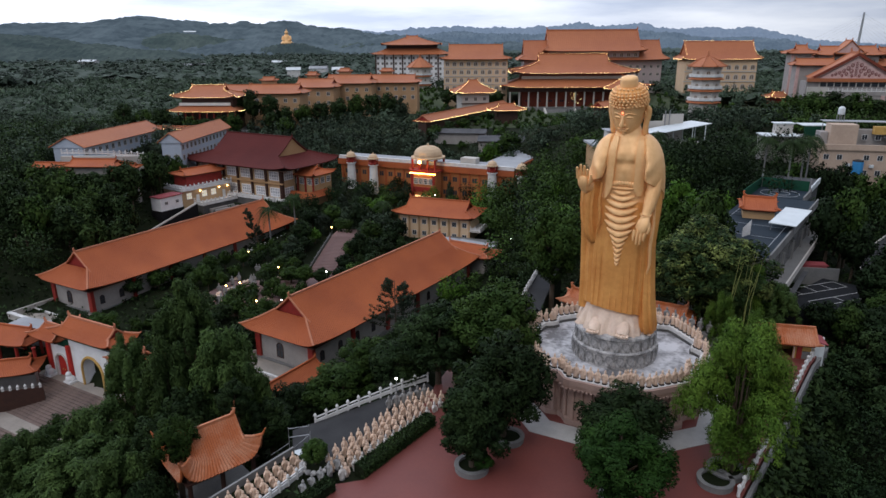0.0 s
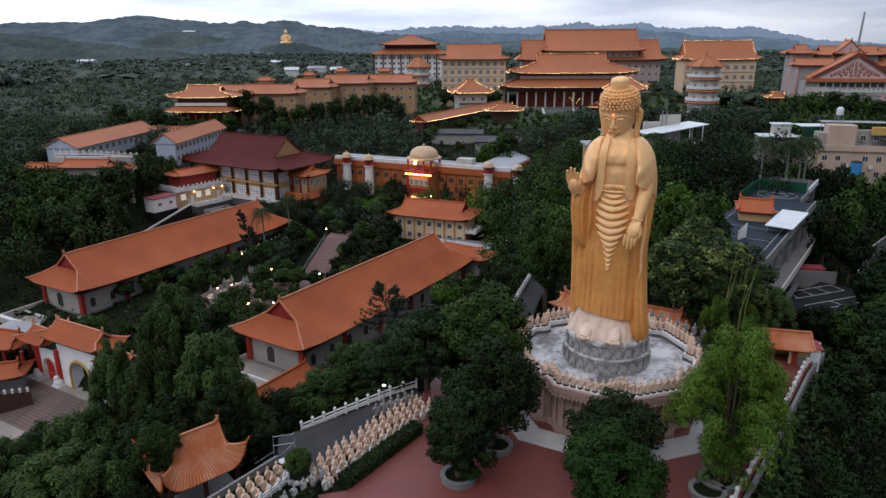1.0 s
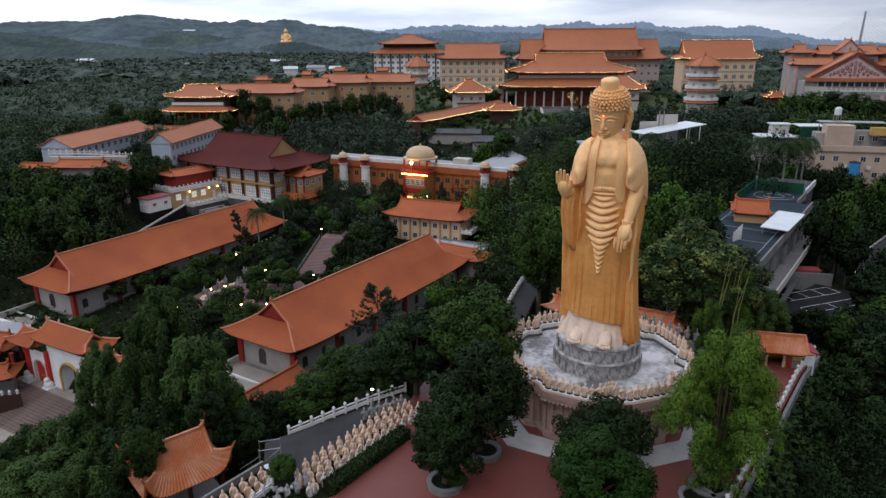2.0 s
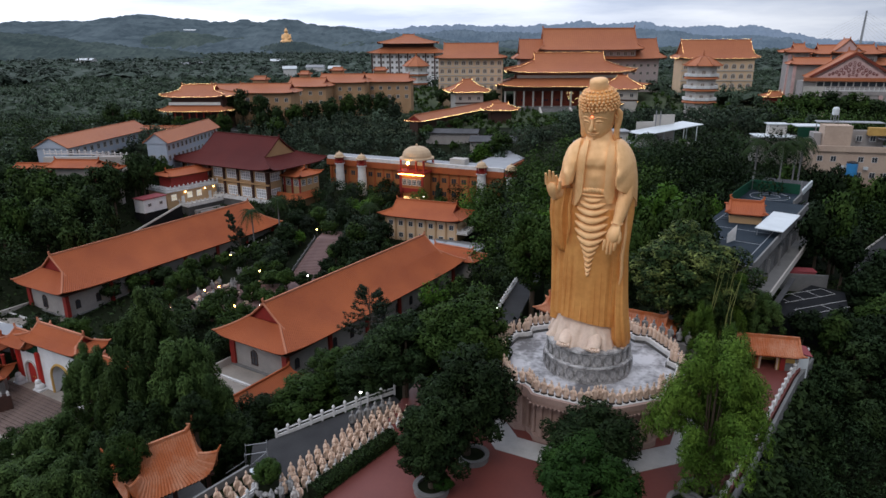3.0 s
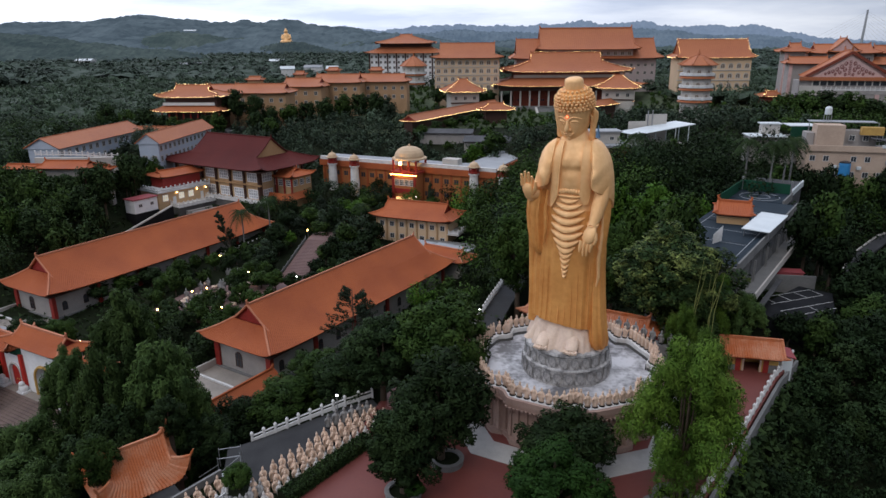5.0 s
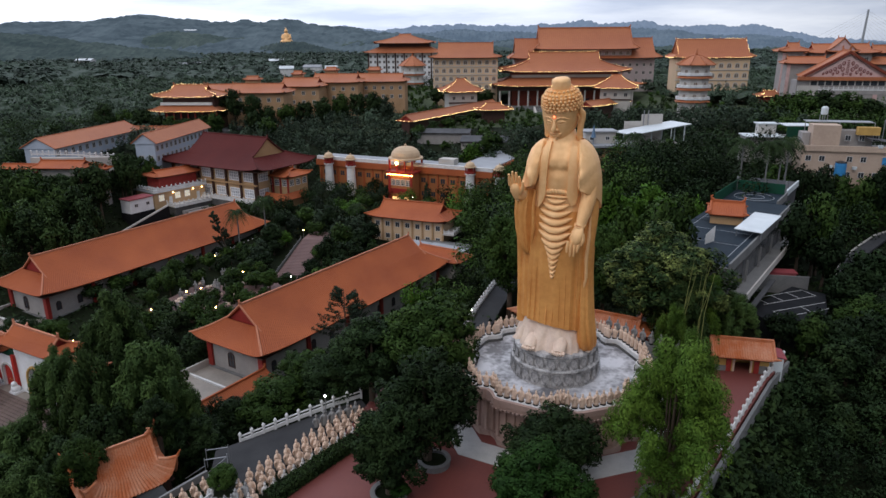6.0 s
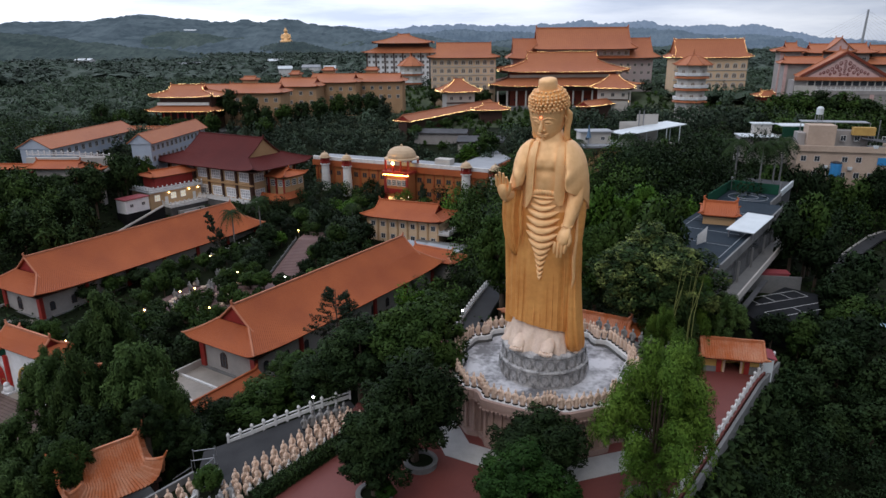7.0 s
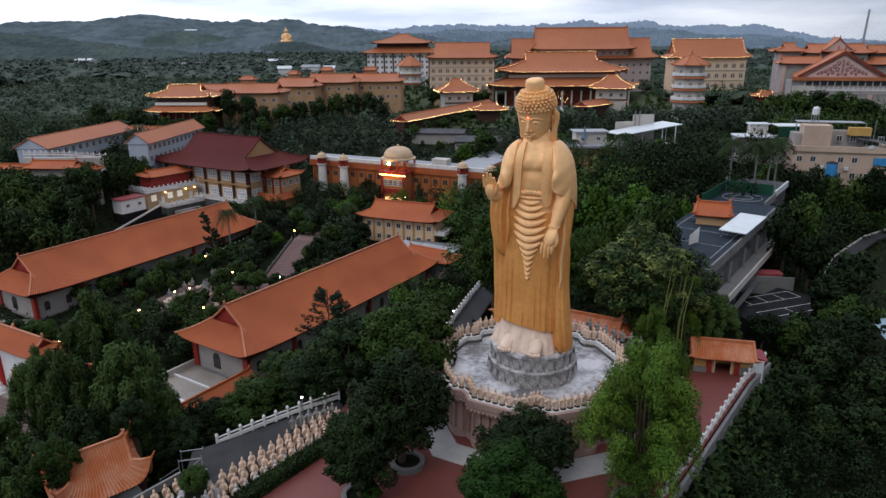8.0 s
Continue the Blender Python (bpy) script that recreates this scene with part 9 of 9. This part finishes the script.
# belts of taller trees: x, y, top of the crown, radius, kind
BELT_1 = [(-137.8, 206, 7.8, 5, "d"), (-133.2, 207, 8.3, 5, "d"), (-128.9, 205, 7.8, 5, "m"), (-124.3, 206, 8.1, 5, "d"), (-120.1, 206, 6.6, 4.5, "m"), (-114.9, 207, 5.5, 4.5, "d"), (-110.4, 206, 5.9, 4.5, "d"), (-105.7, 206, 7.3, 4.5, "d"), (-101.1, 207, 8.5, 4.5, "d"), (-105.7, 215, 8.0, 5, "d"), (-101.1, 222, 9.2, 4.5, "d"), (-97.5, 221, 9.4, 3.8, "d")]
BELT_5 = [(47.4, 114, 17.6, 4.2, "m"), (49.8, 115, 16.0, 4, "d"), (79.5, 112, 4.6, 4, "d"), (81, 113, 6.5, 4.5, "d"), (83.5, 114, 8.5, 4.5, "d"), (-104.5, 219, 4.6, 4.2, "d"), (-101.5, 225, 4.4, 4, "d"), (-101, 231, 4.0, 3.6, "m"), (-107.3, 239, 5.7, 4, "d"), (-102.8, 239, 6.3, 4, "d"), (-98.5, 239, 4.8, 3.6, "m"), (-95.3, 238, 1.9, 3.4, "d"), (-135.7, 320, 16.6, 6, "d"), (-144, 320, 15.3, 6, "m"), (-153.1, 318, 18, 6.5, "d"), (74, 99.5, 0.5, 3.6, "d"), (78.5, 103.5, 1.5, 3.8, "d"), (81.5, 110.5, 2.0, 4, "d"), (83.5, 117, 3.0, 4, "m"), (76, 101, 1.5, 4, "d"), (72, 97, -0.5, 4, "d"), (79.5, 106, 3, 4, "m")]
BELT_6 = [(-128, 318, 12.5, 5, "d"), (-121, 317, 11.8, 5, "m"), (-114, 316, 11.5, 5, "d"), (-107, 318, 12.5, 5, "d"), (-100, 316, 13, 5, "m"), (61, 190, 14.4, 4.5, "d"), (67, 191, 16.6, 4.5, "d"), (73, 192, 17.4, 4.5, "m"), (79, 193, 18, 4.5, "d"), (85, 194, 18.2, 5, "d"), (56.5, 187, 9.0, 4, "m"), (-88, 158, -13.5, 4.2, "d"), (-82, 160, -13.8, 4.2, "d"), (-77, 165, -13.5, 4, "m"), (-72, 170, -13.2, 4, "d"), (-66, 175, -13.5, 4, "d"), (-46, 176, -13.5, 4.2, "d"), (-42, 168, -14, 3.8, "m")]
BELT_7 = [(43.3, 140, 15.5, 4.6, "b"), (48.6, 141, 12.6, 4.2, "b"), (55.5, 140, 12.6, 4.4, "b"), (59.4, 141, 13.0, 4.2, "m"), (62.4, 141, 11.6, 3.8, "b"), (39.5, 142, 11.0, 4.0, "m"), (52, 137, 10.5, 3.8, "m"), (46, 136, 11.5, 3.8, "m")]
BELT_8 = [(78, 127, 14.0, 4.6, "d"), (81, 127, 16.5, 4.6, "m"), (80, 121, 9.5, 4.0, "d"), (107, 182, 11.5, 4.2, "d"), (112.5, 182, 11.0, 4.2, "d"), (117.5, 180, 8.6, 4, "m"), (127, 181, 11.0, 4.2, "d")]
BELT_9 = [(-28.2, 175, -12.6, 3.0, "d"), (-27.2, 183, -11.2, 3.2, "m"), (-28.4, 168, -14.2, 2.8, "d"), (-42.5, 178, -12.0, 3.4, "d"), (-44.5, 196, -8.5, 4, "d"), (-45.5, 186, -10, 4, "c"), (-24.5, 182, -8.0, 4, "d"), (-22, 190, -7, 4, "m"), (-24, 198, -6, 4.2, "c"), (-27, 206, -5, 4.5, "d"), (-46, 203, -10.5, 3.8, "d"), (-44, 212, -9, 4, "d"), (-38, 215, -8, 4, "m"), (-24, 200, -10, 4, "d"), (-21, 192, -11, 3.8, "m"), (-48, 189, -13, 3, "m"), (-43, 192, -12.5, 3.2, "d"), (-41, 199, -12, 3, "b")]
BELT_10 = [(-4, 310, 8.2, 4.5, "m"), (3, 318, 8.6, 4.5, "d"), (10, 332, 8.8, 4.5, "m"), (16, 342, 9.0, 4.5, "d"), (23, 355, 9.2, 4.5, "m"), (3, 428, 18.0, 6, "d"), (11, 430, 17.5, 6, "d"), (19, 429, 18.2, 6, "m"), (27, 430, 17.0, 6, "d"), (35, 428, 16.5, 6, "d"), (9, 362, 10.5, 4.5, "d"), (3, 368, 12.0, 4.5, "c")]
BELT_11 = [(74.8, 103.0, 0.2, 3.2, "d"), (77.0, 107.0, 0.4, 3.2, "m"), (79.2, 111.5, 0.8, 3.4, "d"), (81.0, 116.5, 1.6, 3.6, "d"), (70.5, 98.8, -0.2, 3.4, "d"), (66.5, 99.5, 2.2, 3.4, "m"), (72.5, 100.6, 1.6, 3.4, "d"), (62.5, 100.5, 2.4, 3.0, "d"), (69.5, 102.5, 1.8, 3.2, "d"), (76.5, 105.5, 1.2, 3.4, "m")]
BELT_2 = [(-121.6, 194, 8.1, 4.5, "w"), (-117.3, 194, 8.6, 4.5, "w"), (-113.5, 194, 6.4, 4.5, "m"), (-107, 195, 5, 4.5, "w"), (-102.1, 195, 3.7, 4.5, "d"), (-106.3, 186, 3.7, 4.2, "w"), (-112.3, 186, 2.1, 4.5, "w"), (-95.1, 188, 2.0, 4.2, "d"), (-117.3, 176, 6.0, 5, "d"), (-113, 176, 4.6, 5, "m"), (-106, 177, 1.1, 5, "d"), (-98.5, 177, -0.5, 5, "w"), (-92, 178, -1.4, 4.5, "d"), (-124, 182, 7.5, 5, "d"), (-130, 190, 8.5, 5.5, "d")]
BELT_3 = [(-103.3, 333, 22.0, 6, "d"), (-95.5, 332, 23.0, 6, "d"), (-87.5, 334, 21.5, 6, "d"), (-80.1, 336, 15.0, 5.5, "d"), (-71.6, 340, 15.5, 6, "m"), (-63, 342, 17, 6, "d"), (-54.4, 345, 18.5, 6, "d"), (-45.9, 350, 19.4, 6, "m"), (-38.2, 355, 20.4, 6, "d"), (-29.7, 355, 20.6, 6, "d"), (-22.5, 352, 19.0, 5.5, "c"), (-83, 322, 14.5, 5, "d"), (-76, 318, 11, 5, "m")]
BELT_4 = [(150, 286, 22.5, 7, "m"), (158, 284, 24.2, 7.5, "m"), (166, 283, 24.8, 8, "d"), (174, 281, 24.0, 8, "m"), (181, 279, 21.8, 7, "d"), (188, 280, 17.0, 5, "m"), (196, 282, 18.0, 4.5, "c"), (204, 281, 17.0, 4, "c"), (143, 290, 20, 6, "d"), (106, 184, 9.5, 4.5, "d"), (111, 184, 8.8, 4.5, "d"), (117, 183, 8.6, 4.4, "m"), (122.5, 180, 8.0, 4.4, "m"), (130, 182, 10.8, 4.6, "d"), (137, 184, 9.0, 5, "d"), (101, 186, 11.0, 4.5, "m")]
for k, (x, y, top, r, kind) in enumerate(BELT_1 + BELT_2 + BELT_3 + BELT_4 + BELT_5 + BELT_6 + BELT_7 + BELT_8 + BELT_9 + BELT_10 + BELT_11):
    foot = max(gz(x, y) - 0.3, top - 17)
    # on slopes round the courts and the garden stair, darker leaves stand in for shade
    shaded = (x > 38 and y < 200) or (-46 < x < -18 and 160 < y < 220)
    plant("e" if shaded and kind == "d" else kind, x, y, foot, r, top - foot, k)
scatter(-62, -10, 205, 245, 7.5, 6, 9.5, "eedmc", off_rail, grove=True)
scatter(-10, 34, 150, 228, 8.5, 7, 11, "ddmcb", lambda x, y: not (-6 < x < 14 and 175 < y < 200), grove=True)
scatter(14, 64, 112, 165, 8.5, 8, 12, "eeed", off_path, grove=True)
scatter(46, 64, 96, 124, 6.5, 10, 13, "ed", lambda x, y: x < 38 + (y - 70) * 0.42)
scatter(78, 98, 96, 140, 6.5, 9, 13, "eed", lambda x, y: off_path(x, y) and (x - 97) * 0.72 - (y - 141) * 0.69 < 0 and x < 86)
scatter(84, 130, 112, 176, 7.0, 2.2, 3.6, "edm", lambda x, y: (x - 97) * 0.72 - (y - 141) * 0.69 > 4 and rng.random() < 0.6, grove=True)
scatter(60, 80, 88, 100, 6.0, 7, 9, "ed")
scatter(54, 80, 176, 187, 5.0, 12, 14.5, "ed", grove=True)
scatter(100, 134, 178, 188, 6.0, 8, 10.5, "dm", grove=True)
scatter(0, 16, 78, 100, 6.0, 5, 7, "dm", lambda x, y: x < 9)

plant("B", 4.1, 62.6, PZ + 0.4, 1.5, 2.3)

# bright shrubs and garden trees by the domed building
for x, y, r, h, k in ((-22, 219, 4.6, 8, "b"), (-27, 222, 4.0, 7.5, "b"), (-3, 222, 5.0, 6.5, "m"), (4, 219, 4.5, 6, "m"), (19, 262, 6, 12, "b"), (27, 268, 6, 11, "m"), (48, 150, 5, 13, "b"), (56, 152, 4.5, 12, "b"), (-14, 232, 2.2, 11, "c"), (2, 231, 2.2, 11, "c"), (-52, 150, 3, 5, "m")):
    plant(k, x, y, gz(x, y) - 0.3, r, h)

# palms


def palm(x, y, z, h, n=26, seed=0):
    rng2 = random.Random(seed)
    t = thing("palm_tree", "palm tree with a slender grey trunk and feathery fronds", "palm", pose(x, y, z), group="palms")
    bm = bmesh.new()
    tube(bm, [(0, 0, -1.5), (0.1, 0, h * 0.5), (0.05, 0.05, h)], [0.3, 0.22, 0.18], 8)
    part("trunk", bm, M_CONCRETE, t)
    for i in range(n):
        a, el = i * 2.4, rng2.uniform(-0.2, 1.0)
        L = rng2.uniform(3.8, 5.0)
        bm = bmesh.new()
        # a curved midrib with drooping leaflets on both sides
        rib = []
        for q in np.linspace(0, 1, 15):
            r = L * float(q)
            rib.append(Vector((r * math.cos(a), r * math.sin(a), h + r * el * 0.8 - 0.24 * r * r)))
        side = Vector((-math.sin(a), math.cos(a), 0))
        for k in range(14):
            w = 1.25 * math.sin(math.pi * min((k + 1) / 14 * 0.85 + 0.12, 1))
            way = (rib[k + 1] - rib[k]) * 0.9
            for sg in (-1, 1):
                tip = rib[k] + side * (sg * w) + way + Vector((0, 0, -rng2.uniform(0.35, 0.75) * w))
                bm.faces.new([bm.verts.new(p) for p in (rib[k], rib[k] + way * 0.6, tip)])
        tube(bm, [tuple(rib[k]) for k in (0, 5, 10, 14)], [0.05, 0.04, 0.03, 0.01], 3)
        part("frond", bm, L_DARK, t)
    return t


for i, (x, y, z, h) in enumerate(((-53.5, 193, -17.5, 13.5), (-47.3, 200, -17.0, 15.2), (88.0, 165, 0.5, 19.0), (91.8, 166, 0.5, 19.0), (84.0, 170, 2.5, 17), (96.5, 172, 3.5, 16), (47, 192, 3, 13.5), (50.5, 190, 3, 11), (62.5, 192, 4, 14), (-20.5, 213, -15, 8))):
    palm(x, y, z, h, 26, i)

# the tall whorled conifers
for i, (x, y, z, h) in enumerate(((-9.4, 114, -17, 18.2), (-53.0, 185, -20, 17.7))):
    t = thing("whorled_conifer", "dark conifer with tiers of upswept tufted branches", "tree", pose(x, y, z), group="whorled conifers")
    bm = bmesh.new()
    lean = -5.0 * i
    tube(bm, [(0, 0, -1), (lean * 0.45, 0, h * 0.5), (lean, 0, h)], [0.26, 0.18, 0.05], 8)
    part("trunk", bm, M_BARK, t)
    cs, rs = [], []
    r2 = random.Random(i + 3)
    for k in range(54 if i == 0 else 48):
        zz = h * r2.uniform(0.35, 0.98)
        L = (h - zz) * 0.5 + 1.3 if i == 0 else (h - zz) * 0.22 + 0.6
        a = r2.uniform(0, 6.28)
        ox = lean * zz / h
        tip = (ox + L * math.cos(a), L * math.sin(a), zz + 0.35 * L)
        bm = bmesh.new()
        tube(bm, [(ox, 0, zz), (ox + L * math.cos(a) * 0.5, tip[1] * 0.5, zz + 0.05 * L), tip], [0.06, 0.05, 0.02], 4)
        for s in (0.35, 0.5, 0.65, 0.8, 0.9, 1.0):
            cs.append((ox + L * math.cos(a) * s, tip[1] * s, zz + 0.35 * L * s * s + 0.1))
            rs.append(0.36)
        part("branch", bm, M_BARK, t)
    v, f, nrm = leaf_cloud(cs, rs, 8000, 0.16, np.random.default_rng(i + 40))
    o = new("crown", leaf_mesh("crown", v, f, nrm, L_BLUE))
    o.parent = t

# tall bare bamboo culms
culms = thing("bamboo_culms", "yellow-green bare bamboo culms above the thicket", "bamboo", pose(44.5, 92.0, PZ))
for i in range(10):
    x, y, h = rng.uniform(-3.0, 2.6), rng.uniform(-1.5, 2), rng.uniform(13, 18)
    bm = bmesh.new()
    tube(bm, [(x, y, -0.5), (x + 0.1, y, h * 0.6), (x + rng.uniform(0, 1.6), y, h)], [0.065, 0.055, 0.02], 5)
    part("culm", bm, mat("yellow_green_culm", (0.24, 0.26, 0.08)) if i == 0 else bpy.data.materials["yellow_green_culm"], culms)

# clipped hedges


def hedge(a, b, w, h, z, label):
    rr = np.random.default_rng(int(abs(a[0] * 10)))
    L = math.dist(a, b)
    n = int(L * 420)
    p = np.stack([rr.uniform(0, L, n), rr.uniform(-w / 2, w / 2, n), rr.uniform(0.05, h, n)], 1)
    face = rr.integers(0, 3, n)
    p[face == 0, 2] = h + rr.normal(0, 0.05, (face == 0).sum())
    p[face == 1, 1] = -w / 2 + rr.normal(0, 0.05, (face == 1).sum())
    v, f, nrm = leaf_cloud(p, np.full(n, 0.08), n, 0.14, rr, whole=0.0)
    o = new("hedge", leaf_mesh("hedge", v, f, nrm, L_DARK))
    o.matrix_basis = Matrix.Translation((*a, z)) @ Matrix.Rotation(math.atan2(b[1] - a[1], b[0] - a[0]), 4, "Z")
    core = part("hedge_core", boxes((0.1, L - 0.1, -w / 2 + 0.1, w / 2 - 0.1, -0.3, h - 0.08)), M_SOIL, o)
    return tagged(o, label, "hedge")


hedge((-9.9, 62.2), (-2.0, 73.2), 1.7, 1.3, PZ, "dark clipped hedge along the red terrace")
hedge((-12.6, 60.2), (-15.6, 56.2), 1.6, 1.2, PZ, "short dark clipped hedge on the terrace")

# ---- woods too many to count ----


def woods(name, label, rows, quads, size, seed, material=L_FAR, up=0.4, lay=0.0):
    rr = np.random.default_rng(seed)
    V, F, N, T, base = [], [], [], [], 0
    for x, y, z, r, h in rows:
        c, rad = ellipsoid_clumps(rr, 7, r * 0.75, h * 0.36, h * 0.55, r * 0.34, r * 0.55)
        v, f, nrm = leaf_cloud(c, rad, quads, size, rr, up=up, lay=lay)
        V.append(v + np.array([x, y, z]))
        F.append(f + base)
        N.append(nrm)
        T.append(np.full(len(v), rr.normal(0, 0.3)))
        base += len(v)
    me = leaf_mesh(name, np.concatenate(V), np.concatenate(F), np.concatenate(N), material)
    # each tree of the wood has its own tone of green
    me.attributes.new("tone", "FLOAT", "POINT").data.foreach_set("value", np.clip(np.concatenate(T), -0.5, 0.8))
    o = new(name, me)
    return tagged(o, label, "woods", kind="stuff")


def wood_rows(x0, x1, y0, y1, step, h0, h1, keep=lambda x, y: True, margin=2.0, full=1.0):
    rows = []
    for y in np.arange(y0, y1, step):
        for x in np.arange(x0, x1, step):
            px, py = x + rng.uniform(-0.45, 0.45) * step, y + rng.uniform(-0.45, 0.45) * step
            if abs(px - 6) < 0.76 * py + 10 and keep(px, py) and free(px, py, margin):
                h = rng.uniform(h0, h1)
                rows.append((px, py, gz(px, py) - 0.5, h * rng.uniform(0.4, 0.6) * full, h))
    return rows


for kind, leaf, lab in (("d", L_DARK, "dark green garden trees standing close together"), ("e", L_EAST, "deep green trees standing close together"), ("m", L_MID, "green garden trees standing close together"), ("b", L_BRIGHT, "bright green young trees among the darker ones"), ("c", L_BLUE, "dull green trees among the darker ones")):
    woods("grove", lab, GROVE[kind], 820, 0.3, 60 + len(lab), leaf)
woods("woods", "dark green woods on the slope west of the halls", wood_rows(-190, -92, 160, 300, 6.5, 9, 14, lambda x, y: x < -100 - 0.1 * (y - 160) and not (x > -146 and y > 203)), 330, 0.38, 21, L_DARK)
woods("woods", "low dark trees below the pale dormitories", wood_rows(-150, -92, 226, 246, 4.5, 1.5, 3.0), 120, 0.4, 31, L_DARK)
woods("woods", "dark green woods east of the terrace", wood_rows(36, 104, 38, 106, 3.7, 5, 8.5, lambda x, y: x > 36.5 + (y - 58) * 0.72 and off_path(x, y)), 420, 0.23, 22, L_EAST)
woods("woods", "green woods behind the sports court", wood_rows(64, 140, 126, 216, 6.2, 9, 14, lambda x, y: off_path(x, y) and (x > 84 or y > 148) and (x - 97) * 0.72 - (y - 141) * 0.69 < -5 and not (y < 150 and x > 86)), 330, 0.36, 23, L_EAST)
woods("woods", "green woods behind the statue", wood_rows(14, 66, 165, 225, 5.8, 9, 13, off_path), 320, 0.38, 24, L_MID)
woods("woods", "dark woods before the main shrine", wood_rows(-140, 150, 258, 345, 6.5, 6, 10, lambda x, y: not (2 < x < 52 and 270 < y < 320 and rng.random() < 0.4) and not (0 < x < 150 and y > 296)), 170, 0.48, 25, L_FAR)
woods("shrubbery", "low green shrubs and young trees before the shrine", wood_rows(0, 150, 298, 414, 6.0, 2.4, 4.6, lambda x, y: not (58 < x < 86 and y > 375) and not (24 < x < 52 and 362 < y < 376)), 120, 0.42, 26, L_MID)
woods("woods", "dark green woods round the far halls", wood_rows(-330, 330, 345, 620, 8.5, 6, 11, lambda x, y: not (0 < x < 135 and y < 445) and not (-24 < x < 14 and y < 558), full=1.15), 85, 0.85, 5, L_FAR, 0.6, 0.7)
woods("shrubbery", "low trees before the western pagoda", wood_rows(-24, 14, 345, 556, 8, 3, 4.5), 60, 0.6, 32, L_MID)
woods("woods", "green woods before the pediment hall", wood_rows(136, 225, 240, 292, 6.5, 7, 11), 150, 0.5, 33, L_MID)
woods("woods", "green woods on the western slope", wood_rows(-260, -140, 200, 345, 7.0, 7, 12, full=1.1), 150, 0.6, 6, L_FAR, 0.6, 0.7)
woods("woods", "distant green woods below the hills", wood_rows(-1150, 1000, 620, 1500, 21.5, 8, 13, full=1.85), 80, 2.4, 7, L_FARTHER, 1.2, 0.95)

# lower storey of the far woods: rough green canopy, added to keep gaps light


def understorey(label, x0, x1, y0, y1, step, h, material, seed):
    rr = np.random.default_rng(seed)
    xs, ys = np.arange(x0, x1, step), np.arange(y0, y1, step)
    gx, gy = np.meshgrid(xs, ys)
    gx = gx + rr.uniform(-0.4, 0.4, gx.shape) * step
    gy = gy + rr.uniform(-0.4, 0.4, gy.shape) * step
    z = ground_z(gx, gy) + h * rr.uniform(0.35, 1.0, gx.shape)
    n, m = len(xs), len(ys)
    open_ = np.array([[abs(a - 6) < 0.78 * b + 20 and free(a, b, 3.5) for a, b in zip(ra, rb)] for ra, rb in zip(gx, gy)])
    faces = [(j * n + i, j * n + i + 1, (j + 1) * n + i + 1, (j + 1) * n + i) for j in range(m - 1) for i in range(n - 1) if open_[j:j + 2, i:i + 2].all()]
    me = bpy.data.meshes.new("woods_canopy")
    me.from_pydata(np.stack([gx.ravel(), gy.ravel(), z.ravel()], 1).tolist(), [], faces)
    me.materials.append(material)
    me.shade_smooth()
    return tagged(new("woods_canopy", me), label, "woods", kind="stuff")


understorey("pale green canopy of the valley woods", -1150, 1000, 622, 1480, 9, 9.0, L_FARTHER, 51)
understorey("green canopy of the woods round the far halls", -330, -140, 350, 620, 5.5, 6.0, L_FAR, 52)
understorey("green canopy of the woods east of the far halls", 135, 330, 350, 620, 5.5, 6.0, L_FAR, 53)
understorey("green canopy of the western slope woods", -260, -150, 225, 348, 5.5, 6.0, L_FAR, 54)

# undergrowth that covers the slopes
rr = np.random.default_rng(9)
n = 78000
ux, uy = rr.uniform(-150, 130, n), rr.uniform(45, 290, n)
uy[70000:] = rr.uniform(50, 100, 8000)
ux[70000:] = 32.6 + (uy[70000:] - 58) * 0.76 + rr.uniform(0, 8, 8000)
uz = ground_z(ux, uy)
ok = ~((ux > -16) & (ux < 32.4 + (uy - 58) * 0.76) & (uy > 45) & (uy < 108)) & ~((np.abs(ux + 34) < 9) & (np.abs(uy - 178) < 30)) & ~((np.abs(ux + 53) < 13) & (np.abs(uy - 168) < 20))
a = radians(31)
lx = (ux + 72.0) * math.cos(a) - (uy - 119.0) * math.sin(a)
ly = (ux + 72.0) * math.sin(a) + (uy - 119.0) * math.cos(a)
ok &= ~((lx > -18) & (lx < 14) & (ly > -28) & (ly < 4))
pts = np.stack([ux, uy, uz], 1)[ok]
v, f, nrm = leaf_cloud(pts, np.full(len(pts), 0.9), len(pts), 0.5, rr, whole=0.0)
tagged(new("undergrowth", leaf_mesh("undergrowth", v, f, nrm, L_DARK)), "dark low undergrowth on the wooded slopes", "undergrowth", kind="stuff")
